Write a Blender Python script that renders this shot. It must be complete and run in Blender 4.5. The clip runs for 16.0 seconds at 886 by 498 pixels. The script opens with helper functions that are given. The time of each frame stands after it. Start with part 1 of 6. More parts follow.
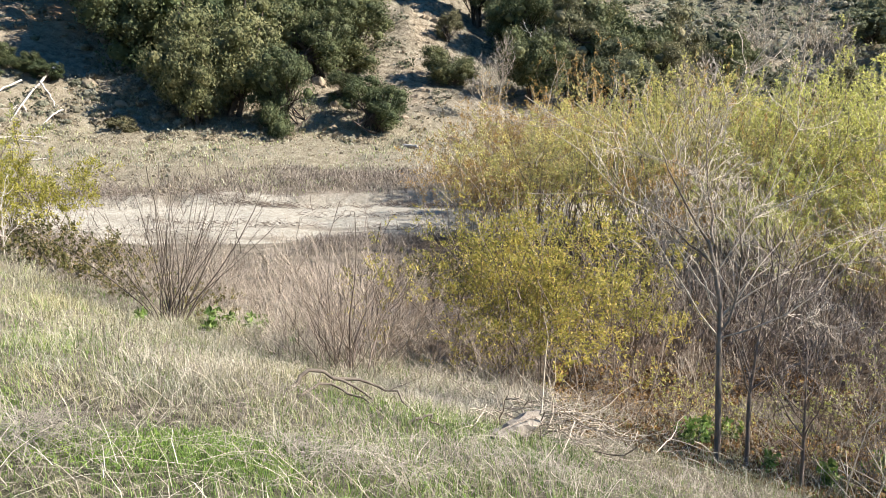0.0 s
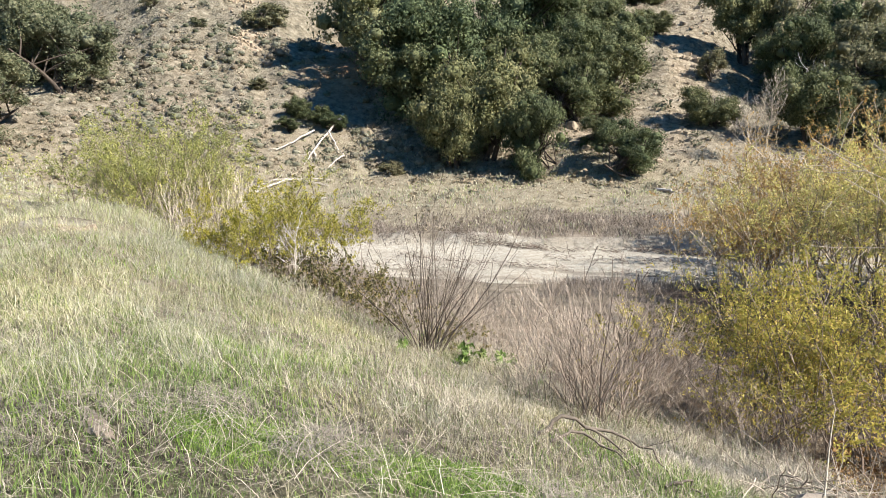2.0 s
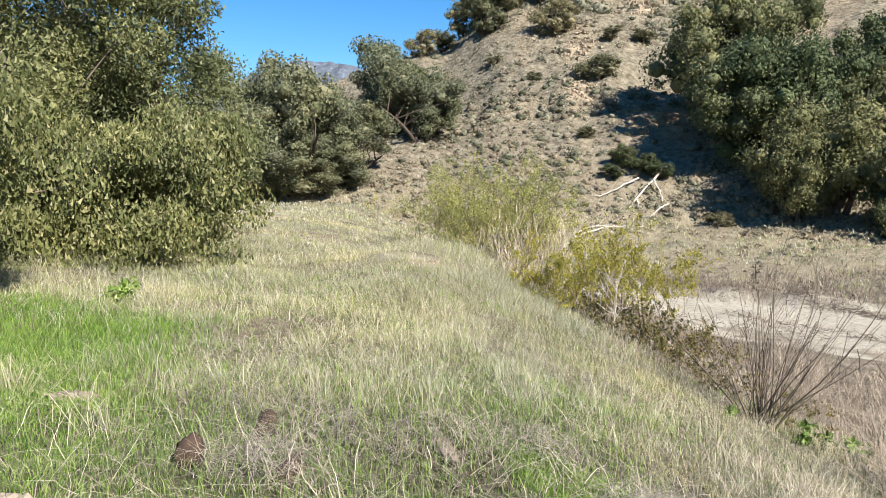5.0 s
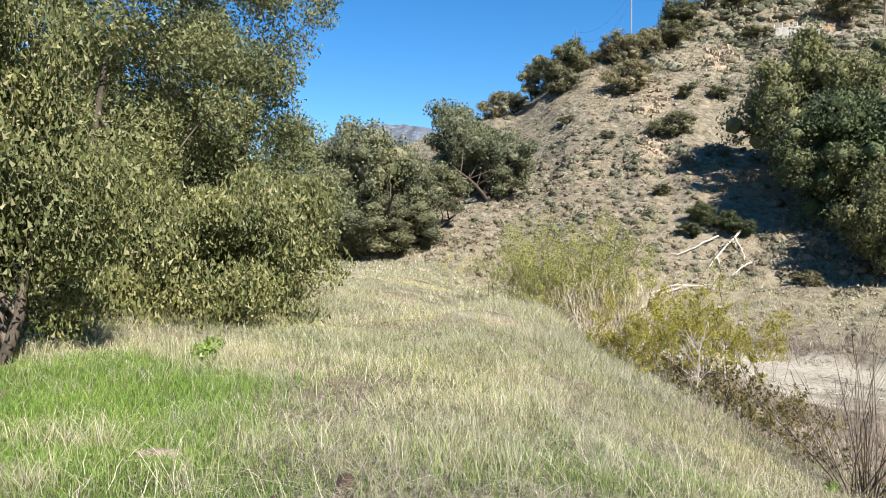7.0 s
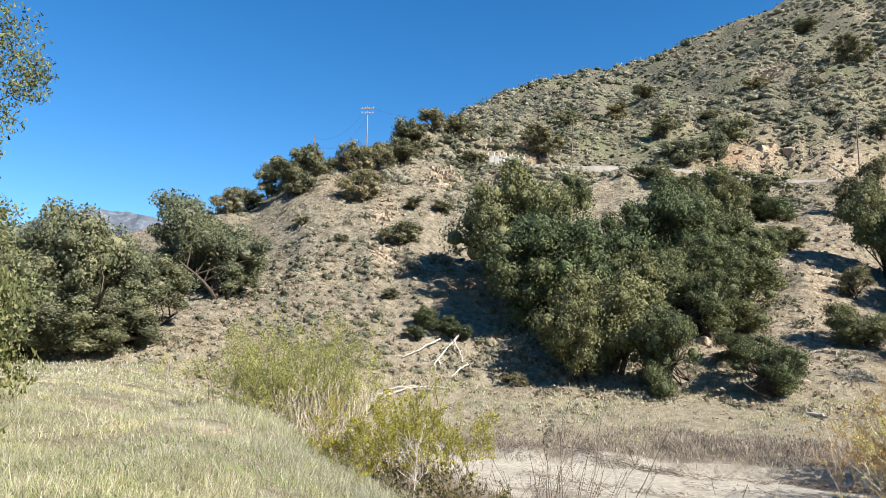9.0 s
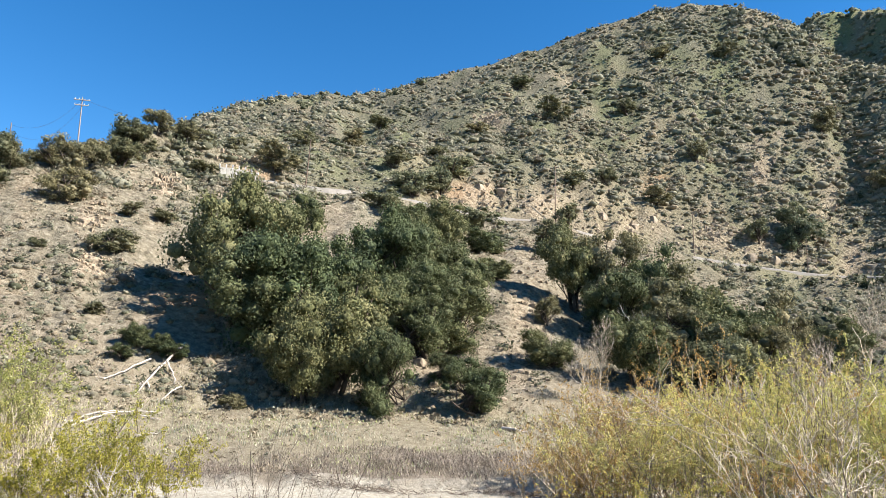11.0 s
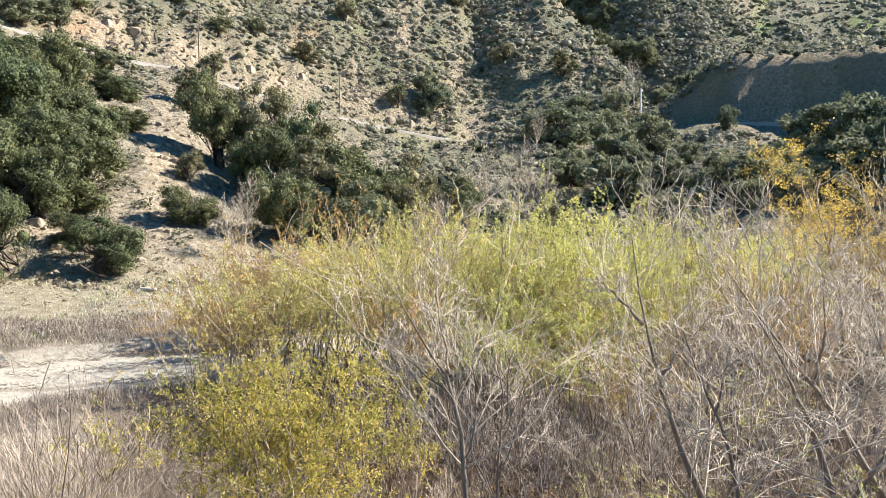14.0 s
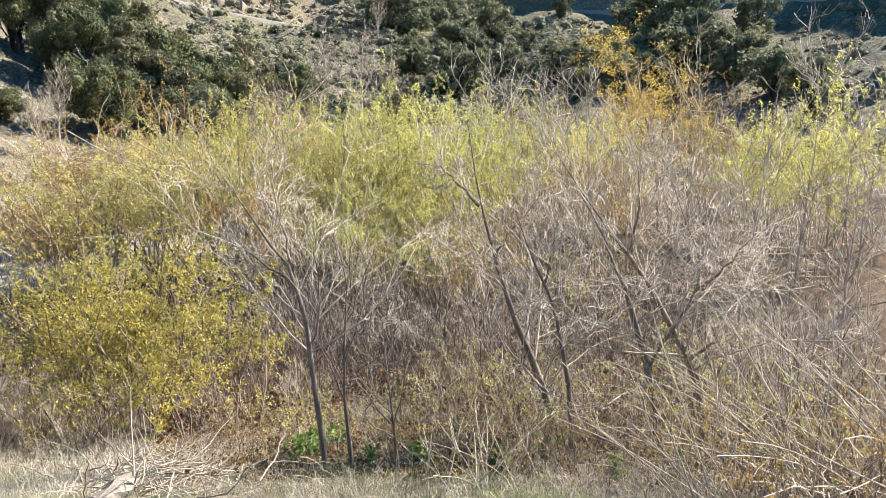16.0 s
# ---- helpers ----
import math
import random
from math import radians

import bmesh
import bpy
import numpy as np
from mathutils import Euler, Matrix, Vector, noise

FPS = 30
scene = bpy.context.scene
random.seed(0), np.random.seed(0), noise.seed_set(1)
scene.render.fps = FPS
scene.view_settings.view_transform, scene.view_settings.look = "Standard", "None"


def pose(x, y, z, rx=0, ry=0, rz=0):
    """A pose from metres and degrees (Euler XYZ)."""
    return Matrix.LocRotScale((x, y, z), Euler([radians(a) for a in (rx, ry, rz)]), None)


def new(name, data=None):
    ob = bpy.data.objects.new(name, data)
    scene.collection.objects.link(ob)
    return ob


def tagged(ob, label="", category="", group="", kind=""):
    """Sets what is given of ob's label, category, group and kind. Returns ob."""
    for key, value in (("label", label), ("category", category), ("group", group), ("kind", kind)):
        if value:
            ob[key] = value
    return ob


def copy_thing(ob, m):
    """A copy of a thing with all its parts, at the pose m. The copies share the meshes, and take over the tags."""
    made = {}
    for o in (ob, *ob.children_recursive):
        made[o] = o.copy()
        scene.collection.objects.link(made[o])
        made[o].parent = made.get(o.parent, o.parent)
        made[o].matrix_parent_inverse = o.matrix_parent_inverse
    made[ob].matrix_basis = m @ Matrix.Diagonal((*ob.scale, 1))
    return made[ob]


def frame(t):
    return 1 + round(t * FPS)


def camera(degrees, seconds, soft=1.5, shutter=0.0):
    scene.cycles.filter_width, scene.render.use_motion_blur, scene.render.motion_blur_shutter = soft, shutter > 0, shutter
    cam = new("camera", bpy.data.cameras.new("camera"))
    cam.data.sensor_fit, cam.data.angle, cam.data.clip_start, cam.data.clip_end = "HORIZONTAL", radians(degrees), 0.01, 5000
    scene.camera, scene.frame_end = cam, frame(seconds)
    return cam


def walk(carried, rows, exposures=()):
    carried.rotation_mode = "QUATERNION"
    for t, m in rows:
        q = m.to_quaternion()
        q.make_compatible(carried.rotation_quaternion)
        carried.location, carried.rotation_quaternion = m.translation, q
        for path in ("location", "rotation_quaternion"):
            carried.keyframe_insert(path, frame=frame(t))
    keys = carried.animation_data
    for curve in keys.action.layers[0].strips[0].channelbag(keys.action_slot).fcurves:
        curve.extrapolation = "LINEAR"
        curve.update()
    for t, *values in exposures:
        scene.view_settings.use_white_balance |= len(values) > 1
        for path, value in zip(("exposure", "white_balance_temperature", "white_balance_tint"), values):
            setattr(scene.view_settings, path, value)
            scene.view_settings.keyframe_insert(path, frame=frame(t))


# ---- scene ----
# The photographer stands on the brow of the bank and turns, the camera held at arm's length.
EYE, ARM = 1.6, 0.45
cam = camera(64.77, 16.0, soft=0.6)
# seconds, yaw, pitch, roll
TURNS = [
    (0.0, 0.45, -13.05, -0.24),
    (0.5, 4.83, -11.71, 0.10),
    (1.0, 9.95, -10.90, 0.51),
    (1.5, 15.35, -10.26, 0.78),
    (2.0, 20.42, -9.47, 0.85),
    (2.5, 25.09, -8.60, 0.60),
    (3.0, 29.54, -7.74, 0.20),
    (3.5, 33.83, -6.99, -0.20),
    (4.0, 38.12, -6.33, -0.33),
    (4.5, 42.19, -5.83, -0.22),
    (5.0, 46.12, -5.52, -0.07),
    (5.5, 49.67, -5.07, 0.07),
    (6.0, 52.25, -4.13, 0.17),
    (6.5, 53.24, -2.69, 0.21),
    (7.0, 52.04, -0.74, 0.17),
    (7.5, 48.05, 1.73, 0.04),
    (8.0, 42.27, 4.21, -0.18),
    (8.5, 36.15, 6.17, -0.48),
    (9.0, 30.41, 7.55, -0.69),
    (9.5, 24.89, 8.53, -0.83),
    (10.0, 19.41, 9.22, -0.90),
    (10.5, 13.91, 9.56, -0.91),
    (11.0, 8.34, 9.50, -0.86),
    (11.5, 2.64, 8.98, -0.74),
    (12.0, -3.13, 7.92, -0.51),
    (12.5, -8.87, 6.30, -0.11),
    (13.0, -13.85, 3.94, 0.34),
    (13.5, -17.56, 1.01, 0.43),
    (14.0, -19.75, -2.02, 0.42),
    (14.5, -21.21, -4.88, 0.43),
    (15.0, -23.37, -7.33, 0.69),
    (15.5, -27.04, -9.27, 0.98),
    (16.0, -32.36, -11.07, 1.19),
]


def held(yaw, pitch, roll):
    turn = pose(0, 0, 0, 90 + pitch, roll, yaw)
    ahead = turn.to_3x3() @ Vector((0, 0, -1))
    return Matrix.Translation(Vector((0, 0, EYE)) + ARM * ahead) @ turn


# the exposure follows the view
EXPOSURES = [(0.0, 1.38), (3.0, 1.26), (5.0, 1.2), (8.5, 1.24), (11.5, 1.46), (13.0, 1.68), (16.0, 1.67)]
walk(cam, [(t, held(yaw, pitch, roll)) for t, yaw, pitch, roll in TURNS], EXPOSURES)

# ---- light: a clear winter sky, the sun high to the right ----
SUN_AZ, SUN_EL = 96.0, 39.0
world = bpy.data.worlds.new("sky")
world.use_nodes = True
scene.world = world
wn = world.node_tree.nodes
sky = wn.new("ShaderNodeTexSky")
sky.sky_type = "NISHITA"
sky.sun_disc = False
sky.sun_elevation = radians(SUN_EL)
sky.sun_rotation = radians(SUN_AZ)
sky.altitude = 600
sky.air_density, sky.dust_density, sky.ozone_density = 1.0, 0.0, 4.0
wn["Background"].inputs["Strength"].default_value = 0.076
deep = wn.new("ShaderNodeHueSaturation")
deep.inputs["Saturation"].default_value = 1.3
world.node_tree.links.new(sky.outputs["Color"], deep.inputs["Color"])
world.node_tree.links.new(deep.outputs["Color"], wn["Background"].inputs["Color"])
sun = new("sun", bpy.data.lights.new("sun", "SUN"))
sun.data.energy, sun.data.angle, sun.data.color = 5.0, radians(0.53), (1.0, 0.955, 0.905)
to_sun = Vector((math.sin(radians(SUN_AZ)) * math.cos(radians(SUN_EL)), math.cos(radians(SUN_AZ)) * math.cos(radians(SUN_EL)), math.sin(radians(SUN_EL))))
sun.matrix_world = Matrix.Translation((0, 0, 80)) @ to_sun.to_track_quat("Z", "Y").to_matrix().to_4x4()

# ---- the shape of the land (plan in metres, x to the right, y ahead of the first view) ----
def value_noise(x, y, seed=0):
    xi, yi = np.floor(x).astype(np.int64), np.floor(y).astype(np.int64)
    fx, fy = x - xi, y - yi
    fx, fy = fx * fx * (3 - 2 * fx), fy * fy * (3 - 2 * fy)

    def corner(i, j):
        h = (i * 374761393 + j * 668265263 + seed * 1442695041) & 0xFFFFFFFF
        h = ((h ^ (h >> 13)) * 1274126177) & 0xFFFFFFFF
        return ((h ^ (h >> 16)) & 0xFFFF) / 32767.5 - 1

    a, b, c, d = corner(xi, yi), corner(xi + 1, yi), corner(xi, yi + 1), corner(xi + 1, yi + 1)
    return (a * (1 - fx) + b * fx) * (1 - fy) + (c * (1 - fx) + d * fx) * fy


def fbm(x, y, octaves=4, seed=0):
    total, amp = 0, 1.0
    for k in range(octaves):
        total = total + amp * value_noise(x * 2**k, y * 2**k, seed + k)
        amp *= 0.5
    return total


def smooth(a, b, v):
    u = np.clip((v - a) / (b - a), 0, 1)
    return u * u * (3 - 2 * u)


def ring(az, table):
    k = np.array(table, float)
    return np.interp(az, k[:, 0], k[:, 1])


# lines round the viewer: bearing in degrees, distance in metres or angle above the eye
FOOT_R = [(-110, 90), (-70, 72), (-55, 62), (-45, 60), (-20, 62), (-4, 60), (8, 62), (20, 80), (35, 100), (60, 110), (110, 110)]
FOOT_Z = [(-110, 2), (-70, 1.5), (-55, 0.3), (-45, -1.2), (-30, -1.9), (-20, -1.9), (-4, -2.9), (8, -3.6), (20, -4), (110, -4)]
ROAD_R = [(-110, 140), (-62, 110), (-50, 112), (-42, 118), (-35, 122), (-28, 128), (-18, 132), (-10, 140), (0, 150), (10, 168), (22, 190), (38, 192), (110, 190)]
ROAD_EL = [(-110, 5), (-62, 5.5), (-50, 9.4), (-46, 10.4), (-42, 13.2), (-36, 14.4), (-26, 14.6), (-22, 14.2), (-18, 13.9), (-10, 13.3), (0, 11.4), (10, 8.8), (22, 6.5), (31, 6.0), (38, 7.2), (60, 7.3), (110, 6)]
# past bearing 60 the spur is an unseen ridge, added to shade the canyon
SPUR_R = [(-110, 240), (-45, 250), (-30, 300), (-15, 330), (0, 350), (14, 350), (22, 330), (30, 270), (37, 230), (45, 240), (55, 240), (62, 280), (70, 310), (110, 310)]
SPUR_EL = [(-110, 4), (-62, 3), (-45, 7), (-34, 15), (-29, 18.2), (-25, 19.7), (-21, 21.5), (-16, 22.4), (-9, 23.8), (-4, 25.0), (2, 25.8), (8, 27.0), (12, 27.7), (16, 26.5), (19, 25.0), (23, 21.5), (28, 19.1), (33, 13.6), (36, 9.0), (38, 9.4), (41, 11.0), (45, 11.8), (54, 12.0), (61, 18), (68, 24), (95, 28), (110, 26)]
CUT_H = [(-40, 0), (-36, 1.5), (-33, 7.5), (-28, 7.5), (-24, 6), (-20, 2), (-15, 0.5), (-8, 5), (0, 4), (7, 2), (12, 0), (35.5, 0), (38, 6), (40, 13), (42, 18), (55, 18), (62, 10), (70, 0), (110, 0)]
FAR_EL = [(-110, 5), (-45, 4), (0, 20), (18, 24), (21, 25.1), (24, 24.7), (28, 24.4), (32, 23.3), (38, 21.9), (44, 20.4), (60, 18), (75, 22), (110, 20)]

FAR_R = [(-110, 560), (14, 600), (23, 600), (26, 550), (31, 455), (36, 435), (40, 470), (45, 590), (50, 640), (62, 640), (75, 640), (110, 560)]


def channel(x, y):
    """How far a place lies into the river's bed: above 0 on the sand."""
    bend = 0.9 * np.clip(-26 - x, 0, None)
    near = 30.6 + 0.09 * x + bend + 0.8 * fbm(x * 0.12, y * 0.02, 3, 5)
    far = 41.2 + 0.07 * x + bend * 1.05 + 0.9 * fbm(x * 0.16, y * 0.02, 3, 9)
    return np.minimum(np.minimum(y - near, far - y), np.minimum((x + 33) * 0.5, (13 - x) * 0.5))


def ground(x, y):
    x, y = np.asarray(x, float), np.asarray(y, float)
    r = np.hypot(x, y) + 1e-6
    az = np.degrees(np.arctan2(x, y))
    front = 1 - smooth(100, 125, np.abs(az))
    azc = np.clip(az, -110, 110)
    along, out = -0.73 * x + 0.68 * y, 0.68 * x + 0.73 * y
    # the bank: level behind the brow, falling to the valley floor beyond it
    brow = out + 0.5 * fbm(along * 0.08, 0 * along, 2, 3)
    ramp = 0.36 * 0.5 * (brow + np.sqrt(brow * brow + 0.8))
    bank = 0.08 - 0.045 * np.clip(along, 0, 45) * (0.25 + 0.75 * smooth(-7, 0.5, out)) - ramp
    bank = bank + 0.10 * fbm(x * 0.35, y * 0.35, 3, 1) * smooth(1.0, 5, r)
    bank = bank + 0.07 * fbm(x * 1.1, y * 1.1, 2, 4) * smooth(6, 10, r)
    mound = 0.55 * np.exp(-(((along - 21) / 6) ** 2) - ((out - 0.2) / 2.2) ** 2)
    bank = bank + mound * (1 + 0.4 * fbm(x * 0.55, y * 0.55, 3, 6))
    floor = -4.25 - 0.35 * smooth(14, 26, y) + 0.12 * fbm(x * 0.2, y * 0.2, 3, 2)
    low = np.maximum(bank, floor) + 0.25 * np.exp(-np.abs(bank - floor) / 0.35)
    # the sandy bed, with a cut bank on its far side
    bed = channel(x, y)
    past = smooth(36, 41, y - 0.9 * np.clip(-26 - x, 0, None))
    depth = smooth(-0.25, 0.35, bed) * past + smooth(-2.5, 1.0, bed) * (1 - past)
    # the terrace and the hills, ring by ring
    fr, fz = ring(azc, FOOT_R), ring(azc, FOOT_Z)
    rr = ring(azc, ROAD_R)
    rz = EYE + rr * np.tan(np.radians(ring(azc, ROAD_EL)))
    sr = ring(azc, SPUR_R)
    sz = EYE + sr * np.tan(np.radians(ring(azc, SPUR_EL)))
    far_r = ring(azc, FAR_R)
    far_z = EYE + far_r * np.tan(np.radians(ring(azc, FAR_EL)))
    side = smooth(18, 26, azc)
    dip_r, dip_z = sr + 60, sz - 45 - 20 * side + 50 * smooth(29, 36, azc)
    start = np.minimum(41.5 + 0.0 * r, fr - 5) / np.maximum(np.cos(np.radians(np.clip(az, -75, 75))), 0.75)
    start = np.minimum(start, fr - 6)
    t1 = np.clip((r - start) / (fr - start), 0, 1)
    terrace = -4.65 + (fz + 4.65) * t1**1.25
    leftland = smooth(-38, -52, az)
    base = np.where(r < start, low, np.maximum(terrace, low * leftland + -9 * (1 - leftland)))
    cut = ring(azc, CUT_H)
    knots_r = [fr, rr, rr + 5, rr + 8, sr, dip_r, far_r, 740 + 0 * r, 1600 + 0 * r]
    knots_z = [fz, rz, rz + 0.1, rz + 0.4 + cut, sz, dip_z, far_z, far_z - 90, 60 + 0 * r]
    hill = base
    for k in range(len(knots_r) - 1):
        u = (r - knots_r[k]) / (knots_r[k + 1] - knots_r[k])
        seg = knots_z[k] + (knots_z[k + 1] - knots_z[k]) * np.clip(u, 0, 1)
        hill = np.where(u > 0, seg, hill)
    rough = smooth(fr - 4, fr + 25, r) * (1 - 0.75 * np.exp(-(((r - rr - 2.5) / 6) ** 2)))
    crest = (1 - np.exp(-(((r - sr) / 30) ** 2))) * (1 - np.exp(-(((r - far_r) / 45) ** 2)))
    gully = fbm(az * 0.22, r * 0.012, 3, 11) + crest * smooth(150, 200, r) * (0.8 * np.abs(fbm(az * 0.16 + r * 0.014, r * 0.006, 2, 13)) - 0.35 + 0.3 * fbm(az * 0.6 + r * 0.03, r * 0.02, 3, 15))
    hill = hill + rough * (1.1 * fbm(x * 0.09, y * 0.09, 4, 21) + 0.55 * fbm(x * 0.4, y * 0.4, 4, 23) + 0.011 * r * gully)
    crag = smooth(rr + 4, rr + 9, r) * smooth(rr + 48, rr + 26, r) * (smooth(-13, -9, azc) * smooth(12, 7, azc) + 0.3 * smooth(34, 38, azc) * smooth(60, 54, azc))
    hill = hill + crag * 1.7 * fbm(az * 1.6, r * 0.06, 4, 27)
    tuft = smooth(43, 48, r) * (1 - rough) * 0.16 * fbm(x * 0.7, y * 0.7, 3, 25)
    hill = hill + tuft - depth * (0.62 + 0.1 * fbm(x * 0.3, y * 0.6, 3, 31))
    back = 0.12 + 0.02 * r + 30 * smooth(60, 400, r)
    out_z = hill * front + back * (1 - front)
    return np.where(r > 1600, 60 - 0.02 * (r - 1600), out_z)


# ---- materials ----
def shader(name):
    m = bpy.data.materials.new(name)
    m.use_nodes = True
    nt = m.node_tree
    return m, nt.nodes, nt.links, nt.nodes["Principled BSDF"], nt.nodes["Material Output"]


def ramp_node(nodes, stops):
    n = nodes.new("ShaderNodeValToRGB")
    els = n.color_ramp.elements
    while len(els) < len(stops):
        els.new(0.5)
    for e, (p, c) in zip(els, stops):
        e.position, e.color = p, (*c, 1)
    return n


def noise_node(nodes, links, vec, scale, detail=4, rough=0.6):
    n = nodes.new("ShaderNodeTexNoise")
    n.inputs["Scale"].default_value, n.inputs["Detail"].default_value, n.inputs["Roughness"].default_value = scale, detail, rough
    links.new(vec, n.inputs["Vector"])
    return n


def mix_rgb(nodes, links, fac, a, b, mode="MIX"):
    n = nodes.new("ShaderNodeMix")
    n.data_type, n.blend_type = "RGBA", mode
    for slot, v in ((0, fac), (6, a), (7, b)):
        if isinstance(v, (int, float)):
            n.inputs[slot].default_value = v
        elif isinstance(v, tuple):
            n.inputs[slot].default_value = (*v, 1)
        else:
            links.new(v, n.inputs[slot])
    return n.outputs[2]


def maths(nodes, links, op, a, b=0.0):
    n = nodes.new("ShaderNodeMath")
    n.operation = op
    for slot, v in ((0, a), (1, b)):
        if isinstance(v, (int, float)):
            n.inputs[slot].default_value = v
        else:
            links.new(v, n.inputs[slot])
    return n.outputs[0]


def leaf_mat(name, stops, through_light=0.35, gloss=0.5, patch=None, relief=0.0, vary=((0.78, 0.80, 0.78), (1.18, 1.12, 1.0))):
    """Foliage: a colour of its own for every leaf, some light let through."""
    m, nodes, links, bsdf, outp = shader(name)
    geo = nodes.new("ShaderNodeNewGeometry")
    col = ramp_node(nodes, stops)
    links.new(geo.outputs["Random Per Island"], col.inputs[0])
    c = col.outputs[0]
    obj = nodes.new("ShaderNodeObjectInfo")
    shift = ramp_node(nodes, [(0, vary[0]), (1, vary[1])])
    links.new(obj.outputs["Random"], shift.inputs[0])
    c = mix_rgb(nodes, links, 1.0, c, shift.outputs[0], "MULTIPLY")
    pos = nodes.new("ShaderNodeTexCoord")
    n = noise_node(nodes, links, pos.outputs["Object"], patch or 0.9, 2)
    light = ramp_node(nodes, [(0.3, (0.75, 0.78, 0.8)), (0.7, (1.2, 1.15, 1.0))])
    links.new(n.outputs[0], light.inputs[0])
    c = mix_rgb(nodes, links, 1.0, c, light.outputs[0], "MULTIPLY")
    links.new(c, bsdf.inputs["Base Color"])
    if relief:
        tuft = noise_node(nodes, links, pos.outputs["Object"], 3.4, 5, 0.75)
        bp = nodes.new("ShaderNodeBump")
        bp.inputs["Strength"].default_value, bp.inputs["Distance"].default_value = 1.0, relief
        links.new(tuft.outputs[0], bp.inputs["Height"])
        links.new(bp.outputs[0], bsdf.inputs["Normal"])
    bsdf.inputs["Roughness"].default_value = gloss
    bsdf.inputs["Specular IOR Level"].default_value = 0.2
    tr = nodes.new("ShaderNodeBsdfTranslucent")
    links.new(c, tr.inputs["Color"])
    mx = nodes.new("ShaderNodeMixShader")
    mx.inputs[0].default_value = through_light
    links.new(bsdf.outputs[0], mx.inputs[1])
    links.new(tr.outputs[0], mx.inputs[2])
    links.new(mx.outputs[0], outp.inputs["Surface"])
    return m


def bark_mat(name, dark, light, scale=8.0, rough=0.85, own=0.35):
    m, nodes, links, bsdf, outp = shader(name)
    tc = nodes.new("ShaderNodeTexCoord")
    mp = nodes.new("ShaderNodeMapping")
    mp.inputs["Scale"].default_value = (1, 1, 0.3)
    links.new(tc.outputs["Object"], mp.inputs[0])
    n = noise_node(nodes, links, mp.outputs[0], scale, 5, 0.7)
    geo = nodes.new("ShaderNodeNewGeometry")
    f = maths(nodes, links, "ADD", maths(nodes, links, "MULTIPLY", n.outputs[0], 1.1 - own), maths(nodes, links, "MULTIPLY", geo.outputs["Random Per Island"], own))
    col = ramp_node(nodes, [(0.53 - own * 0.6, dark), (0.57 + own * 0.5, light)])
    links.new(f, col.inputs[0])
    links.new(col.outputs[0], bsdf.inputs["Base Color"])
    bsdf.inputs["Roughness"].default_value = rough
    bsdf.inputs["Specular IOR Level"].default_value = 0.2
    b = nodes.new("ShaderNodeBump")
    b.inputs["Strength"].default_value, b.inputs["Distance"].default_value = 0.6, 0.02
    links.new(n.outputs[0], b.inputs["Height"])
    links.new(b.outputs[0], bsdf.inputs["Normal"])
    return m


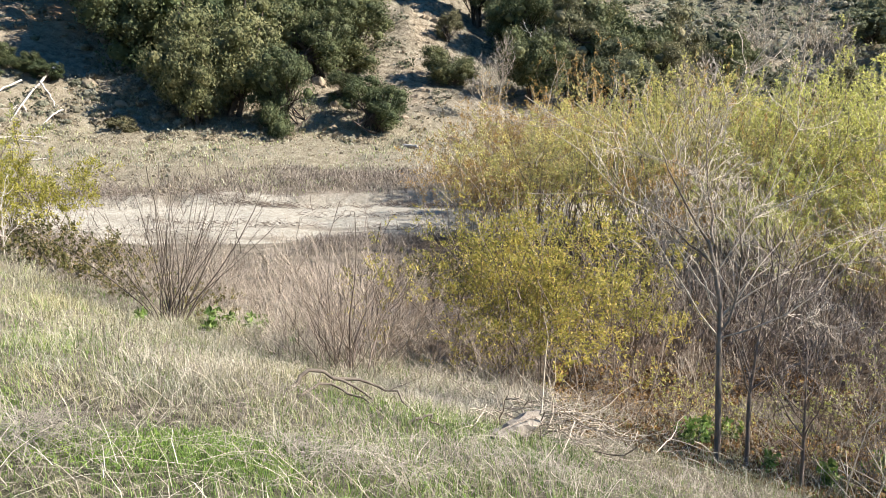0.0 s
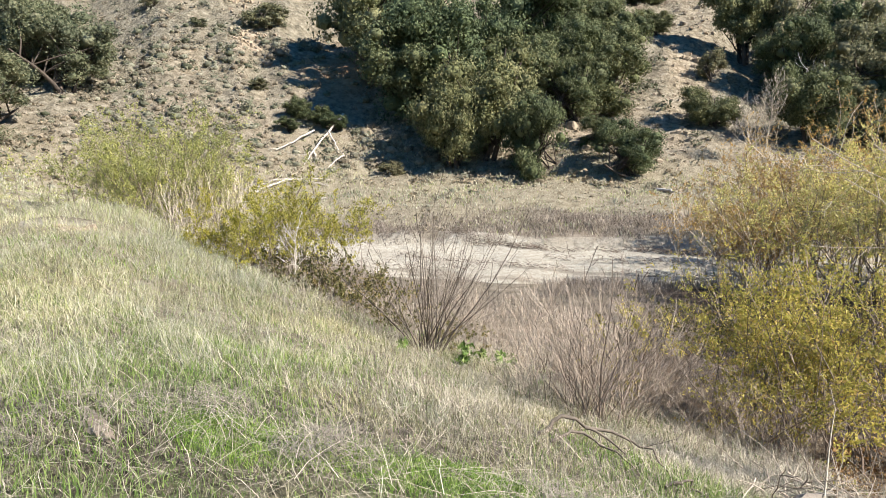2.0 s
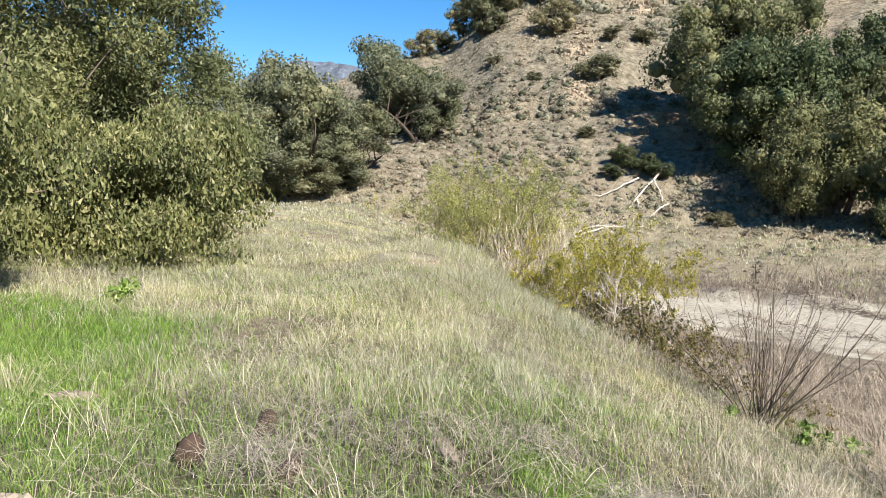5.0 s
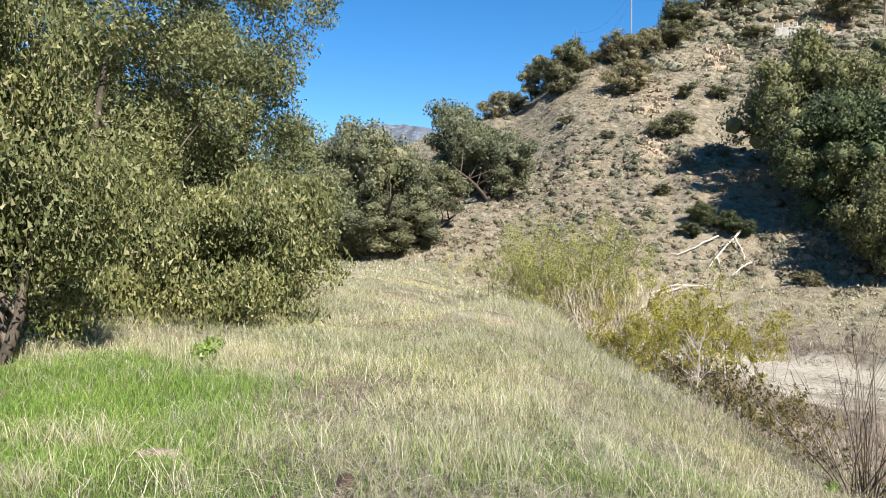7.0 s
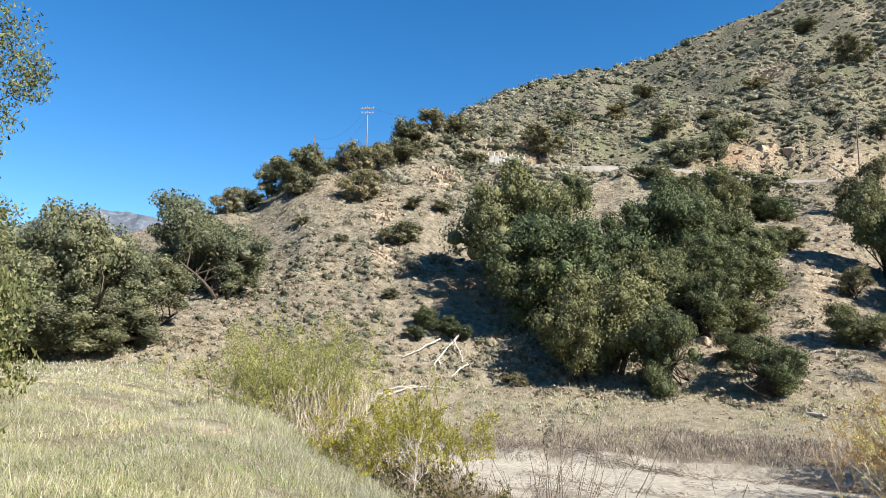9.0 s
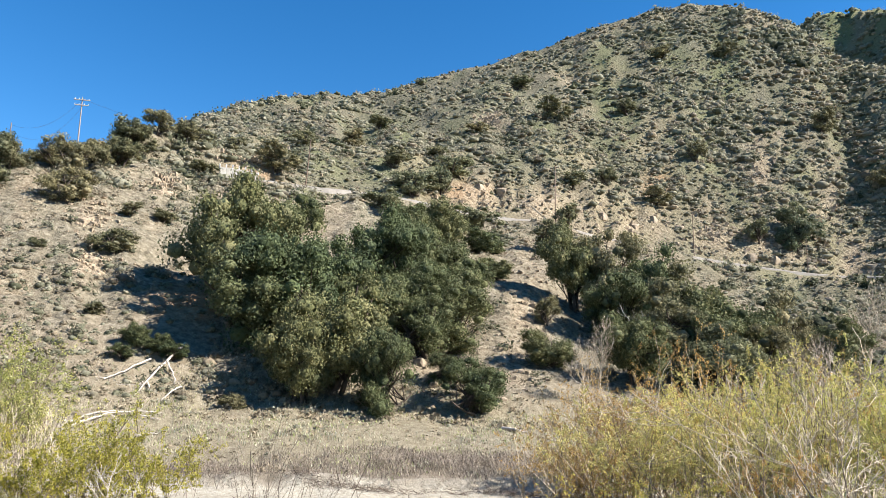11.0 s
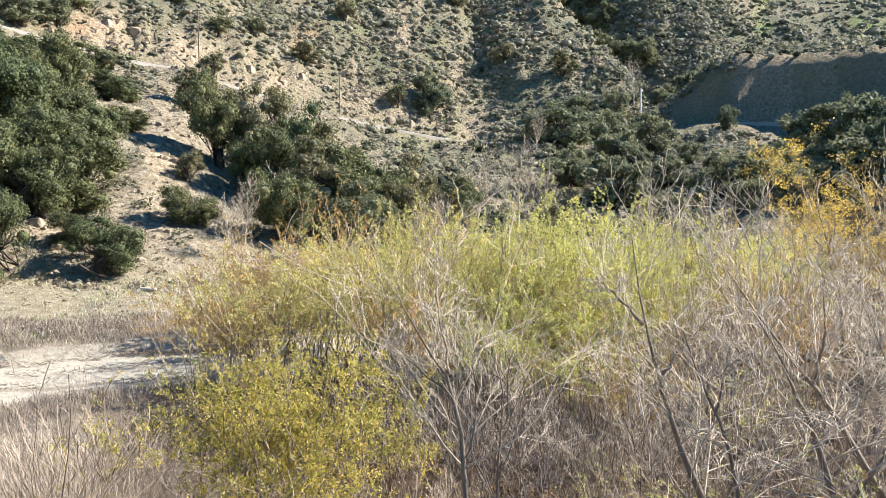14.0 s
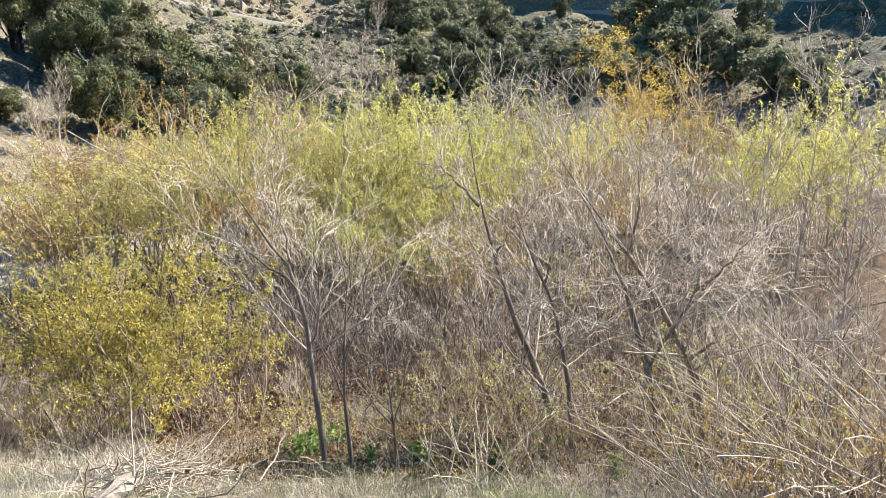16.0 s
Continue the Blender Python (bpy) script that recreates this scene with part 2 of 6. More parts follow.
def land_mat():
    m, nodes, links, bsdf, outp = shader("land")
    tc = nodes.new("ShaderNodeTexCoord")
    p = tc.outputs["Object"]

    def zone(name):
        a = nodes.new("ShaderNodeAttribute")
        a.attribute_name = name
        return a.outputs["Fac"]

    big = noise_node(nodes, links, p, 0.12, 5, 0.6)
    mid = noise_node(nodes, links, p, 1.3, 6, 0.7)
    fine = noise_node(nodes, links, p, 9.0, 6, 0.75)
    dry = ramp_node(nodes, [(0.36, (0.075, 0.06, 0.042)), (0.5, (0.20, 0.168, 0.122)), (0.64, (0.37, 0.32, 0.24))])
    links.new(maths(nodes, links, "ADD", maths(nodes, links, "MULTIPLY", mid.outputs[0], 0.6), maths(nodes, links, "MULTIPLY", fine.outputs[0], 0.4)), dry.inputs[0])
    soil = ramp_node(nodes, [(0.38, (0.10, 0.075, 0.052)), (0.52, (0.23, 0.178, 0.125)), (0.64, (0.36, 0.29, 0.21))])
    links.new(fine.outputs[0], soil.inputs[0])
    tint = ramp_node(nodes, [(0.42, (0, 0, 0)), (0.6, (1, 1, 1))])
    links.new(big.outputs[0], tint.inputs[0])
    c = mix_rgb(nodes, links, maths(nodes, links, "MULTIPLY", tint.outputs[0], 0.55), dry.outputs[0], soil.outputs[0])
    clump = noise_node(nodes, links, p, 0.75, 5, 0.62)
    cover = ramp_node(nodes, [(0.36, (0, 0, 0)), (0.46, (1, 1, 1))])
    links.new(clump.outputs[0], cover.inputs[0])
    sage = ramp_node(nodes, [(0.36, (0.085, 0.074, 0.05)), (0.5, (0.19, 0.166, 0.113)), (0.64, (0.30, 0.265, 0.188))])
    links.new(mid.outputs[0], sage.inputs[0])
    c = mix_rgb(nodes, links, maths(nodes, links, "MULTIPLY", zone("sage"), maths(nodes, links, "ADD", maths(nodes, links, "MULTIPLY", cover.outputs[0], 0.42), 0.58)), c, sage.outputs[0])
    turf = ramp_node(nodes, [(0.36, (0.066, 0.062, 0.04)), (0.5, (0.125, 0.114, 0.076)), (0.64, (0.20, 0.18, 0.124))])
    links.new(maths(nodes, links, "ADD", maths(nodes, links, "MULTIPLY", mid.outputs[0], 0.5), maths(nodes, links, "MULTIPLY", fine.outputs[0], 0.5)), turf.inputs[0])
    c = mix_rgb(nodes, links, zone("turf"), c, turf.outputs[0])
    green = ramp_node(nodes, [(0.35, (0.07, 0.11, 0.025)), (0.7, (0.20, 0.25, 0.06))])
    links.new(fine.outputs[0], green.inputs[0])
    c = mix_rgb(nodes, links, zone("green"), c, green.outputs[0])
    earth = ramp_node(nodes, [(0.3, (0.25, 0.14, 0.07)), (0.7, (0.46, 0.30, 0.17))])
    links.new(mid.outputs[0], earth.inputs[0])
    c = mix_rgb(nodes, links, zone("earth"), c, earth.outputs[0])
    strawc = ramp_node(nodes, [(0.36, (0.12, 0.098, 0.062)), (0.5, (0.25, 0.212, 0.14)), (0.64, (0.39, 0.34, 0.24))])
    links.new(maths(nodes, links, "ADD", maths(nodes, links, "MULTIPLY", mid.outputs[0], 0.45), maths(nodes, links, "MULTIPLY", fine.outputs[0], 0.55)), strawc.inputs[0])
    c = mix_rgb(nodes, links, zone("straw"), c, strawc.outputs[0])
    # dead thatch, darkened to stand in for the shadowed gaps between blades
    thatch_shade_col = ramp_node(nodes, [(0.4, (0.045, 0.036, 0.025)), (0.6, (0.16, 0.135, 0.095))])
    links.new(fine.outputs[0], thatch_shade_col.inputs[0])
    c = mix_rgb(nodes, links, zone("thatch"), c, thatch_shade_col.outputs[0])
    # leaf litter, coloured extra dark to stand in for shade under the thicket
    duff_shade_col = ramp_node(nodes, [(0.3, (0.045, 0.032, 0.022)), (0.55, (0.12, 0.08, 0.05)), (0.75, (0.24, 0.15, 0.08))])
    links.new(fine.outputs[0], duff_shade_col.inputs[0])
    c = mix_rgb(nodes, links, zone("duff_shade"), c, duff_shade_col.outputs[0])
    vor = nodes.new("ShaderNodeTexVoronoi")
    vor.feature = "DISTANCE_TO_EDGE"
    vor.inputs["Scale"].default_value = 0.9
    wob = nodes.new("ShaderNodeVectorMath")
    wob.operation = "ADD"
    links.new(p, wob.inputs[0])
    links.new(mid.outputs["Color"], wob.inputs[1])
    links.new(wob.outputs[0], vor.inputs["Vector"])
    rock = ramp_node(nodes, [(0.38, (0.14, 0.10, 0.066)), (0.5, (0.32, 0.252, 0.168)), (0.63, (0.48, 0.40, 0.29))])
    links.new(maths(nodes, links, "ADD", maths(nodes, links, "MULTIPLY", fine.outputs[0], 0.5), maths(nodes, links, "MULTIPLY", mid.outputs[0], 0.5)), rock.inputs[0])
    crack = ramp_node(nodes, [(0.0, (0.45, 0.42, 0.38)), (0.09, (1, 1, 1))])
    links.new(vor.outputs["Distance"], crack.inputs[0])
    rockc = mix_rgb(nodes, links, 1.0, rock.outputs[0], crack.outputs[0], "MULTIPLY")
    c = mix_rgb(nodes, links, zone("rock"), c, rockc)
    sandn = noise_node(nodes, links, p, 3.5, 8, 0.8)
    sand = ramp_node(nodes, [(0.3, (0.22, 0.186, 0.136)), (0.5, (0.43, 0.385, 0.30)), (0.7, (0.58, 0.53, 0.43))])
    links.new(sandn.outputs[0], sand.inputs[0])
    c = mix_rgb(nodes, links, zone("sand"), c, sand.outputs[0])
    links.new(c, bsdf.inputs["Base Color"])
    bsdf.inputs["Roughness"].default_value = 0.95
    bsdf.inputs["Specular IOR Level"].default_value = 0.1
    b = nodes.new("ShaderNodeBump")
    b.inputs["Strength"].default_value, b.inputs["Distance"].default_value = 0.9, 0.12
    lumps = maths(nodes, links, "MULTIPLY", maths(nodes, links, "MULTIPLY", clump.outputs[0], zone("sage")), 9.0)
    links.new(maths(nodes, links, "ADD", lumps, maths(nodes, links, "ADD", fine.outputs[0], maths(nodes, links, "MULTIPLY", mid.outputs[0], 2.0))), b.inputs["Height"])
    links.new(b.outputs[0], bsdf.inputs["Normal"])
    return m


def tone_mat(name, stops, through_light=0.35):
    """Scrub: the plant's own tone comes from the mesh, each clump varies round it."""
    m, nodes, links, bsdf, outp = shader(name)
    a = nodes.new("ShaderNodeAttribute")
    a.attribute_name = "tone"
    geo = nodes.new("ShaderNodeNewGeometry")
    f = maths(nodes, links, "ADD", a.outputs["Fac"], maths(nodes, links, "MULTIPLY", maths(nodes, links, "SUBTRACT", geo.outputs["Random Per Island"], 0.5), 0.16))
    col = ramp_node(nodes, stops)
    links.new(f, col.inputs[0])
    tc = nodes.new("ShaderNodeTexCoord")
    grain = noise_node(nodes, links, tc.outputs["Object"], 2.6, 5, 0.75)
    var = ramp_node(nodes, [(0.3, (0.5, 0.5, 0.47)), (0.7, (1.32, 1.3, 1.26))])
    links.new(maths(nodes, links, "ADD", maths(nodes, links, "MULTIPLY", grain.outputs[0], 0.75), maths(nodes, links, "MULTIPLY", geo.outputs["Random Per Island"], 0.25)), var.inputs[0])
    bp = nodes.new("ShaderNodeBump")
    bp.inputs["Strength"].default_value, bp.inputs["Distance"].default_value = 0.7, 0.2
    links.new(grain.outputs[0], bp.inputs["Height"])
    links.new(bp.outputs[0], bsdf.inputs["Normal"])
    c = mix_rgb(nodes, links, 1.0, col.outputs[0], var.outputs[0], "MULTIPLY")
    links.new(c, bsdf.inputs["Base Color"])
    bsdf.inputs["Roughness"].default_value = 0.7
    bsdf.inputs["Specular IOR Level"].default_value = 0.15
    tr = nodes.new("ShaderNodeBsdfTranslucent")
    links.new(c, tr.inputs["Color"])
    mx = nodes.new("ShaderNodeMixShader")
    mx.inputs[0].default_value = through_light
    links.new(bsdf.outputs[0], mx.inputs[1])
    links.new(tr.outputs[0], mx.inputs[2])
    links.new(mx.outputs[0], outp.inputs["Surface"])
    return m


LAND = land_mat()
OAK_LEAF = leaf_mat("oak_leaf", [(0, (0.075, 0.092, 0.044)), (0.6, (0.138, 0.156, 0.076)), (1, (0.21, 0.22, 0.122))], 0.2, 0.7, 0.5, 0.35, ((0.85, 0.95, 0.9), (1.38, 1.24, 1.15)))
LAUREL_LEAF = leaf_mat("laurel_leaf", [(0, (0.08, 0.098, 0.036)), (0.6, (0.205, 0.222, 0.097)), (0.9, (0.32, 0.32, 0.175)), (1, (0.41, 0.37, 0.23))], 0.35, 0.55, 0.7)
GREY_LEAF = leaf_mat("grey_oak_leaf", [(0, (0.10, 0.12, 0.068)), (0.6, (0.19, 0.205, 0.125)), (1, (0.27, 0.27, 0.175))], 0.3, 0.75, 0.4, 0.35, ((0.85, 0.9, 0.9), (1.4, 1.3, 1.25)))
BAY_LEAF = leaf_mat("bay_leaf", [(0, (0.09, 0.108, 0.045)), (0.6, (0.20, 0.218, 0.105)), (1, (0.33, 0.335, 0.19))], 0.35, 0.5, 0.5)
CREST_LEAF = leaf_mat("crest_leaf", [(0, (0.10, 0.104, 0.06)), (0.6, (0.20, 0.20, 0.12)), (1, (0.28, 0.265, 0.175))], 0.25, 0.85, 0.5, 0.35, ((0.9, 0.95, 0.9), (1.4, 1.25, 1.15)))
WILLOW_LEAF = leaf_mat("willow_leaf", [(0, (0.22, 0.22, 0.06)), (0.5, (0.46, 0.43, 0.11)), (0.8, (0.62, 0.53, 0.18)), (1, (0.42, 0.29, 0.13))], 0.55, 0.5, 0.8)
SOFT_LIME = leaf_mat("soft_lime_leaf", [(0, (0.28, 0.30, 0.09)), (0.6, (0.44, 0.45, 0.15)), (1, (0.56, 0.54, 0.24))], 0.45, 0.5, 0.8)
DARK_WEED = bark_mat("dark_weed", (0.07, 0.055, 0.043), (0.37, 0.305, 0.24), 3, own=0.65)
GOLDEN_WILLOW = leaf_mat("golden_willow_leaf", [(0, (0.30, 0.29, 0.05)), (0.5, (0.52, 0.47, 0.08)), (1, (0.66, 0.56, 0.14))], 0.5, 0.5, 0.8)
PALE_WILLOW = leaf_mat("pale_willow_leaf", [(0, (0.40, 0.39, 0.14)), (0.5, (0.60, 0.57, 0.22)), (0.8, (0.72, 0.64, 0.31)), (1, (0.56, 0.40, 0.20))], 0.5, 0.5, 0.8)
LIME_LEAF = leaf_mat("young_willow_leaf", [(0, (0.38, 0.40, 0.12)), (0.6, (0.60, 0.60, 0.20)), (1, (0.74, 0.70, 0.32))], 0.5, 0.5, 0.8)
GOLD_LEAF = leaf_mat("gold_leaf", [(0, (0.46, 0.28, 0.06)), (0.5, (0.72, 0.54, 0.12)), (1, (0.82, 0.68, 0.24))], 0.5, 0.5, 0.8)
RUST_LEAF = leaf_mat("rust_leaf", [(0, (0.30, 0.17, 0.07)), (0.6, (0.48, 0.32, 0.12)), (1, (0.58, 0.45, 0.18))], 0.45, 0.6, 0.8)
DRY_GRASS = leaf_mat("dry_grass", [(0, (0.10, 0.085, 0.055)), (0.3, (0.27, 0.26, 0.13)), (0.6, (0.50, 0.46, 0.31)), (1, (0.78, 0.73, 0.56))], 0.4, 0.6, 0.5)
PALE_GRASS = leaf_mat("pale_grass", [(0, (0.30, 0.265, 0.195)), (0.4, (0.55, 0.52, 0.41)), (0.7, (0.75, 0.72, 0.61)), (0.75, (0.36, 0.41, 0.18)), (1, (0.46, 0.49, 0.25))], 0.4, 0.6, 0.3)
SLOPE_WEED = leaf_mat("slope_weed", [(0, (0.10, 0.085, 0.06)), (0.45, (0.24, 0.20, 0.14)), (0.6, (0.20, 0.195, 0.11)), (1, (0.40, 0.35, 0.25))], 0.25, 0.8, 0.15)
GREEN_GRASS = leaf_mat("green_grass", [(0, (0.08, 0.13, 0.035)), (0.5, (0.20, 0.32, 0.075)), (1, (0.40, 0.48, 0.18))], 0.35, 0.45, 0.5)
CHAR_BARK = bark_mat("rotten_bark", (0.015, 0.011, 0.009), (0.10, 0.065, 0.045), 14)
WEED = bark_mat("dead_weed", (0.09, 0.072, 0.055), (0.40, 0.335, 0.26), 3)
BRAMBLE_LEAF = leaf_mat("bramble_leaf", [(0, (0.08, 0.085, 0.03)), (0.6, (0.17, 0.16, 0.06)), (1, (0.32, 0.24, 0.12))], 0.35, 0.6, 0.8)
STRAW = bark_mat("straw", (0.26, 0.21, 0.14), (0.66, 0.59, 0.45), 3)
TWIG = bark_mat("grey_twig", (0.11, 0.082, 0.056), (0.72, 0.615, 0.47), 3, own=0.7)
RED_TWIG = bark_mat("red_twig", (0.075, 0.054, 0.04), (0.49, 0.395, 0.295), 3, own=0.7)
PALE_BARK = bark_mat("pale_bark", (0.28, 0.23, 0.18), (0.70, 0.63, 0.54), 5)
GREY_BARK = bark_mat("grey_bark", (0.08, 0.06, 0.043), (0.33, 0.265, 0.20), 9)
DARK_BARK = bark_mat("dark_bark", (0.05, 0.04, 0.03), (0.20, 0.16, 0.12), 8)
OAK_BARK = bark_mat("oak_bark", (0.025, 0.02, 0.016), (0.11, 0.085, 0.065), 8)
BRUSH_TWIG = bark_mat("brush_twig", (0.085, 0.062, 0.042), (0.66, 0.55, 0.41), 3, own=0.75)
BROWN_BARK = bark_mat("brown_bark", (0.065, 0.048, 0.037), (0.30, 0.235, 0.18), 8, own=0.5)
LOG_WOOD = bark_mat("log_wood", (0.10, 0.08, 0.06), (0.33, 0.285, 0.23), 18)
MAT_STALK = bark_mat("matted_stalk", (0.045, 0.036, 0.028), (0.46, 0.40, 0.30), 3, own=0.8)
DEAD_WOOD = bark_mat("dead_wood", (0.24, 0.20, 0.16), (0.66, 0.60, 0.52), 9)
SCRUB = tone_mat("scrub", [(0.0, (0.05, 0.062, 0.03)), (0.25, (0.165, 0.17, 0.11)), (0.5, (0.325, 0.31, 0.23)), (0.75, (0.27, 0.225, 0.165)), (1.0, (0.36, 0.30, 0.21))])
RUSTY_LITTER = leaf_mat("rusty_litter", [(0, (0.10, 0.06, 0.035)), (0.6, (0.27, 0.155, 0.07)), (1, (0.42, 0.27, 0.13))], 0.2, 0.8, 0.8)
RICH_GRASS = leaf_mat("rich_grass", [(0, (0.08, 0.14, 0.028)), (0.5, (0.17, 0.30, 0.055)), (1, (0.33, 0.45, 0.13))], 0.35, 0.45, 0.8)


# ---- mesh makers ----
def mesh_np(name, verts, faces, mat, smooth_faces=False, **attrs):
    """A mesh from arrays: verts (n, 3), faces (m, 3) or (m, 4), and float values per vertex."""
    me = bpy.data.meshes.new(name)
    verts, faces = np.asarray(verts, np.float32), np.asarray(faces, np.int32)
    k = faces.shape[1]
    me.vertices.add(len(verts))
    me.vertices.foreach_set("co", verts.ravel())
    me.loops.add(faces.size)
    me.loops.foreach_set("vertex_index", faces.ravel())
    me.polygons.add(len(faces))
    me.polygons.foreach_set("loop_start", np.arange(0, faces.size, k, dtype=np.int32))
    me.polygons.foreach_set("use_smooth", np.full(len(faces), smooth_faces))
    for key, v in attrs.items():
        a = me.attributes.new(key, "FLOAT", "POINT")
        a.data.foreach_set("value", np.asarray(v, np.float32))
    me.update(calc_edges=True)
    me.materials.append(mat)
    return me


def join(soups):
    """Several (verts, faces) with faces of one size, as one."""
    vs, fs, base = [], [], 0
    for v, f in soups:
        vs.append(v)
        fs.append(f + base)
        base += len(v)
    return np.concatenate(vs), np.concatenate(fs)


def unit(v):
    return v / (np.linalg.norm(v, axis=-1, keepdims=True) + 1e-9)


def leaves(rng, points, size, aspect=0.5, facing=None, droop=0.0, corners=4):
    """A small folded leaf at each point, of four corners; far away three will do."""
    n = len(points)
    d = unit(rng.normal(size=(n, 3)) + np.array([0, 0, -droop]))
    if facing is not None:
        d = unit(d + facing)
    s = unit(np.cross(d, rng.normal(size=(n, 3))))
    up = np.cross(d, s)
    L = (size * rng.uniform(0.6, 1.4, n))[:, None]
    w = L * aspect * 0.5
    a, b = points - d * L * 0.5, points + d * L * 0.5
    mid = points + up * L * 0.08
    if corners == 3:
        v = np.stack([a, b + s * w * 1.3, b - s * w * 1.3], 1).reshape(-1, 3)
        return v, np.arange(3 * n).reshape(n, 3)
    v = np.stack([a, mid + s * w, b, mid - s * w], 1).reshape(-1, 3)
    f = np.arange(4 * n).reshape(n, 4)
    return v, f


def shell_leaves(rng, points, normals, size, aspect=0.75, loose=0.7):
    """Far foliage: a small leaf at each point, lying roughly along the outside of its clump."""
    n = len(points)
    nrm = unit(normals + loose * rng.normal(size=(n, 3)))
    d = unit(np.cross(nrm, rng.normal(size=(n, 3))))
    t = np.cross(nrm, d)
    L = (size * rng.uniform(0.55, 1.45, n))[:, None]
    w = L * aspect * 0.65
    v = np.stack([points - d * L * 0.5, points + d * L * 0.5 + t * w, points + d * L * 0.5 - t * w], 1).reshape(-1, 3)
    return v, np.arange(3 * n).reshape(n, 3)


def balls(centres, radii, rng, rough=0.15, flat=1.0):
    """Lumpy balls of 12 corners and 20 triangles."""
    p = (1 + 5**0.5) / 2
    d = unit(np.array([(-1, p, 0), (1, p, 0), (-1, -p, 0), (1, -p, 0), (0, -1, p), (0, 1, p), (0, -1, -p), (0, 1, -p), (p, 0, -1), (p, 0, 1), (-p, 0, -1), (-p, 0, 1)]))
    f = np.array([(0, 11, 5), (0, 5, 1), (0, 1, 7), (0, 7, 10), (0, 10, 11), (1, 5, 9), (5, 11, 4), (11, 10, 2), (10, 7, 6), (7, 1, 8), (3, 9, 4), (3, 4, 2), (3, 2, 6), (3, 6, 8), (3, 8, 9), (4, 9, 5), (2, 4, 11), (6, 2, 10), (8, 6, 7), (9, 8, 1)])
    n = len(centres)
    turn = rng.uniform(0, 2 * math.pi, n)
    c, t = np.cos(turn)[:, None], np.sin(turn)[:, None]
    d = np.stack([d[None, :, 0] * c - d[None, :, 1] * t, d[None, :, 0] * t + d[None, :, 1] * c, np.broadcast_to(d[None, :, 2], (n, 12))], -1)
    v = centres[:, None] + d * (radii[:, None] * (1 + rough * rng.normal(size=(n, 12))))[..., None] * np.array([1, 1, flat])
    return v.reshape(-1, 3), (np.arange(n)[:, None, None] * 12 + f[None]).reshape(-1, 3)


def tubes(paths, radii, sides=3):
    """Round stems along many paths (m, n, 3) of the given radii (m, n)."""
    m, n, _ = paths.shape
    t = unit(np.gradient(paths, axis=1))
    ref = np.where(np.abs(t[:, :1, 2:3]) > 0.9, np.array([1.0, 0, 0]), np.array([0, 0, 1.0]))
    u = unit(np.cross(t, ref))
    w = np.cross(t, u)
    a = np.arange(sides) * 2 * math.pi / sides
    v = paths[:, :, None] + radii[:, :, None, None] * (np.cos(a)[:, None] * u[:, :, None] + np.sin(a)[:, None] * w[:, :, None])
    i = np.arange(m * n * sides).reshape(m, n, sides)
    j = np.roll(i, -1, axis=2)
    if sides == 2:
        i, j = i[:, :, :1], i[:, :, 1:]
    f = np.stack([i[:, :-1], j[:, :-1], j[:, 1:], i[:, 1:]], -1).reshape(-1, 4)
    return v.reshape(-1, 3), f


def stems(rng, starts, dirs, lengths, r0, n=5, wob=0.12, lift=0.0, taper=0.15):
    """Free stems from starts: paths (m, n, 3) and radii."""
    m = len(starts)
    p = np.zeros((m, n, 3))
    p[:, 0] = starts
    d = unit(dirs)
    step = (np.asarray(lengths) / (n - 1))[:, None]
    for k in range(1, n):
        d = unit(d + wob * rng.normal(size=(m, 3)) + np.array([0, 0, lift]))
        p[:, k] = p[:, k - 1] + d * step
    rad = np.asarray(r0).reshape(-1, 1) * np.linspace(1, taper, n)[None]
    return p, np.broadcast_to(rad, (m, n)).copy()


def fork(rng, paths, radii, count, span=(0.3, 1.0), angle=(25, 60), ratio=(0.35, 0.6), thin=0.6, n=4, wob=0.15, lift=0.03, taper=0.2, nodes_only=False):
    """Side shoots on every path: the next order of branches."""
    m, k, _ = paths.shape
    idx = np.repeat(np.arange(m), count)
    t = rng.uniform(*span, len(idx)) * (k - 1)
    if nodes_only:
        t = np.clip(np.round(t), 1, k - 2)
    i = np.minimum(t.astype(int), k - 2)
    fr = (t - i)[:, None]
    start = paths[idx, i] * (1 - fr) + paths[idx, i + 1] * fr
    tang = unit(paths[idx, i + 1] - paths[idx, i])
    side = unit(np.cross(tang, rng.normal(size=tang.shape)))
    a = np.radians(rng.uniform(*angle, len(idx)))[:, None]
    d = np.cos(a) * tang + np.sin(a) * side
    total = np.linalg.norm(np.diff(paths, axis=1), axis=2).sum(1)[idx]
    length = total * rng.uniform(*ratio, len(idx)) * (1.15 - 0.5 * t / (k - 1))
    r0 = (radii[idx, i] * (1 - fr[:, 0]) + radii[idx, i + 1] * fr[:, 0]) * thin
    return stems(rng, start, d, length, r0, n, wob, lift, taper)


def along_paths(rng, paths, count, span=(0.2, 1.0), spread=0.0):
    m, k, _ = paths.shape
    idx = rng.integers(0, m, count)
    t = rng.uniform(*span, count) * (k - 1)
    i = np.minimum(t.astype(int), k - 2)
    fr = (t - i)[:, None]
    return paths[idx, i] * (1 - fr) + paths[idx, i + 1] * fr + spread * rng.normal(size=(count, 3))


def part(name, me, parent, label=""):
    ob = new(name, me)
    ob.parent = parent
    return tagged(ob, label)


def thing(name, label, category, group=""):
    return tagged(new(name), label, category, group)


def place(az, r, sink=0.05):
    x, y = r * math.sin(radians(az)), r * math.cos(radians(az))
    return x, y, float(ground(x, y)) - sink


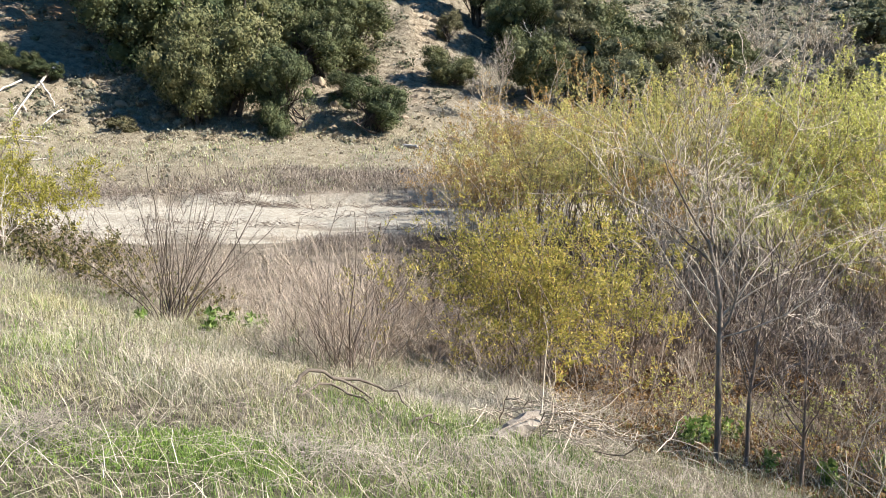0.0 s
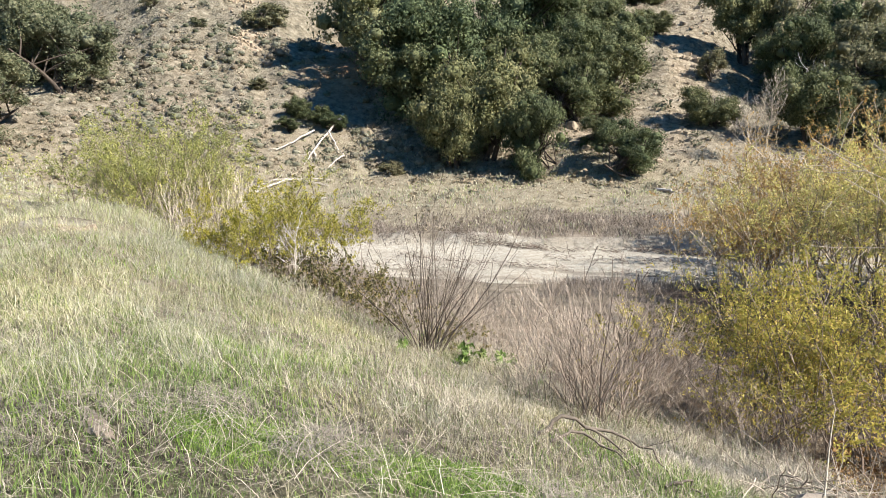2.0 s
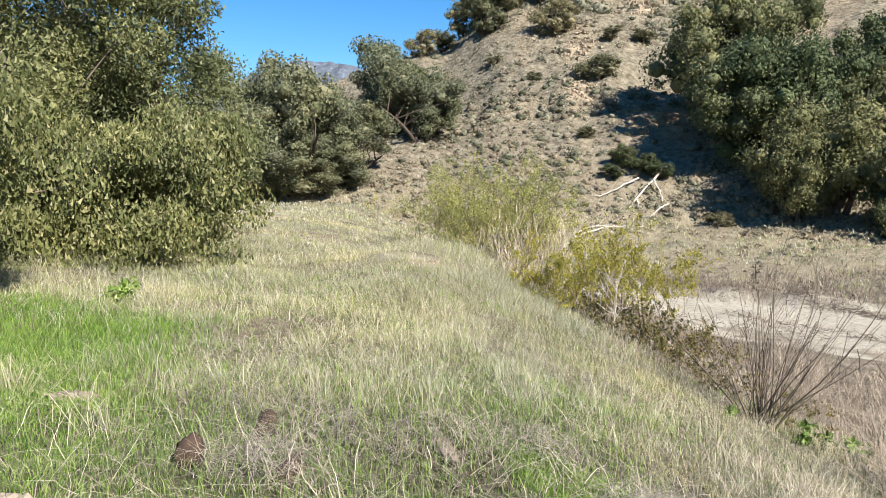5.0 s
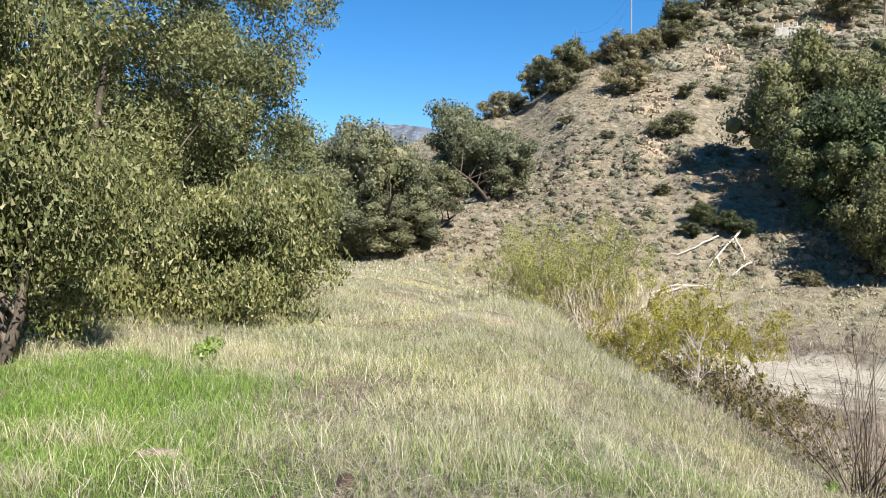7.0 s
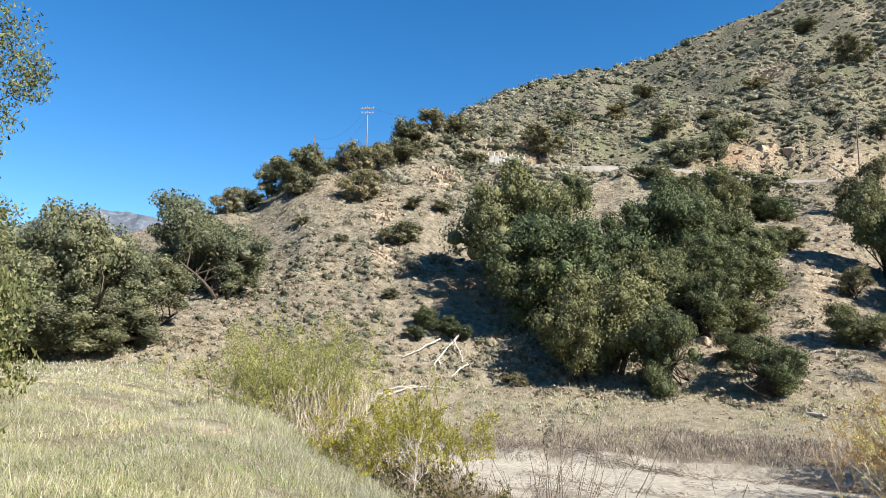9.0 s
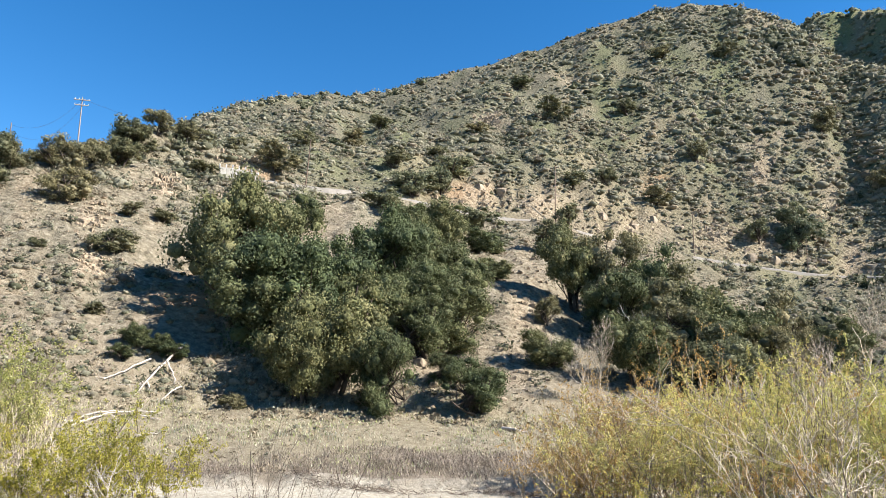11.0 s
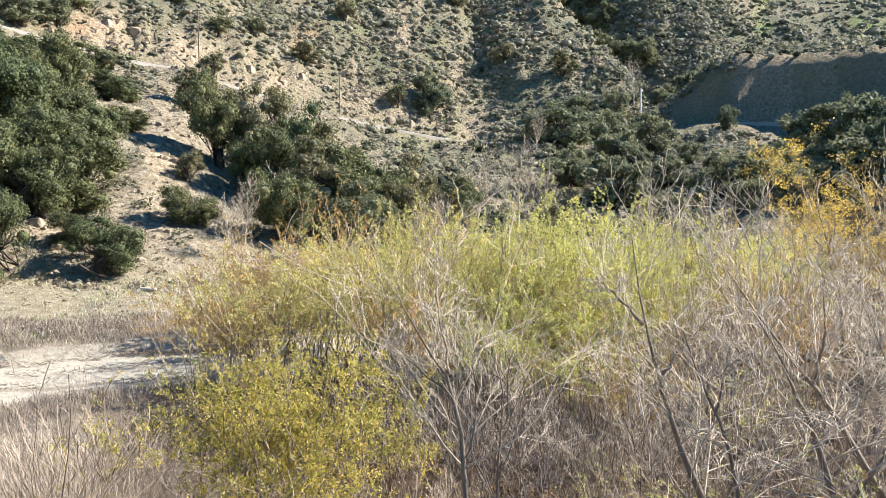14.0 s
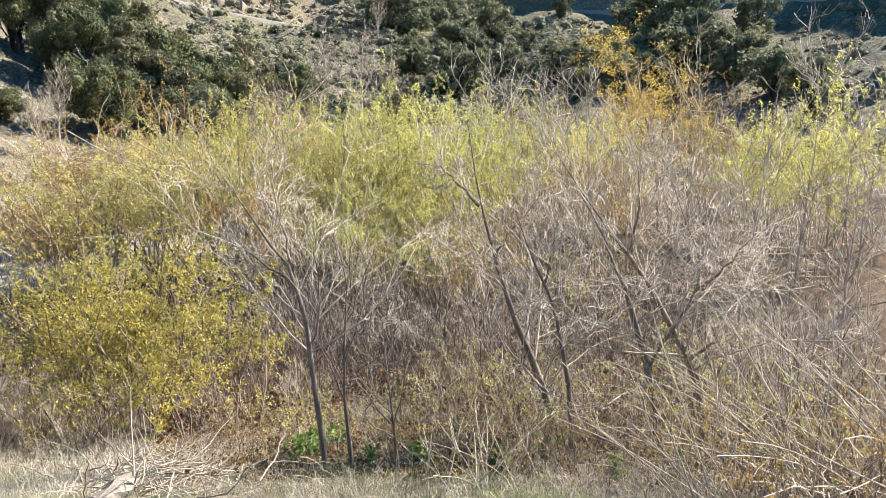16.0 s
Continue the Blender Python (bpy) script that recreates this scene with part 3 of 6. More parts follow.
def set_at(ob, az, r, scale=1.0, turn=0.0, sink=0.05, lean=(0, 0), tall=1.0):
    x, y, z = place(az, r, sink)
    ob.matrix_basis = pose(x, y, z, lean[0], lean[1], turn) @ Matrix.Diagonal((scale, scale, scale * tall, 1))
    return ob


def copy_at(ob, az, r, scale=1.0, turn=0.0, sink=0.05, lean=(0, 0), tall=1.0):
    c = copy_thing(ob, Matrix.Identity(4))
    return set_at(c, az, r, scale, turn, sink, lean, tall)


def scarred(az, el):
    """How bare the hillside is at a bearing and height angle."""
    s = 0 * az
    for a0, e0, wa, we in SCARS:
        s = np.maximum(s, np.exp(-(((az - a0) / wa) ** 2) - ((el - e0) / we) ** 2))
    return s


# ---- the land ----
def terrain():
    az = np.concatenate([np.linspace(-180, -88, 47), np.linspace(-87.7, 69.7, 340), np.linspace(70, 178, 55)])
    r = np.concatenate([[0.02], np.geomspace(0.35, 30, 80), np.linspace(30.4, 46, 52), np.geomspace(46.6, 150, 75), np.geomspace(152, 720, 70), np.geomspace(800, 6000, 14)])
    A, R = np.meshgrid(az, r, indexing="ij")
    X, Y = R * np.sin(np.radians(A)), R * np.cos(np.radians(A))
    Z = ground(X, Y)
    n, m = A.shape
    i = np.arange(n * m).reshape(n, m)
    nxt = np.roll(i, -1, axis=0)
    f = np.stack([i[:, :-1], i[:, 1:], nxt[:, 1:], nxt[:, :-1]], -1).reshape(-1, 4)
    el = np.degrees(np.arctan2(Z - EYE, R))
    bed = channel(X, Y)
    sand = smooth(-0.9, 0.5, bed + 0.8 * fbm(X * 0.5, Y * 0.9, 3, 41)) * (np.abs(A) < 80) * (1 - 0.75 * smooth(0.1, 0.5, fbm(X * 0.25, Y * 0.9, 3, 43)) * smooth(39, 32, Y))
    bare = fbm(X * 0.8, Y * 0.8, 3, 45)
    sand = np.maximum(sand, smooth(0.25, 0.7, np.exp(-(((X + 13.3) / 1.5) ** 2) - ((Y - 11.8) / 0.8) ** 2) + 0.25 * bare) * 0.8)
    along, out = -0.73 * X + 0.68 * Y, 0.68 * X + 0.73 * Y
    bank = smooth(6, -1, out) * smooth(45, 20, R)
    green = bank * smooth(0.0, 0.45, fbm(X * 0.3, Y * 0.3, 3, 47) + 0.1) * 0.6
    straw = np.maximum(smooth(43, 47, R) * smooth(72, 60, R) * smooth(-70, -60, A) * smooth(16, 10, A) * np.clip(0.8 + 0.35 * fbm(X * 0.2, Y * 0.2, 3, 49), 0, 1), smooth(9, 15, R) * smooth(50, 42, R) * smooth(6, 2, out) * (A < 0) * (0.6 + 0.3 * fbm(X * 0.4, Y * 0.4, 3, 50)))
    # near bank: thatch, with the shade between tufts put into its colour
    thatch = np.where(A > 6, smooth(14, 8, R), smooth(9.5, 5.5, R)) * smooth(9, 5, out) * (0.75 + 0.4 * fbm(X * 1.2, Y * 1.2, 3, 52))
    hill = smooth(60, 75, R)
    slope_rock = smooth(0.1, 0.55, fbm(A * 0.35, R * 0.05, 4, 51))
    rock = hill * slope_rock * 0.45
    for a0, e0, wa, we in SCARS:
        rock = np.maximum(rock, hill * np.exp(-(((A - a0) / wa) ** 2) - ((el - e0) / we) ** 2) * (0.75 + 0.4 * fbm(A * 0.8, el * 0.8, 3, 57)))
    earth = hill * 0.0
    for a0, e0, wa, we in EARTHS:
        earth = np.maximum(earth, hill * 0.9 * np.exp(-(((A - a0) / wa) ** 2) - ((el - e0) / we) ** 2))
    green = np.maximum(green, smooth(125, 175, R) * (0.1 + 0.2 * fbm(A * 0.4, R * 0.03, 3, 46)))
    green = np.maximum(green, smooth(190, 230, R) * smooth(16, 22, A) * (0.4 + 0.45 * smooth(38, 44, A)) * smooth(0.15, 0.5, fbm(A * 0.5, R * 0.02, 3, 48)))
    # thicket floor: leaf litter plus shade put into the ground colour
    duff_shade = smooth(6.5, 9.5, out) * smooth(-6, 1, X) * smooth(40, 34, Y) * smooth(70, 50, R) * np.clip(0.9 + 0.4 * fbm(X * 0.7, Y * 0.7, 3, 63), 0, 1)
    sage = smooth(62, 80, R) * 0.75 + smooth(100, 150, R) * (0.3 + 0.2 * fbm(A * 0.3, R * 0.03, 3, 61)) + 0.3 * smooth(150, 220, R)
    turf = smooth(120, 165, R) * np.clip(0.85 + 0.3 * fbm(A * 0.5, R * 0.04, 3, 65), 0, 1)
    attrs = {k: np.clip(v, 0, 1).ravel() for k, v in dict(sand=sand, green=green, rock=rock, earth=earth, sage=sage, duff_shade=duff_shade, straw=straw, thatch=thatch, turf=turf).items()}
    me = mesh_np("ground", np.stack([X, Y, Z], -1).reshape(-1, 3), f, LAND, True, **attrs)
    return tagged(new("ground", me), "grassy bank, sandy riverbed and scrub-covered canyon hillside", "ground", kind="structure")


# bare rock and raw earth on the hillside: bearing, height angle, and half-widths of each
SCARS = [(-9.5, 1.5, 3.5, 3.0), (-2.5, -0.5, 2.5, 3.5), (-1.5, 5.0, 1.8, 3.5), (-35.5, 10.4, 1.0, 1.2), (-30.9, 13.4, 0.8, 0.8), (-35.5, 7.0, 1.0, 0.8), (-24.5, 15.6, 2.5, 0.9), (-6, 13.0, 3.0, 2.5), (1.0, 13.0, 6.0, 2.1), (6.5, 10.9, 5.0, 2.0), (-4.7, 19.9, 1.2, 0.8), (16.5, 9.0, 4.0, 2.2), (13, 10, 2, 1), (22.5, 8.2, 3.0, 2.2), (3.0, 8.2, 3.0, 1.6), (30, 6.5, 3, 0.8), (21, 12, 1.2, 3), (16.5, 15, 1.0, 3)]
EARTHS = [(-27.5, 4.6, 3.0, 1.8), (-22.5, -1.5, 1.5, 0.8), (-13, -4.2, 3.5, 0.7), (-7, 14.2, 2.5, 0.8), (-24, 15.0, 2.0, 0.8), (9, 14.2, 1.0, 1.2), (47, 9.6, 8.0, 1.8)]
terrain()


# ---- plants ----
def boughed(rng, boughs, lobes, per, rx, rz, low, lobe_r, inner=0.3):
    """Leaf points of a crown of a few boughs, each with its own dome of clumps; and the clumps and boughs."""
    a = np.arange(boughs) * 2.4 + rng.uniform(0, 1, boughs)
    far = rng.uniform(0.2, 0.6, boughs)
    bc = np.stack([np.cos(a) * far * rx, np.sin(a) * far * rx, low + rz * rng.uniform(0.2, 0.95, boughs)], -1)
    own = rng.integers(0, boughs, lobes)
    d = unit(rng.normal(size=(lobes, 3)) + np.array([0, 0, 0.25]))
    c = bc[own] + d * rng.uniform(0.45, 1.1, (lobes, 1)) * np.array([rx * 0.45, rx * 0.45, rz * 0.33])
    c[:, 2] = np.maximum(c[:, 2], low + 0.15)
    lr = rng.uniform(*lobe_r, lobes)
    e = unit(rng.normal(size=(lobes, per, 3)))
    p = c[:, None] + e * (lr[:, None, None] * (inner + (1.2 - inner) * rng.uniform(0, 1, (lobes, per, 1)) ** (0.5 + inner))) * np.array([1, 1, 0.8])
    return p.reshape(-1, 3), e.reshape(-1, 3), c, lr, bc


def make_oak(seed, label, category, group, leaf, lobes=64, per=300, rx=3.5, rz=4.2, leaf_size=0.12, low=0.2):
    rng = np.random.default_rng(seed)
    ob = thing("oak_tree", label, category, group)
    boughs = 7
    p, e, c, lr, bc = boughed(rng, boughs, lobes, per, rx, rz, low, (0.42, 0.95), 0.72)
    fill = balls(np.concatenate([bc, c]), np.concatenate([np.full(boughs, rx * 0.14), lr * 0.56]), rng, 0.12, 0.8)
    part("crown", mesh_np("crown", *join([fill, shell_leaves(rng, p, e, leaf_size, loose=0.75)]), leaf, True), ob)
    k = rng.integers(2, 5)
    tp, tr = stems(rng, np.zeros((k, 3)) + rng.normal(size=(k, 3)) * np.array([0.2, 0.2, 0]), np.array([0, 0, 1.0]) + 0.45 * rng.normal(size=(k, 3)), np.full(k, rz * 0.9), np.full(k, 0.16), 6, 0.14, 0.05, 0.35)
    tp[:, 0, 2] = -0.4
    soups = [tubes(tp, tr, 5)]
    pick = rng.integers(0, k, lobes)
    s0 = tp[pick, rng.integers(1, 5, lobes)]
    u = np.linspace(0, 1, 4)[None, :, None]
    lp = s0[:, None] * (1 - u) + c[:, None] * u + rng.normal(size=(lobes, 4, 3)) * 0.12 * (u * (1 - u) * 4)
    soups.append(tubes(lp, np.broadcast_to(np.linspace(0.055, 0.02, 4), (lobes, 4)), 3))
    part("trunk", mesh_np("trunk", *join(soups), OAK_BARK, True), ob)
    return ob


def grow_together(orders, owners, sides, soups, j):
    """Joins each shoot to the ring of its parent at which it starts."""
    v, f = join(soups)
    webs, base = [], 0
    for lev in range(1, len(orders)):
        up, kid = orders[lev - 1][0], orders[lev][0]
        per = len(kid) // len(up)
        mine = np.nonzero(owners[lev - 1] == j)[0]
        n_up, n_kid, s_up, s_kid = up.shape[1], kid.shape[1], sides[lev - 1], sides[lev]
        kid_base = base + len(mine) * n_up * s_up
        for a, m in enumerate(mine):
            for b in range(per):
                near = int(np.argmin(np.linalg.norm(up[m] - kid[m * per + b, 0], axis=1)))
                p = base + (a * n_up + near) * s_up
                q = kid_base + (a * per + b) * n_kid * s_kid
                webs.append((p, p + 1, q + 1, q))
        base = kid_base
    return v, np.concatenate([f, np.array(webs)])


def stem_parts(ob, orders, sides, least, mat, k=None, grown=False):
    """The main stems, each with its own side shoots, shared out over k meshes named stem."""
    m = len(orders[0][0])
    k = k or m
    owner = np.arange(m) % k
    owners = [owner]
    for (p, _), (q, _) in zip(orders, orders[1:]):
        owners.append(np.repeat(owners[-1], len(q) // len(p)))
    for j in range(min(k, m)):
        soups = [tubes(p[o == j], np.maximum(r[o == j], lo), s) for (p, r), o, s, lo in zip(orders, owners, sides, least)]
        if grown:
            soups = [grow_together(orders, owners, sides, soups, j)]
        part("stem", mesh_np("stem", *join(soups), mat, True), ob)


def make_willow(seed, label, group, leaf, height=4.0, stems_n=14, leaf_n=5000, leaf_size=0.09, spread=0.28, bark=None, twig_n=7, width=0.5, leafy=(0.25, 1.0), low=0.2, name="willow", corners=3, thick=1.0, bold=1.0):
    rng = np.random.default_rng(seed)
    ob = thing(name, label, "willow", group)
    base = rng.normal(size=(stems_n, 3)) * np.array([width * 0.5, width * 0.5, 0])
    d = np.array([0, 0, 1.0]) + spread * rng.normal(size=(stems_n, 3)) * np.array([1, 1, 0.2])
    p0, r0 = stems(rng, base, d, height * rng.uniform(0.6, 1.08, stems_n), thick * rng.uniform(0.012, 0.03, stems_n) * height / 4, 7, 0.09, 0.03, 0.2)
    p0[:, 0, 2] = -0.25
    p1, r1 = fork(rng, p0, r0, twig_n, (low, 0.98), (18, 50), (0.22, 0.5), 0.55, 5, 0.18, 0.06)
    p2, r2 = fork(rng, p1, r1, 3, (0.25, 1.0), (25, 60), (0.3, 0.6), 0.6, 3, 0.2, 0.03)
    stem_parts(ob, [(p0, r0), (p1, r1), (p2, r2)], (3, 2, 2), (0, 0.006 * bold, 0.0045 * bold), bark or BROWN_BARK)
    if leaf_n:
        pts = np.concatenate([along_paths(rng, p2, leaf_n * 2 // 3, leafy, 0.03), along_paths(rng, p1, leaf_n // 3, leafy, 0.03)])
        part("crown", mesh_np("crown", *leaves(rng, pts, leaf_size, 0.36, np.array([0, 0, 0.5]), 0.0, corners), leaf), ob)
    return ob


def bend_through(points, n):
    """A smooth path of n points through a few."""
    p = np.array(points, float)
    t = np.linspace(0, len(p) - 1, n)
    q = np.stack([np.interp(t, np.arange(len(p)), p[:, k]) for k in range(3)], 1)
    q[1:-1] = 0.25 * q[:-2] + 0.5 * q[1:-1] + 0.25 * q[2:]
    return q[None]


def make_bare_tree(seed, label, group, height=5.0, bark=None, trunk_r=0.07, lean=(0.0, 0.0), limbs=12, twigs=6, fine=3, up=0.06, start=0.3, leaf=None, leaf_n=0, name="bare_tree", angle=(28, 55), limb=(0.35, 0.6), ways=None, tip=0.12, category="tree", least=1.0, thin=0.6, trunk_bark=None):
    """A leafless tree. ways: the courses of its trunk and main limbs, where they are known."""
    rng = np.random.default_rng(seed)
    ob = thing(name, label, category, group)
    if ways is None:
        courses = [stems(rng, np.array([[0, 0, -0.3]]), np.array([[lean[0], lean[1], 1.0]]), np.array([height]), np.array([trunk_r]), 10, 0.05, 0.03, tip)]
    else:
        courses = []
        for j, w in enumerate(ways):
            p = bend_through(w, 10)
            p[:, 1:-1] += rng.normal(size=(1, 8, 3)) * 0.015
            courses.append((p, (trunk_r if j == 0 else trunk_r * 0.42) * np.linspace(1, tip, 10)[None]))
    for j, (p0, r0) in enumerate(courses):
        part("trunk" if j == 0 else "limb", mesh_np("trunk", *tubes(p0, r0, 7), trunk_bark or bark or PALE_BARK, True), ob)
    ends = []
    for p0, r0 in courses:
        p1, r1 = fork(rng, p0, r0, limbs, (start, 0.97), angle, limb, thin, 7, 0.17, up)
        p2, r2 = fork(rng, p1, r1, twigs, (0.2, 1.0), (30, 65), (0.3, 0.6), 0.6, 5, 0.2, up, nodes_only=ways is not None)
        p3, r3 = fork(rng, p2, r2, fine, (0.25, 1.0), (25, 60), (0.35, 0.7), 0.65, 4, 0.22, up, nodes_only=ways is not None)
        stem_parts(ob, [(p1, r1), (p2, r2), (p3, r3)], (5, 3, 2), (0.006 * least, 0.004 * least, 0.0034 * least), bark or PALE_BARK, grown=ways is not None)
        ends.append(p3)
    for c in ob.children:
        if c.name.startswith("stem"):
            c.name = c.data.name = "branch"
    if leaf_n:
        part("crown", mesh_np("crown", *leaves(rng, along_paths(rng, np.concatenate(ends), leaf_n, (0.1, 1), 0.1), 0.07, 0.7), leaf), ob)
    return ob


def make_brush(seed, label, group, bark, height=1.8, stems_n=45, spread=0.5, width=0.5, twig_n=4, r=0.006, sub=2, name="bare_bush", wob=0.1, bold=1.0, leaf=None, leaf_n=0, leaf_size=0.05):
    rng = np.random.default_rng(seed)
    ob = thing(name, label, "shrub", group)
    base = rng.normal(size=(stems_n, 3)) * np.array([width, width, 0]) * 0.5
    d = np.array([0, 0, 1.0]) + spread * rng.normal(size=(stems_n, 3)) * np.array([1, 1, 0.25]) + base * 0.5
    p0, r0 = stems(rng, base, d, height * rng.uniform(0.5, 1.1, stems_n), r * rng.uniform(0.7, 1.6, stems_n), 6, wob, 0.02, 0.25)
    p0[:, 0, 2] = -0.2
    p1, r1 = fork(rng, p0, r0, twig_n, (0.25, 1), (15, 45), (0.25, 0.5), 0.6, 4, 0.13, 0.03)
    p2, r2 = fork(rng, p1, r1, sub, (0.2, 1), (20, 50), (0.35, 0.7), 0.7, 3, 0.13, 0.02)
    stem_parts(ob, [(p0, r0), (p1, r1), (p2, r2)], (3, 2, 2), (0, 0.0034 * bold, 0.0028 * bold), bark)
    if leaf_n:
        part("foliage", mesh_np("foliage", *leaves(rng, along_paths(rng, p2, leaf_n, (0.2, 1), 0.02), leaf_size, 0.5), leaf), ob)
    return ob


# oaks on the hillside: bearing, distance, height in metres, breadth against height
def plant(protos, rows, rng):
    for az, r, h, wide in rows:
        src = protos[rng.integers(len(protos))]
        c = copy_thing(src, Matrix.Identity(4))
        s = h / 5.4
        wide = wide * 1.06
        x, y, z = place(az, r, 0.3)
        c.matrix_basis = pose(x, y, z, 0, 0, rng.uniform(0, 360)) @ Matrix.Diagonal((s * wide, s * wide, s, 1))


def drop_protos(protos):
    for ob in protos:
        for o in (*ob.children_recursive, ob):
            bpy.data.objects.remove(o)


pick = np.random.default_rng(7)
# far oaks wear the paler grey leaf, haze put into their colour
far_oaks = [make_oak(s, "live oak on the canyon side, leaves paled to stand in for haze", "oak", "oaks on the hillside", GREY_LEAF, 44, 100, leaf_size=0.22) for s in (5, 6)]
oaks = [make_oak(s, "dark green live oak on the scrubby hillside", "oak", "oaks on the hillside", OAK_LEAF) for s in (1, 2, 3, 4)]
OAKS_CENTRE = [
    (-26.2, 77.7, 13.3, 0.71),
    (-21.8, 83.4, 11.2, 0.77),
    (-22.7, 69.8, 9.6, 0.89),
    (-17.7, 75.9, 12.6, 0.80),
    (-13.9, 82.7, 10.7, 0.80),
    (-11.3, 90.3, 10.4, 0.74),
    (-8.6, 105.7, 9.7, 0.73),
    (-16.6, 64.2, 10.5, 0.86),
    (-13.5, 61.2, 7.3, 0.66),
    (-19.5, 62.5, 8.5, 0.72),
    (-10.1, 71.3, 8.0, 0.82),
    (-7.5, 80.7, 8.5, 0.98),
    (-5.5, 61.4, 5.0, 0.96),
    (-7.8, 66.7, 3.1, 1.04),
    (-9.3, 79.9, 4.5, 1.19),
    (0.2, 72.0, 4.6, 1.05),
    (-31.7, 69.0, 2.6, 0.95),
    (-30.3, 68.5, 2.2, 1.1),
    (-29.2, 67.6, 1.9, 1.1),
    (-32.6, 67.0, 1.5, 1.2),
    (-10.3, 105, 5.6, 1.3),
    (-8.5, 112, 6.2, 1.2),
    (-11.5, 118, 5.6, 1.3),
    (-5.0, 116, 5.2, 1.3),
    (-4.1, 98.6, 3.6, 1.3),
    (-24.3, 73.5, 10.5, 0.85),
    (-20.2, 71.0, 11.5, 0.85),
    (-15.3, 70.5, 10.5, 0.85),
    (-12.4, 85.5, 10.5, 0.85),
    (-11.8, 75.5, 8.5, 0.9),
    (-8.6, 90.5, 9.0, 0.85),
    (-8.4, 75.0, 7.0, 1.0),
]
OAKS_RIGHT = [
    (2.2, 93.9, 11.5, 0.65),
    (5.0, 94.4, 12.4, 0.70),
    (7.8, 92.4, 12.1, 0.70),
    (10.5, 92.6, 12.0, 0.84),
    (14.2, 89.4, 12.2, 0.80),
    (17.4, 92.8, 11.1, 0.71),
    (6.9, 73.6, 7.7, 0.87),
    (12.4, 77.6, 7.4, 1.08),
    (20.5, 95.0, 7.5, 0.85),
    (9.2, 86.0, 9.5, 0.9),
    (12.6, 86.0, 9.0, 0.9),
    (15.8, 86.0, 8.0, 0.9),
    (5.2, 86.0, 8.5, 0.8),
    (18.9, 199.9, 9.8, 0.87),
    (29.6, 178.9, 12.4, 1.23),
    (27.6, 197.5, 10.8, 1.12),
    (32.5, 198.9, 10.5, 1.27),
    (29.9, 134.7, 7.1, 1.27),
    (33.9, 151.0, 10.0, 1.01),
    (36.2, 164.7, 8.4, 1.08),
    (29.0, 105.6, 5.5, 1.51),
    (-7.9, 163.8, 6.6, 1.35),
    (-11.3, 150.4, 4.8, 2.12),
    (-6.2, 129, 5.6, 1.5),
    (-13.3, 126, 5.0, 1.5),
    (41.8, 132.4, 8.8, 1.18),
    (44.9, 135.1, 6.9, 1.44),
    (48.9, 175.7, 9.8, 1.75),
    (51.1, 138.5, 11.4, 1.19),
    (47.9, 149.7, 6.4, 1.72),
    (33.7, 126.9, 10.8, 1.07),
    (18.6, 203.8, 10.0, 0.8),
    (-8.7, 152.3, 7.0, 0.7),
    (-11.1, 146.5, 6.0, 1.0),
    (33.1, 159.9, 10.2, 0.7),
    (30.4, 139.8, 8.3, 0.8),
    (36.2, 177.1, 8.3, 0.85),
    (41.8, 180.1, 6.9, 0.75),
    (44.5, 138.1, 9.4, 0.8),
    (49.8, 186.1, 7.9, 0.8),
    (48.0, 151.5, 7.7, 0.9),
    (50.8, 152.8, 14.3, 0.75),
    (52.3, 142.7, 12.1, 0.7),
    (30.3, 206.4, 11.0, 0.9),
    (33.3, 210.3, 10.0, 0.9),
    (39.0, 154.5, 5.3, 1.0),
    (34.8, 145.3, 7.4, 0.8),
    (41.1, 142.1, 7.2, 0.9),
    (37.8, 139.9, 7.1, 0.9),
    (46.5, 169.2, 7.2, 0.95),
    (48.7, 131.7, 8.9, 0.85),
    (46.2, 128.9, 7.6, 0.85),
    (54.5, 134.0, 10.0, 0.9),
    (57.0, 128.0, 10.0, 0.9),
    (59.5, 120.0, 9.0, 0.9),
    (43.0, 122.0, 6.0, 1.0),
    (38.0, 118.0, 5.5, 1.0),
    (55.5, 160.0, 9.0, 0.9),
]
# the wooded gully of the canyon
pick_gully = np.random.default_rng(5)
for k in range(34):
    u = (k + 0.5) / 34
    OAKS_RIGHT.append((28.5 + 10.5 * u + pick_gully.uniform(-1.4, 1.4), 430 - 170 * u + pick_gully.uniform(-28, 28), pick_gully.uniform(9, 14), pick_gully.uniform(0.9, 1.3)))
plant(oaks, OAKS_CENTRE, pick)
CREST = [(-42.6, 112, 6.4, 1.3), (-41.0, 113, 5.2, 1.4), (-37.2, 114, 5.4, 1.4), (-35.2, 117, 4.6, 1.4), (-47.5, 110, 4.8, 1.5), (-38.2, 116, 5.3, 1.6), (-36, 121, 4.1, 1.8), (-33.8, 119, 5.3, 1.6), (-46, 113, 3.8, 1.5), (-44.8, 116, 5.5, 1.4), (-43.2, 119, 5.0, 1.5), (-41.8, 120, 3.8, 1.6), (-39.4, 122, 3.4, 1.8), (-34.8, 126, 4.3, 1.5), (-33, 130, 5.0, 1.5), (-31.5, 133, 5.0, 1.6), (-29.5, 136, 4.8, 1.6), (-28, 138, 4.1, 1.6), (-26, 140, 3.8, 1.8), (-23.5, 142, 3.4, 1.9)]
crest_shrubs = [make_oak(s, "grey-olive shrub on the crest of the knoll", "shrub", "shrubs along the crest", CREST_LEAF, 36, 110, leaf_size=0.21) for s in (8, 9)]
for ob in crest_shrubs:
    ob.name = "crest_shrub"
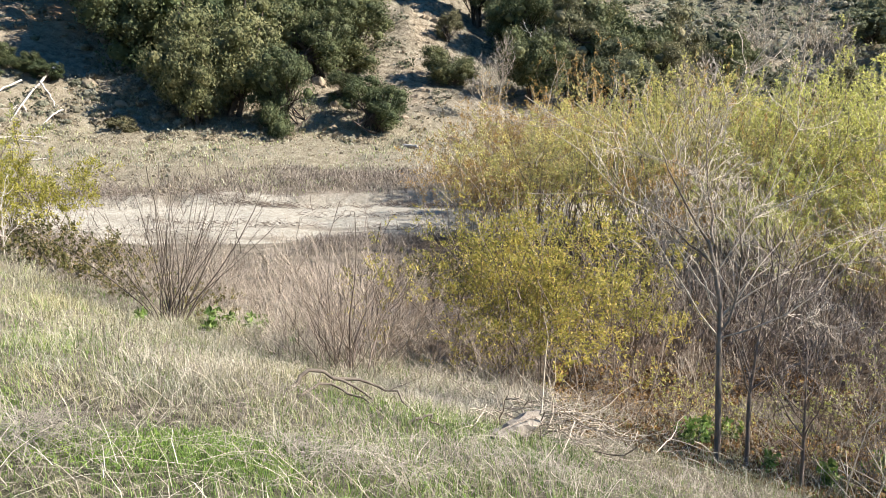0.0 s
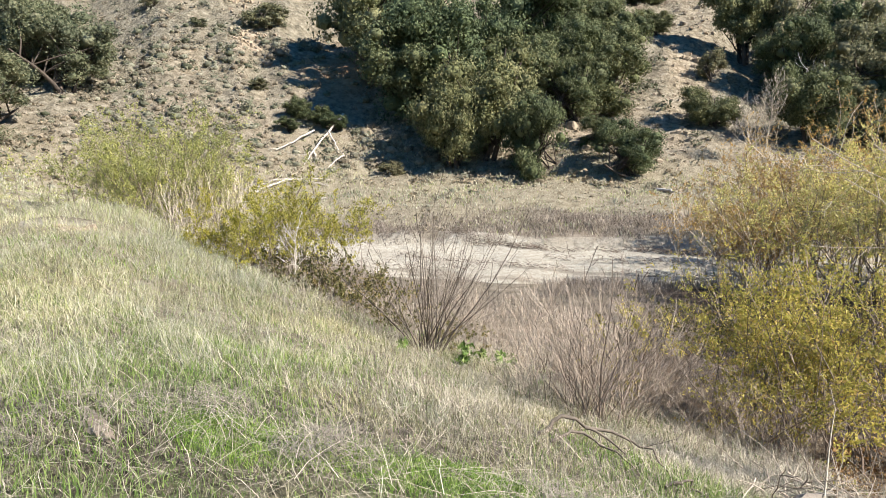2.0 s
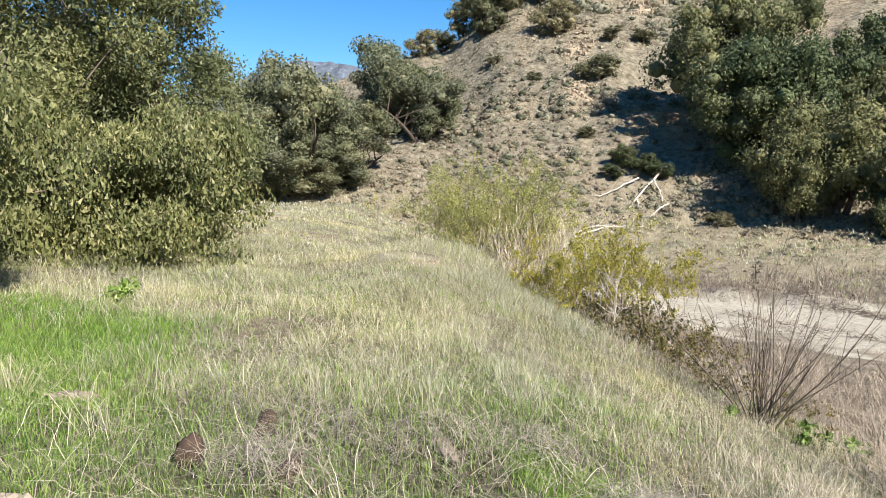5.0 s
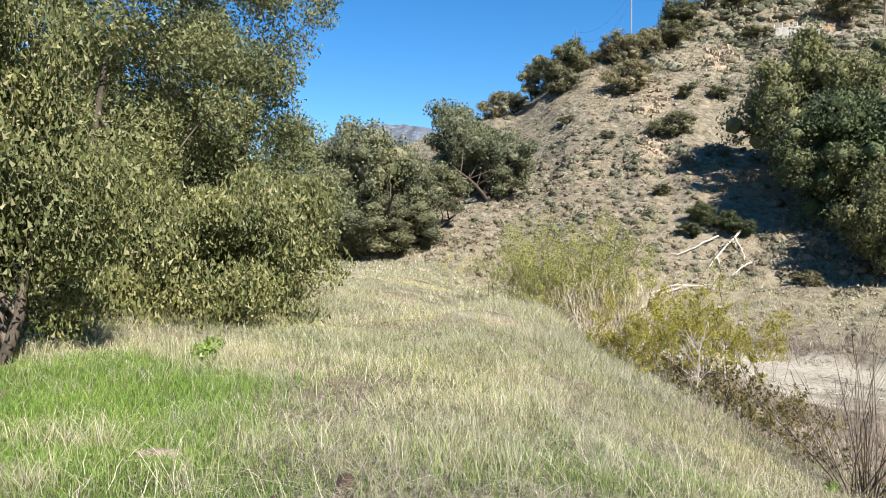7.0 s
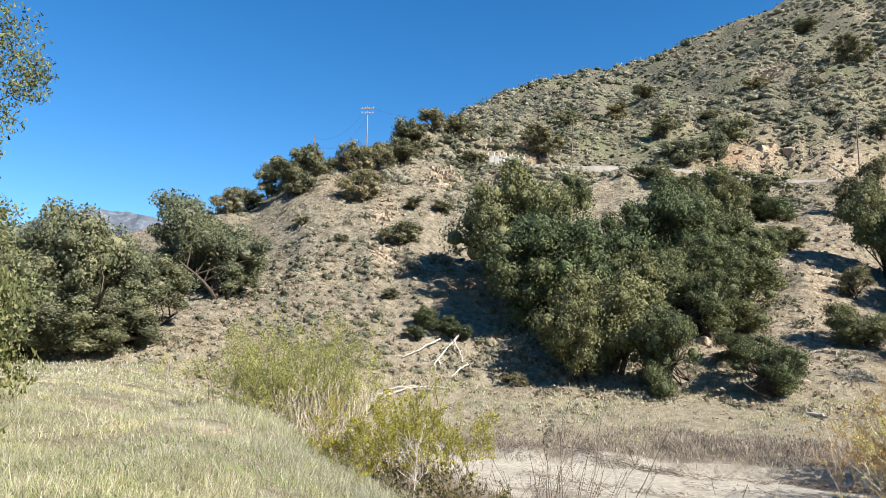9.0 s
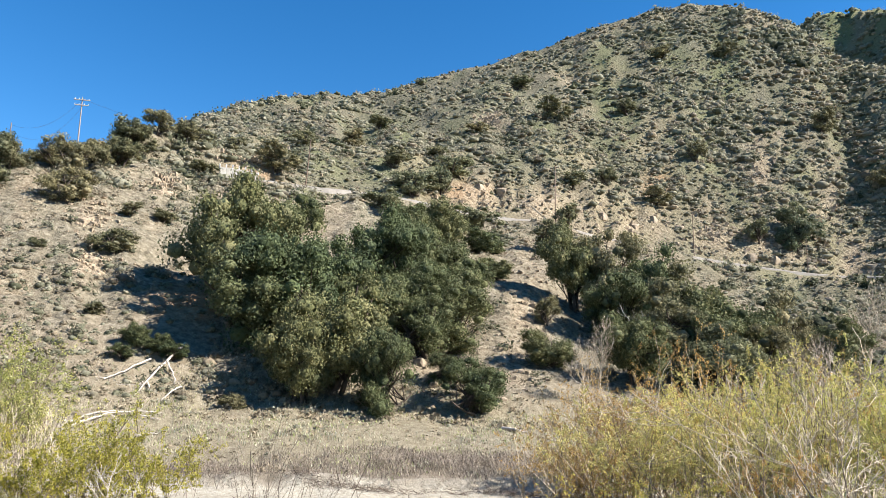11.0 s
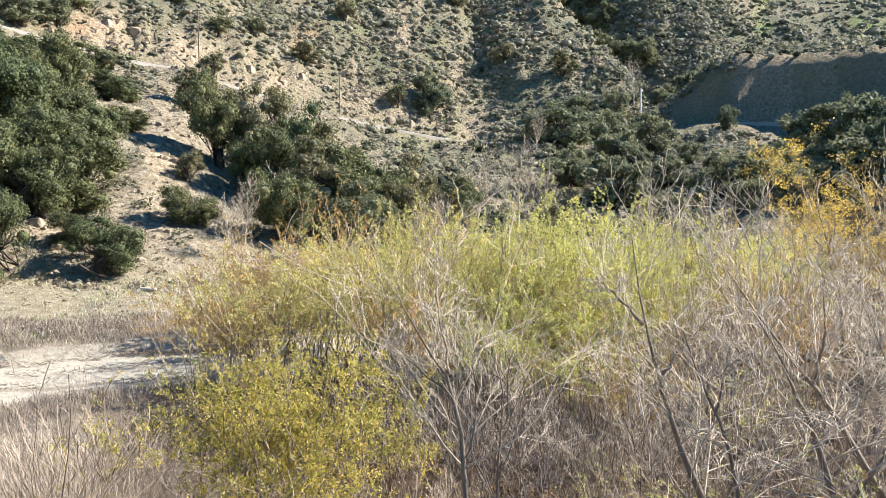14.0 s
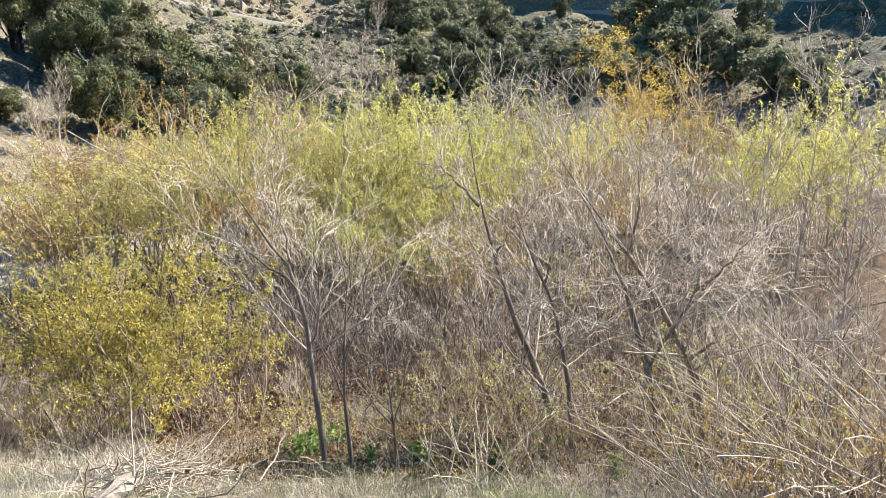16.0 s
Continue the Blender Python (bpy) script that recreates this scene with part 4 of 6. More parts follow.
plant(crest_shrubs, [(az, r, h, w * 0.66) for az, r, h, w in CREST], pick)
SHRUBS_KNOLL = [(-33.6, 88.4, 3.4, 1.4), (-40.2, 115.8, 2.5, 1.5), (-43.0, 107.6, 5.6, 1.1), (-36.9, 100.7, 5.6, 1.1), (-33.6, 129.8, 6.3, 1.0), (-22.5, 137.6, 6.0, 1.2), (-28.0, 127.0, 3.3, 1.6), (-24.6, 60.8, 1.6, 1.3), (-33.2, 98.7, 2.1, 1.5), (-30.6, 100.1, 2.6, 1.2), (-38.6, 89.0, 1.4, 1.5), (-35.0, 74.0, 1.3, 1.5), (-45.5, 92.0, 1.6, 1.5), (-42.0, 96.0, 1.5, 1.5)]
SHRUBS_MOUNTAIN = [(2.1, 175.2, 5.4, 1.3), (-12.6, 165.1, 5.8, 1.0), (0.6, 223.5, 8.0, 1.2), (1.7, 146.3, 6.3, 0.8), (-0.1, 121.9, 5.7, 0.9), (12.0, 218.4, 6.7, 0.9), (8.7, 190.0, 5.0, 1.3), (4.9, 188.9, 5.0, 1.3), (-5.4, 206.4, 4.0, 1.8), (14.4, 294.9, 8.2, 1.4), (6.7, 246.5, 5.8, 1.2), (24.7, 235.5, 7.0, 1.2), (29.4, 229.0, 7.9, 1.0), (16.1, 195.1, 6.7, 0.9), (20.8, 259.5, 8.5, 1.0), (-0.0, 83.9, 3.6, 0.9), (-16.5, 190.0, 5.0, 1.3), (-20.0, 175.0, 5.0, 1.3), (-14.0, 215.0, 5.5, 1.3), (-9.0, 185.0, 4.5, 1.3), (9.5, 290.0, 7.0, 1.4), (-2.0, 265.0, 6.0, 1.5)]
plant(crest_shrubs, SHRUBS_KNOLL, pick)
for ob in crest_shrubs:
    tagged(ob, "olive-brown rounded shrub on the mountainside", group="shrubs on the mountain")
plant(crest_shrubs, SHRUBS_MOUNTAIN, pick)
drop_protos(crest_shrubs)
near_right = [o for o in OAKS_RIGHT if o[1] < 110]
olives = [make_oak(s, "olive-brown oak on the rocky slope", "oak", "oaks on the hillside", CREST_LEAF, 60, 290, leaf_size=0.12) for s in (14, 15)]
plant(oaks, near_right[::2], pick)
plant(olives, near_right[1::2], pick)
drop_protos(olives)
plant(far_oaks, [o for o in OAKS_RIGHT if o[1] >= 110], pick)
drop_protos(oaks + far_oaks)
greys = [make_oak(s, "grey-green oak at the edge of the meadow", "oak", "oaks behind the meadow", GREY_LEAF, 66, 330, 3.4, 4.2, 0.115, 0.0) for s in (11, 12)]
OAKS_LEFT = [
    (-47.9, 74.8, 8.4, 0.96),
    (-50.4, 78.6, 10.5, 0.96),
    (-56.8, 64.4, 11.3, 0.83),
    (-60.3, 65.4, 9.9, 0.70),
    (-54.1, 65.3, 7.0, 1.17),
    (-58.6, 64.1, 6.3, 1.40),
    (-55.9, 62.7, 5.2, 1.40),
    (-62.1, 65.5, 5.5, 1.38),
    (-60.8, 65.5, 10.0, 0.96),
]
plant(greys, OAKS_LEFT, pick)
drop_protos(greys)

# scrub all over the hillside
def scrub(name, label, count, rmin, rmax, az0, az1, seed, size, tones, per=46, cover=-0.1, flat=0.66, where=None, even=False, hulls=True, leaf=0.2):
    rng = np.random.default_rng(seed)
    many = count * (6 if even else 3)
    az = rng.uniform(az0, az1, many)
    r = rng.uniform(rmin, rmax, many) if even else np.exp(rng.uniform(math.log(rmin), math.log(rmax), many))
    x, y = r * np.sin(np.radians(az)), r * np.cos(np.radians(az))
    ok = fbm(x * 0.06, y * 0.06, 3, seed) + rng.uniform(-0.6, 0.6, len(x)) > cover
    rr = ring(az, ROAD_R)
    g = ground(x, y)
    ok &= scarred(az, np.degrees(np.arctan2(g - EYE, r))) < rng.uniform(0.3, 1.0, len(x))
    steep = np.abs(ground(x * 1.01, y * 1.01) - g) / (0.01 * r)
    ok &= rng.uniform(0, 1, len(x)) < np.clip((steep + 0.1) / 1.6, 0.12, 1) if even else True
    ok &= ~((r > rr - np.where(az > 17, 12, 1)) & (r < rr + 7) & (az > -28))
    if where is not None:
        ok &= where(az, r, x, y)
    keep = np.nonzero(ok)[0][:count]
    x, y = x[keep], y[keep]
    z = ground(x, y)
    n = len(x)
    s = (size[0] + (size[1] - size[0]) * rng.uniform(0, 1, n) ** 1.7) * (0.8 + 0.5 * np.clip(fbm(x * 0.05, y * 0.05, 2, seed + 3), -1, 1))
    hull = balls(np.stack([x, y, z + 0.02 * s], -1), s * 0.4, rng, 0.18, flat)
    e = unit(rng.normal(size=(n, per, 3)))
    e[..., 2] = np.abs(e[..., 2])
    lump = 1 + 0.25 * np.sin(3 * e[..., 0:1] + x[:, None, None]) * np.cos(4 * e[..., 1:2] + y[:, None, None])
    c = np.stack([x, y, z - 0.1 - 0.06 * s], -1)[:, None] + e * lump * (s[:, None, None] * np.array([0.62, 0.62, flat])) * rng.uniform(0.5, 1.1, (n, per, 1))
    sz = np.repeat(s * leaf, per)
    v, f = shell_leaves(rng, c.reshape(-1, 3), e.reshape(-1, 3), 1.0, 0.8, 0.6)
    mid = c.reshape(-1, 1, 3)
    v = (mid + (v.reshape(-1, 3, 3) - mid) * sz[:, None, None]).reshape(-1, 3)
    tone = np.clip(rng.choice(tones, n) + 0.12 * fbm(x * 0.03, y * 0.03, 2, seed + 5) + rng.normal(size=n) * 0.05, 0.02, 0.98)
    tone = [np.repeat(tone, 12), np.repeat(tone, per * 3)] if hulls else [np.repeat(tone, per * 3)]
    v, f = join([hull, (v, f)] if hulls else [(v, f)])
    me = mesh_np(name, v, f, SCRUB, True, tone=np.concatenate(tone))
    return tagged(new(name, me), label, "scrub", kind="stuff")


scrub("hillside_scrub", "low grey-green and brown chaparral on the slope", 2800, 64, 150, -70, 66, 101, (0.6, 2.2), [0.25, 0.36, 0.45, 0.52, 0.62, 0.7, 0.76], 60, hulls=False, leaf=0.17)
scrub("upper_scrub", "grey-green chaparral on the mountain above the road", 7500, 124, 235, -42, 44, 103, (1.3, 4.2), [0.3, 0.38, 0.44, 0.5, 0.54, 0.62, 0.7], 26, -1.2, 0.5, even=True, leaf=0.15)
scrub("summit_scrub", "grey-green chaparral below the summit", 9500, 225, 430, -42, 44, 113, (1.8, 5.2), [0.32, 0.38, 0.44, 0.48, 0.52, 0.62, 0.7], 10, -1.2, 0.5, even=True, leaf=0.2)
scrub("tall_scrub", "taller dark bushes scattered over the mountain", 420, 120, 380, -42, 48, 104, (3.0, 5.0), [0.1, 0.15, 0.25, 0.7], 70, 0.0, leaf=0.16)
scrub("slope_brush", "grey-green and brown low brush on the knoll's face", 1900, 62, 126, -54, -19, 111, (0.5, 1.9), [0.2, 0.28, 0.36, 0.6, 0.7, 0.75], 40, 0.0, even=True, leaf=0.15)
scrub("distant_scrub", "dense chaparral on the far canyon side", 8500, 300, 600, 17, 64, 112, (3.0, 7.0), [0.26, 0.32, 0.38, 0.44, 0.5, 0.54], 9, -1.2, even=True)
scrub("far_scrub", "dark chaparral on the shaded far slope", 3600, 205, 400, 30, 66, 105, (2.6, 6.0), [0.2, 0.3, 0.4, 0.5], 18, -0.6, even=True)
scrub("roadside_scrub", "dark chaparral under the canyon road", 2300, 95, 300, 18, 68, 106, (1.4, 4.0), [0.2, 0.32, 0.42, 0.5, 0.6], 22, -0.7)
scrub("crest_scrub", "dark rounded bushes along the crest of the knoll", 150, 112, 146, -52, -25, 107, (2.0, 4.6), [0.3, 0.4, 0.6, 0.68], 80, -0.3, 0.85, leaf=0.13)
scrub("terrace_scrub", "low grey-brown bushes on the terrace beyond the river", 110, 43, 62, -60, 12, 108, (0.35, 1.0), [0.45, 0.7, 0.8, 0.9], 24, -0.2, 0.8, lambda az, r, x, y: channel(x, y) < -0.8)
scrub("ridge_scrub", "chaparral on the steep shoulder of the summit", 4200, 215, 420, 8, 42, 109, (1.8, 4.8), [0.28, 0.34, 0.42, 0.48, 0.52, 0.66], 13, -1.2, even=True)
scrub("slope_tufts", "small dry tufts and weeds on the slope", 8500, 58, 150, -66, 32, 102, (0.3, 1.1), [0.5, 0.66, 0.75, 0.82, 0.88, 0.95], 16, -0.9, 0.6, hulls=False, leaf=0.27)
scrub("terrace_tufts", "small dry tufts on the terrace", 900, 42, 64, -60, 14, 110, (0.2, 0.5), [0.75, 0.9, 0.95, 0.97], 12, -0.9, 0.6, lambda az, r, x, y: channel(x, y) < -0.6, hulls=False, leaf=0.42)

# ---- willows and bare trees of the thicket ----
TH = "thicket on the valley floor"


def patch(protos, rows, seed, tall=(0.76, 1.2)):
    rng = np.random.default_rng(seed)
    for az, r, s in rows:
        copy_at(protos[rng.integers(len(protos))], az, r, s, rng.uniform(0, 360), 0.05, (0, 0), rng.uniform(*tall))


set_at(make_willow(21, "yellow-green willow bush with autumn leaves beside the bank", TH, WILLOW_LEAF, 3.2, 56, 38000, 0.054, 0.32, width=2.0, twig_n=8), 8.2, 12.8)
tall = [make_willow(s, "tall yellow-green willow with thin stems", TH, PALE_WILLOW, 6.0, 15, 9500, 0.085, 0.22, width=1.8, bark=BROWN_BARK, bold=1.5, low=0.42) for s in (22, 23)]
lime = [make_willow(s, "fresh lime-green willow above bare stems", TH, LIME_LEAF, 6.0, 16, 11500, 0.082, 0.2, width=1.8, bark=BRUSH_TWIG, bold=1.5, leafy=(0.35, 1), low=0.35) for s in (24, 25)]
rust = [make_willow(26, "rust-leaved willow on thin stems", TH, RUST_LEAF, 6.0, 16, 8000, 0.085, 0.22, width=1.8, bark=BRUSH_TWIG, bold=1.5, low=0.4)]
gold = [make_bare_tree(27, "golden-leaved cottonwood over the thicket", TH, 8.0, BROWN_BARK, 0.09, limbs=18, twigs=6, fine=3, leaf=GOLD_LEAF, leaf_n=7000, name="cottonwood", angle=(25, 55), limb=(0.4, 0.7))]
bare = [make_bare_tree(s, "leafless pale sapling in the thicket", TH, 6.0, TWIG, 0.05, limbs=16, twigs=6, fine=3, start=0.15, angle=(28, 58), least=2.0) for s in (28, 29, 30)]
patch(tall, [(6.5, 30, 1.0), (9, 26, 0.95), (11, 30, 1.05), (13.5, 27, 0.95), (16, 32, 1.0), (3.6, 33, 0.85), (19, 30, 0.95), (8, 35, 1.0), (15, 23, 0.85), (17.5, 27, 0.95), (21, 25, 0.85), (24, 25, 0.85), (40, 30, 0.9), (43, 29, 0.85)], 1)
patch(rust, [(2.8, 30, 0.8), (4.6, 28, 0.86), (1.8, 34, 0.7), (3.5, 38, 0.95), (6, 40, 1.05), (5, 43, 1.05), (22, 36, 1.0), (53, 40, 1.1), (10, 40, 1.1), (56, 42, 1.2), (8, 41, 1.05), (13, 38, 1.0), (18, 22, 0.7), (28, 25, 0.8), (38, 22, 0.7), (46, 24, 0.8), (34, 18, 0.55)], 2)
patch(lime, [(26, 27, 0.95), (28.5, 29, 1.0), (31, 27, 1.0), (33.5, 30, 1.0), (23, 31, 0.95), (20.5, 34, 1.0), (37, 31, 1.0), (55, 34, 1.0), (58, 38, 1.0), (62, 33, 1.0), (30, 33, 1.1), (25, 35, 1.0), (16, 36, 1.1), (29.5, 23.5, 0.88), (32, 24, 0.9), (27, 23, 0.8), (34.5, 26, 0.95), (21, 29, 0.9), (18, 31, 0.95), (23.5, 28, 0.9), (36, 24, 0.8), (39, 33, 0.95), (47, 31, 0.85), (57, 30, 0.9), (60, 26, 0.8), (25, 20, 0.62), (30.5, 20, 0.7), (43, 34, 0.9)], 3)
patch(gold, [(49.2, 37, 1.02), (51.5, 39, 0.92), (45.5, 41, 0.8)], 4)
patch(bare, [(17, 24, 0.85), (19.5, 21, 0.9), (32, 18, 0.6), (38, 28, 1.0), (41, 24, 1.0), (44, 22, 0.95), (47, 26, 1.0), (50, 22, 0.9), (53, 26, 1.0), (56, 20, 0.85), (59, 25, 1.0), (62, 20, 0.9), (65, 24, 0.95), (26, 15, 0.55), (36, 15, 0.6), (43, 17, 0.65), (58, 14, 0.6), (35, 36, 1.35), (37, 38, 1.2), (42, 33, 1.1), (50, 32, 1.1), (20, 26, 0.9), (63, 28, 1.0), (55, 18, 0.8), (14, 30, 1.0)], 5)
drop_protos(tall + rust + lime + gold + bare)
set_at(make_bare_tree(31, "slender leafless sycamore with pale twigs", TH, 0, TWIG, 0.042, limbs=13, twigs=8, fine=4, start=0.25, up=0.03, thin=0.36, trunk_bark=GREY_BARK, name="sycamore", least=0.8, tip=0.1, limb=(0.3, 0.6), angle=(30, 62), ways=[
    [(0, 0, -0.3), (-0.07, 0.03, 1.08), (-0.11, 0.05, 1.82), (-0.22, 0.09, 2.54), (-0.29, 0.12, 2.83), (-0.49, 0.2, 3.08), (-0.81, 0.33, 3.61), (-0.9, 0.36, 3.94)],
    [(-0.1, 0.04, 1.78), (0.02, -0.01, 2.1), (0.02, -0.01, 2.53), (-0.02, 0.01, 3.1), (0.05, 0.01, 3.6)],
    [(-0.24, 0.1, 2.54), (-0.5, 0.2, 2.77), (-0.74, 0.3, 2.99), (-0.9, 0.37, 3.23)],
    [(-0.28, 0.11, 2.81), (-0.34, 0.14, 3.25), (-0.41, 0.17, 3.66), (-0.41, 0.17, 4.0)]]), 22.1, 8.85)
set_at(make_bare_tree(35, "thin dark leafless sapling beside the sycamore", TH, 2.9, BROWN_BARK, 0.035, (0.05, 0), 10, 5, 3, start=0.4, name="sapling"), 24.1, 8.9)
set_at(make_bare_tree(36, "thin dark leafless sapling beside the sycamore", TH, 2.0, BROWN_BARK, 0.03, (0.0, 0), 9, 5, 3, start=0.4, name="sapling"), 28.1, 8.6)
set_at(make_bare_tree(32, "leafless dark-trunked tree leaning over the thicket", TH, 0, TWIG, 0.075, limbs=14, twigs=8, fine=4, start=0.2, up=0.01, thin=0.32, trunk_bark=GREY_BARK, name="leaning_tree", limb=(0.3, 0.6), angle=(35, 65), tip=0.08, ways=[
    [(0, 0, -0.3), (-0.1, 0.09, 0.61), (-0.3, 0.26, 1.3), (-0.49, 0.43, 1.89), (-0.68, 0.6, 2.56), (-0.77, 0.69, 3.07), (-0.93, 0.83, 3.9), (-1.03, 0.91, 4.95)],
    [(-0.91, 0.81, 3.73), (-1.15, 1.02, 4.06), (-1.36, 1.21, 4.39)], [(-0.75, 0.67, 2.98), (-0.53, 0.48, 3.41), (-0.22, 0.19, 3.95)]]), 41.7, 10.5)
set_at(make_bare_tree(39, "thin leafless tree with a pale bent stem", TH, 0, TWIG, 0.045, limbs=12, twigs=7, fine=3, start=0.3, up=0.015, thin=0.3, trunk_bark=BROWN_BARK, name="leaning_tree", limb=(0.3, 0.6), tip=0.1, ways=[
    [(0, 0, -0.3), (-0.03, 0.02, 0.95), (-0.14, 0.13, 1.92), (-0.3, 0.28, 2.54), (-0.48, 0.44, 3.08), (-0.62, 0.57, 3.62)], [(-0.3, 0.28, 2.54), (-0.23, 0.21, 3.02), (-0.18, 0.17, 3.48)]]), 42.6, 10.0)
set_at(make_bare_tree(33, "leafless forked tree with grey-brown bark", TH, 0, TWIG, 0.08, limbs=13, twigs=8, fine=4, start=0.2, up=0.01, thin=0.32, trunk_bark=GREY_BARK, name="leaning_tree", limb=(0.32, 0.62), angle=(30, 65), tip=0.08, ways=[
    [(0, 0, -0.3), (-0.05, 0.06, 0.87), (-0.15, 0.2, 1.36), (-0.35, 0.47, 1.92), (-0.63, 0.84, 2.73), (-0.76, 1.01, 3.05), (-1.14, 1.51, 3.79), (-1.45, 1.93, 4.63)],
    [(-0.73, 0.98, 3.1), (-0.69, 0.91, 3.65), (-0.67, 0.89, 4.8)], [(-0.18, 0.24, 1.44), (0.01, -0.01, 1.74), (0.26, -0.35, 1.88)]]), 53.1, 11.2)
set_at(make_bare_tree(34, "leafless tree with grey bark and a crooked side limb", TH, 0, TWIG, 0.07, limbs=13, twigs=8, fine=4, start=0.2, up=0.01, thin=0.32, trunk_bark=GREY_BARK, name="leaning_tree", limb=(0.32, 0.62), angle=(30, 65), tip=0.08, ways=[
    [(0, 0, -0.3), (-0.08, 0.09, 0.87), (-0.19, 0.23, 1.45), (-0.31, 0.37, 2.2), (-0.42, 0.5, 2.69), (-0.56, 0.66, 3.1), (-0.69, 0.82, 3.59), (-0.91, 1.08, 4.15)],
    [(-0.16, 0.19, 1.37), (0.04, -0.04, 1.96), (0.25, -0.3, 2.61), (0.3, -0.36, 3.1), (0.13, -0.15, 3.56), (-0.03, 0.04, 4.26)], [(0.23, -0.27, 2.57), (0.42, -0.5, 2.88), (0.75, -0.88, 3.53)]]), 49.8, 10.9)
set_at(make_bare_tree(37, "leafless pale tree in front of the dark oaks", TH, 6.5, DEAD_WOOD, 0.10, limbs=10, twigs=5, fine=2, start=0.3, least=4, name="pale_snag"), 6.6, 74)
grey_far = make_bare_tree(38, "large leafless grey tree below the canyon road", TH, 12.0, TWIG, 0.22, limbs=16, twigs=9, fine=5, start=0.15, least=5.5, name="grey_tree", angle=(25, 50))
set_at(grey_far, 25.8, 104)
for az, r, s in ((22.5, 100, 0.8), (28, 110, 0.7), (19.5, 82, 0.55), (17.5, 80, 0.5), (4.0, 70, 0.45), (2.8, 66, 0.4), (27.3, 166, 0.75), (35, 225, 1.0), (20.5, 78, 0.6), (38, 100, 0.6)):
    copy_at(grey_far, az, r, s, az * 77)

# ---- brush ----
GREYB = "bare brush on the bank"
b1 = [make_brush(s, "dense leafless reddish-brown brush", GREYB, RED_TWIG, 1.9, 38, 0.45, 1.2, 6, 0.006, 3, bold=1.0) for s in (41, 42)]
b2 = [make_brush(s, "dense leafless grey brush", GREYB, bark, 1.8, 32, 0.45, 1.2, 6, 0.007, 3, bold=1.1) for s, bark in ((43, BRUSH_TWIG), (44, RED_TWIG))]
b3 = [make_brush(46, "dense leafless brush with a few withered leaves", GREYB, BROWN_BARK, 1.6, 32, 0.5, 0.9, 5, 0.006, 2, bold=1.3, leaf=RUST_LEAF, leaf_n=700, leaf_size=0.05)]
patch(b1, [(-9, 11.0, 0.8), (-4, 11.8, 0.8), (-1, 11.2, 0.7), (-12, 12.5, 0.75), (-6, 14, 0.8), (1.5, 13.5, 0.75), (-3, 15.5, 0.8), (5, 11.2, 0.6)], 11)
b5 = [make_brush(49, "tangled leafless brush of dark arching stems", GREYB, BROWN_BARK, 2.0, 30, 0.55, 1.2, 5, 0.010, 2, bold=1.7)]
patch(b5, [(12.5, 14.8, 1.0), (16, 13, 0.8), (19, 15, 1.0), (17, 17, 1.2), (14, 19, 1.2), (21, 18, 1.2), (26, 14, 0.9), (37, 14, 1.0), (47, 13, 1.0), (57, 12, 1.0), (32, 19, 1.2), (43, 17, 1.2)], 15)
patch(b2, [(-15, 17, 0.75), (-11, 18, 0.75), (-7, 19, 0.8), (-18, 20, 0.7), (22, 16, 1.1), (30, 15, 1.0), (33, 12, 0.6), (41, 11.5, 0.7), (45, 10.5, 0.8), (49, 11, 0.8), (56, 9, 0.8), (60, 10, 1.0), (28, 18, 1.2), (34, 20, 1.2), (40, 19, 1.2), (48, 18, 1.2), (55, 15, 1.1), (63, 14, 1.1), (23, 20, 1.2), (31, 17, 1.1), (37, 16, 1.1), (45, 14, 1.0), (59, 18, 1.2), (-13, 22, 0.8), (-4, 22, 0.8), (-20, 17, 0.6), (20, 12.5, 0.6), (27, 22, 1.3), (36, 23, 1.3), (44, 20, 1.2), (51, 20, 1.2), (62, 17, 1.2), (20, 18, 1.0), (25, 17, 0.9), (42, 14.5, 0.9)], 12)
patch(b3, [(34, 9.0, 0.6), (39, 8.5, 0.7), (44, 8.2, 0.7), (50, 8.0, 0.75), (55, 7.0, 0.7), (60, 7.2, 0.8), (30, 9.5, 0.5), (36, 11, 0.7), (47, 9.5, 0.7), (64, 9, 0.9), (12.5, 10.2, 0.4), (16, 10.5, 0.4)], 13)
b4 = [make_brush(48, "sparse brush with small fresh green leaves", GREYB, BROWN_BARK, 1.5, 22, 0.5, 0.9, 5, 0.006, 2, bold=1.3, leaf=LIME_LEAF, leaf_n=1000, leaf_size=0.055)]
patch(b4, [(18, 11, 0.6), (22, 10.6, 0.5), (27, 10.2, 0.5), (35, 12.5, 0.9), (40, 10.5, 0.8), (46, 12, 0.9), (53, 10, 0.8), (57, 12, 0.9), (61, 8.5, 0.7), (30, 12, 0.7), (43, 18, 1.3), (33, 22, 1.5), (50, 15, 1.1)], 14)
patch(b2, [(-1.8, 42, 1.0), (-0.6, 43, 1.1), (-3.6, 44, 0.9), (1.2, 42.5, 1.1), (-7.5, 44.5, 0.8), (-12, 45, 0.8), (-26, 50, 0.7), (-5.2, 31, 0.5), (-14, 30, 0.45)], 16, (0.6, 0.8))
drop_protos(b1 + b2 + b3 + b4 + b5)
set_at(make_brush(45, "tall leafless shrub with straight dark stems", GREYB, DARK_BARK, 2.9, 32, 0.46, 0.22, 5, 0.013, name="bare_shrub", wob=0.05, bold=1.4), -21.9, 13.3)
set_at(make_brush(47, "spreading leafless shrub with fine reddish stems", GREYB, RED_TWIG, 2.0, 60, 0.42, 0.7, 7, 0.0075, 3, bold=1.1, name="bare_shrub"), -7.9, 10.0)
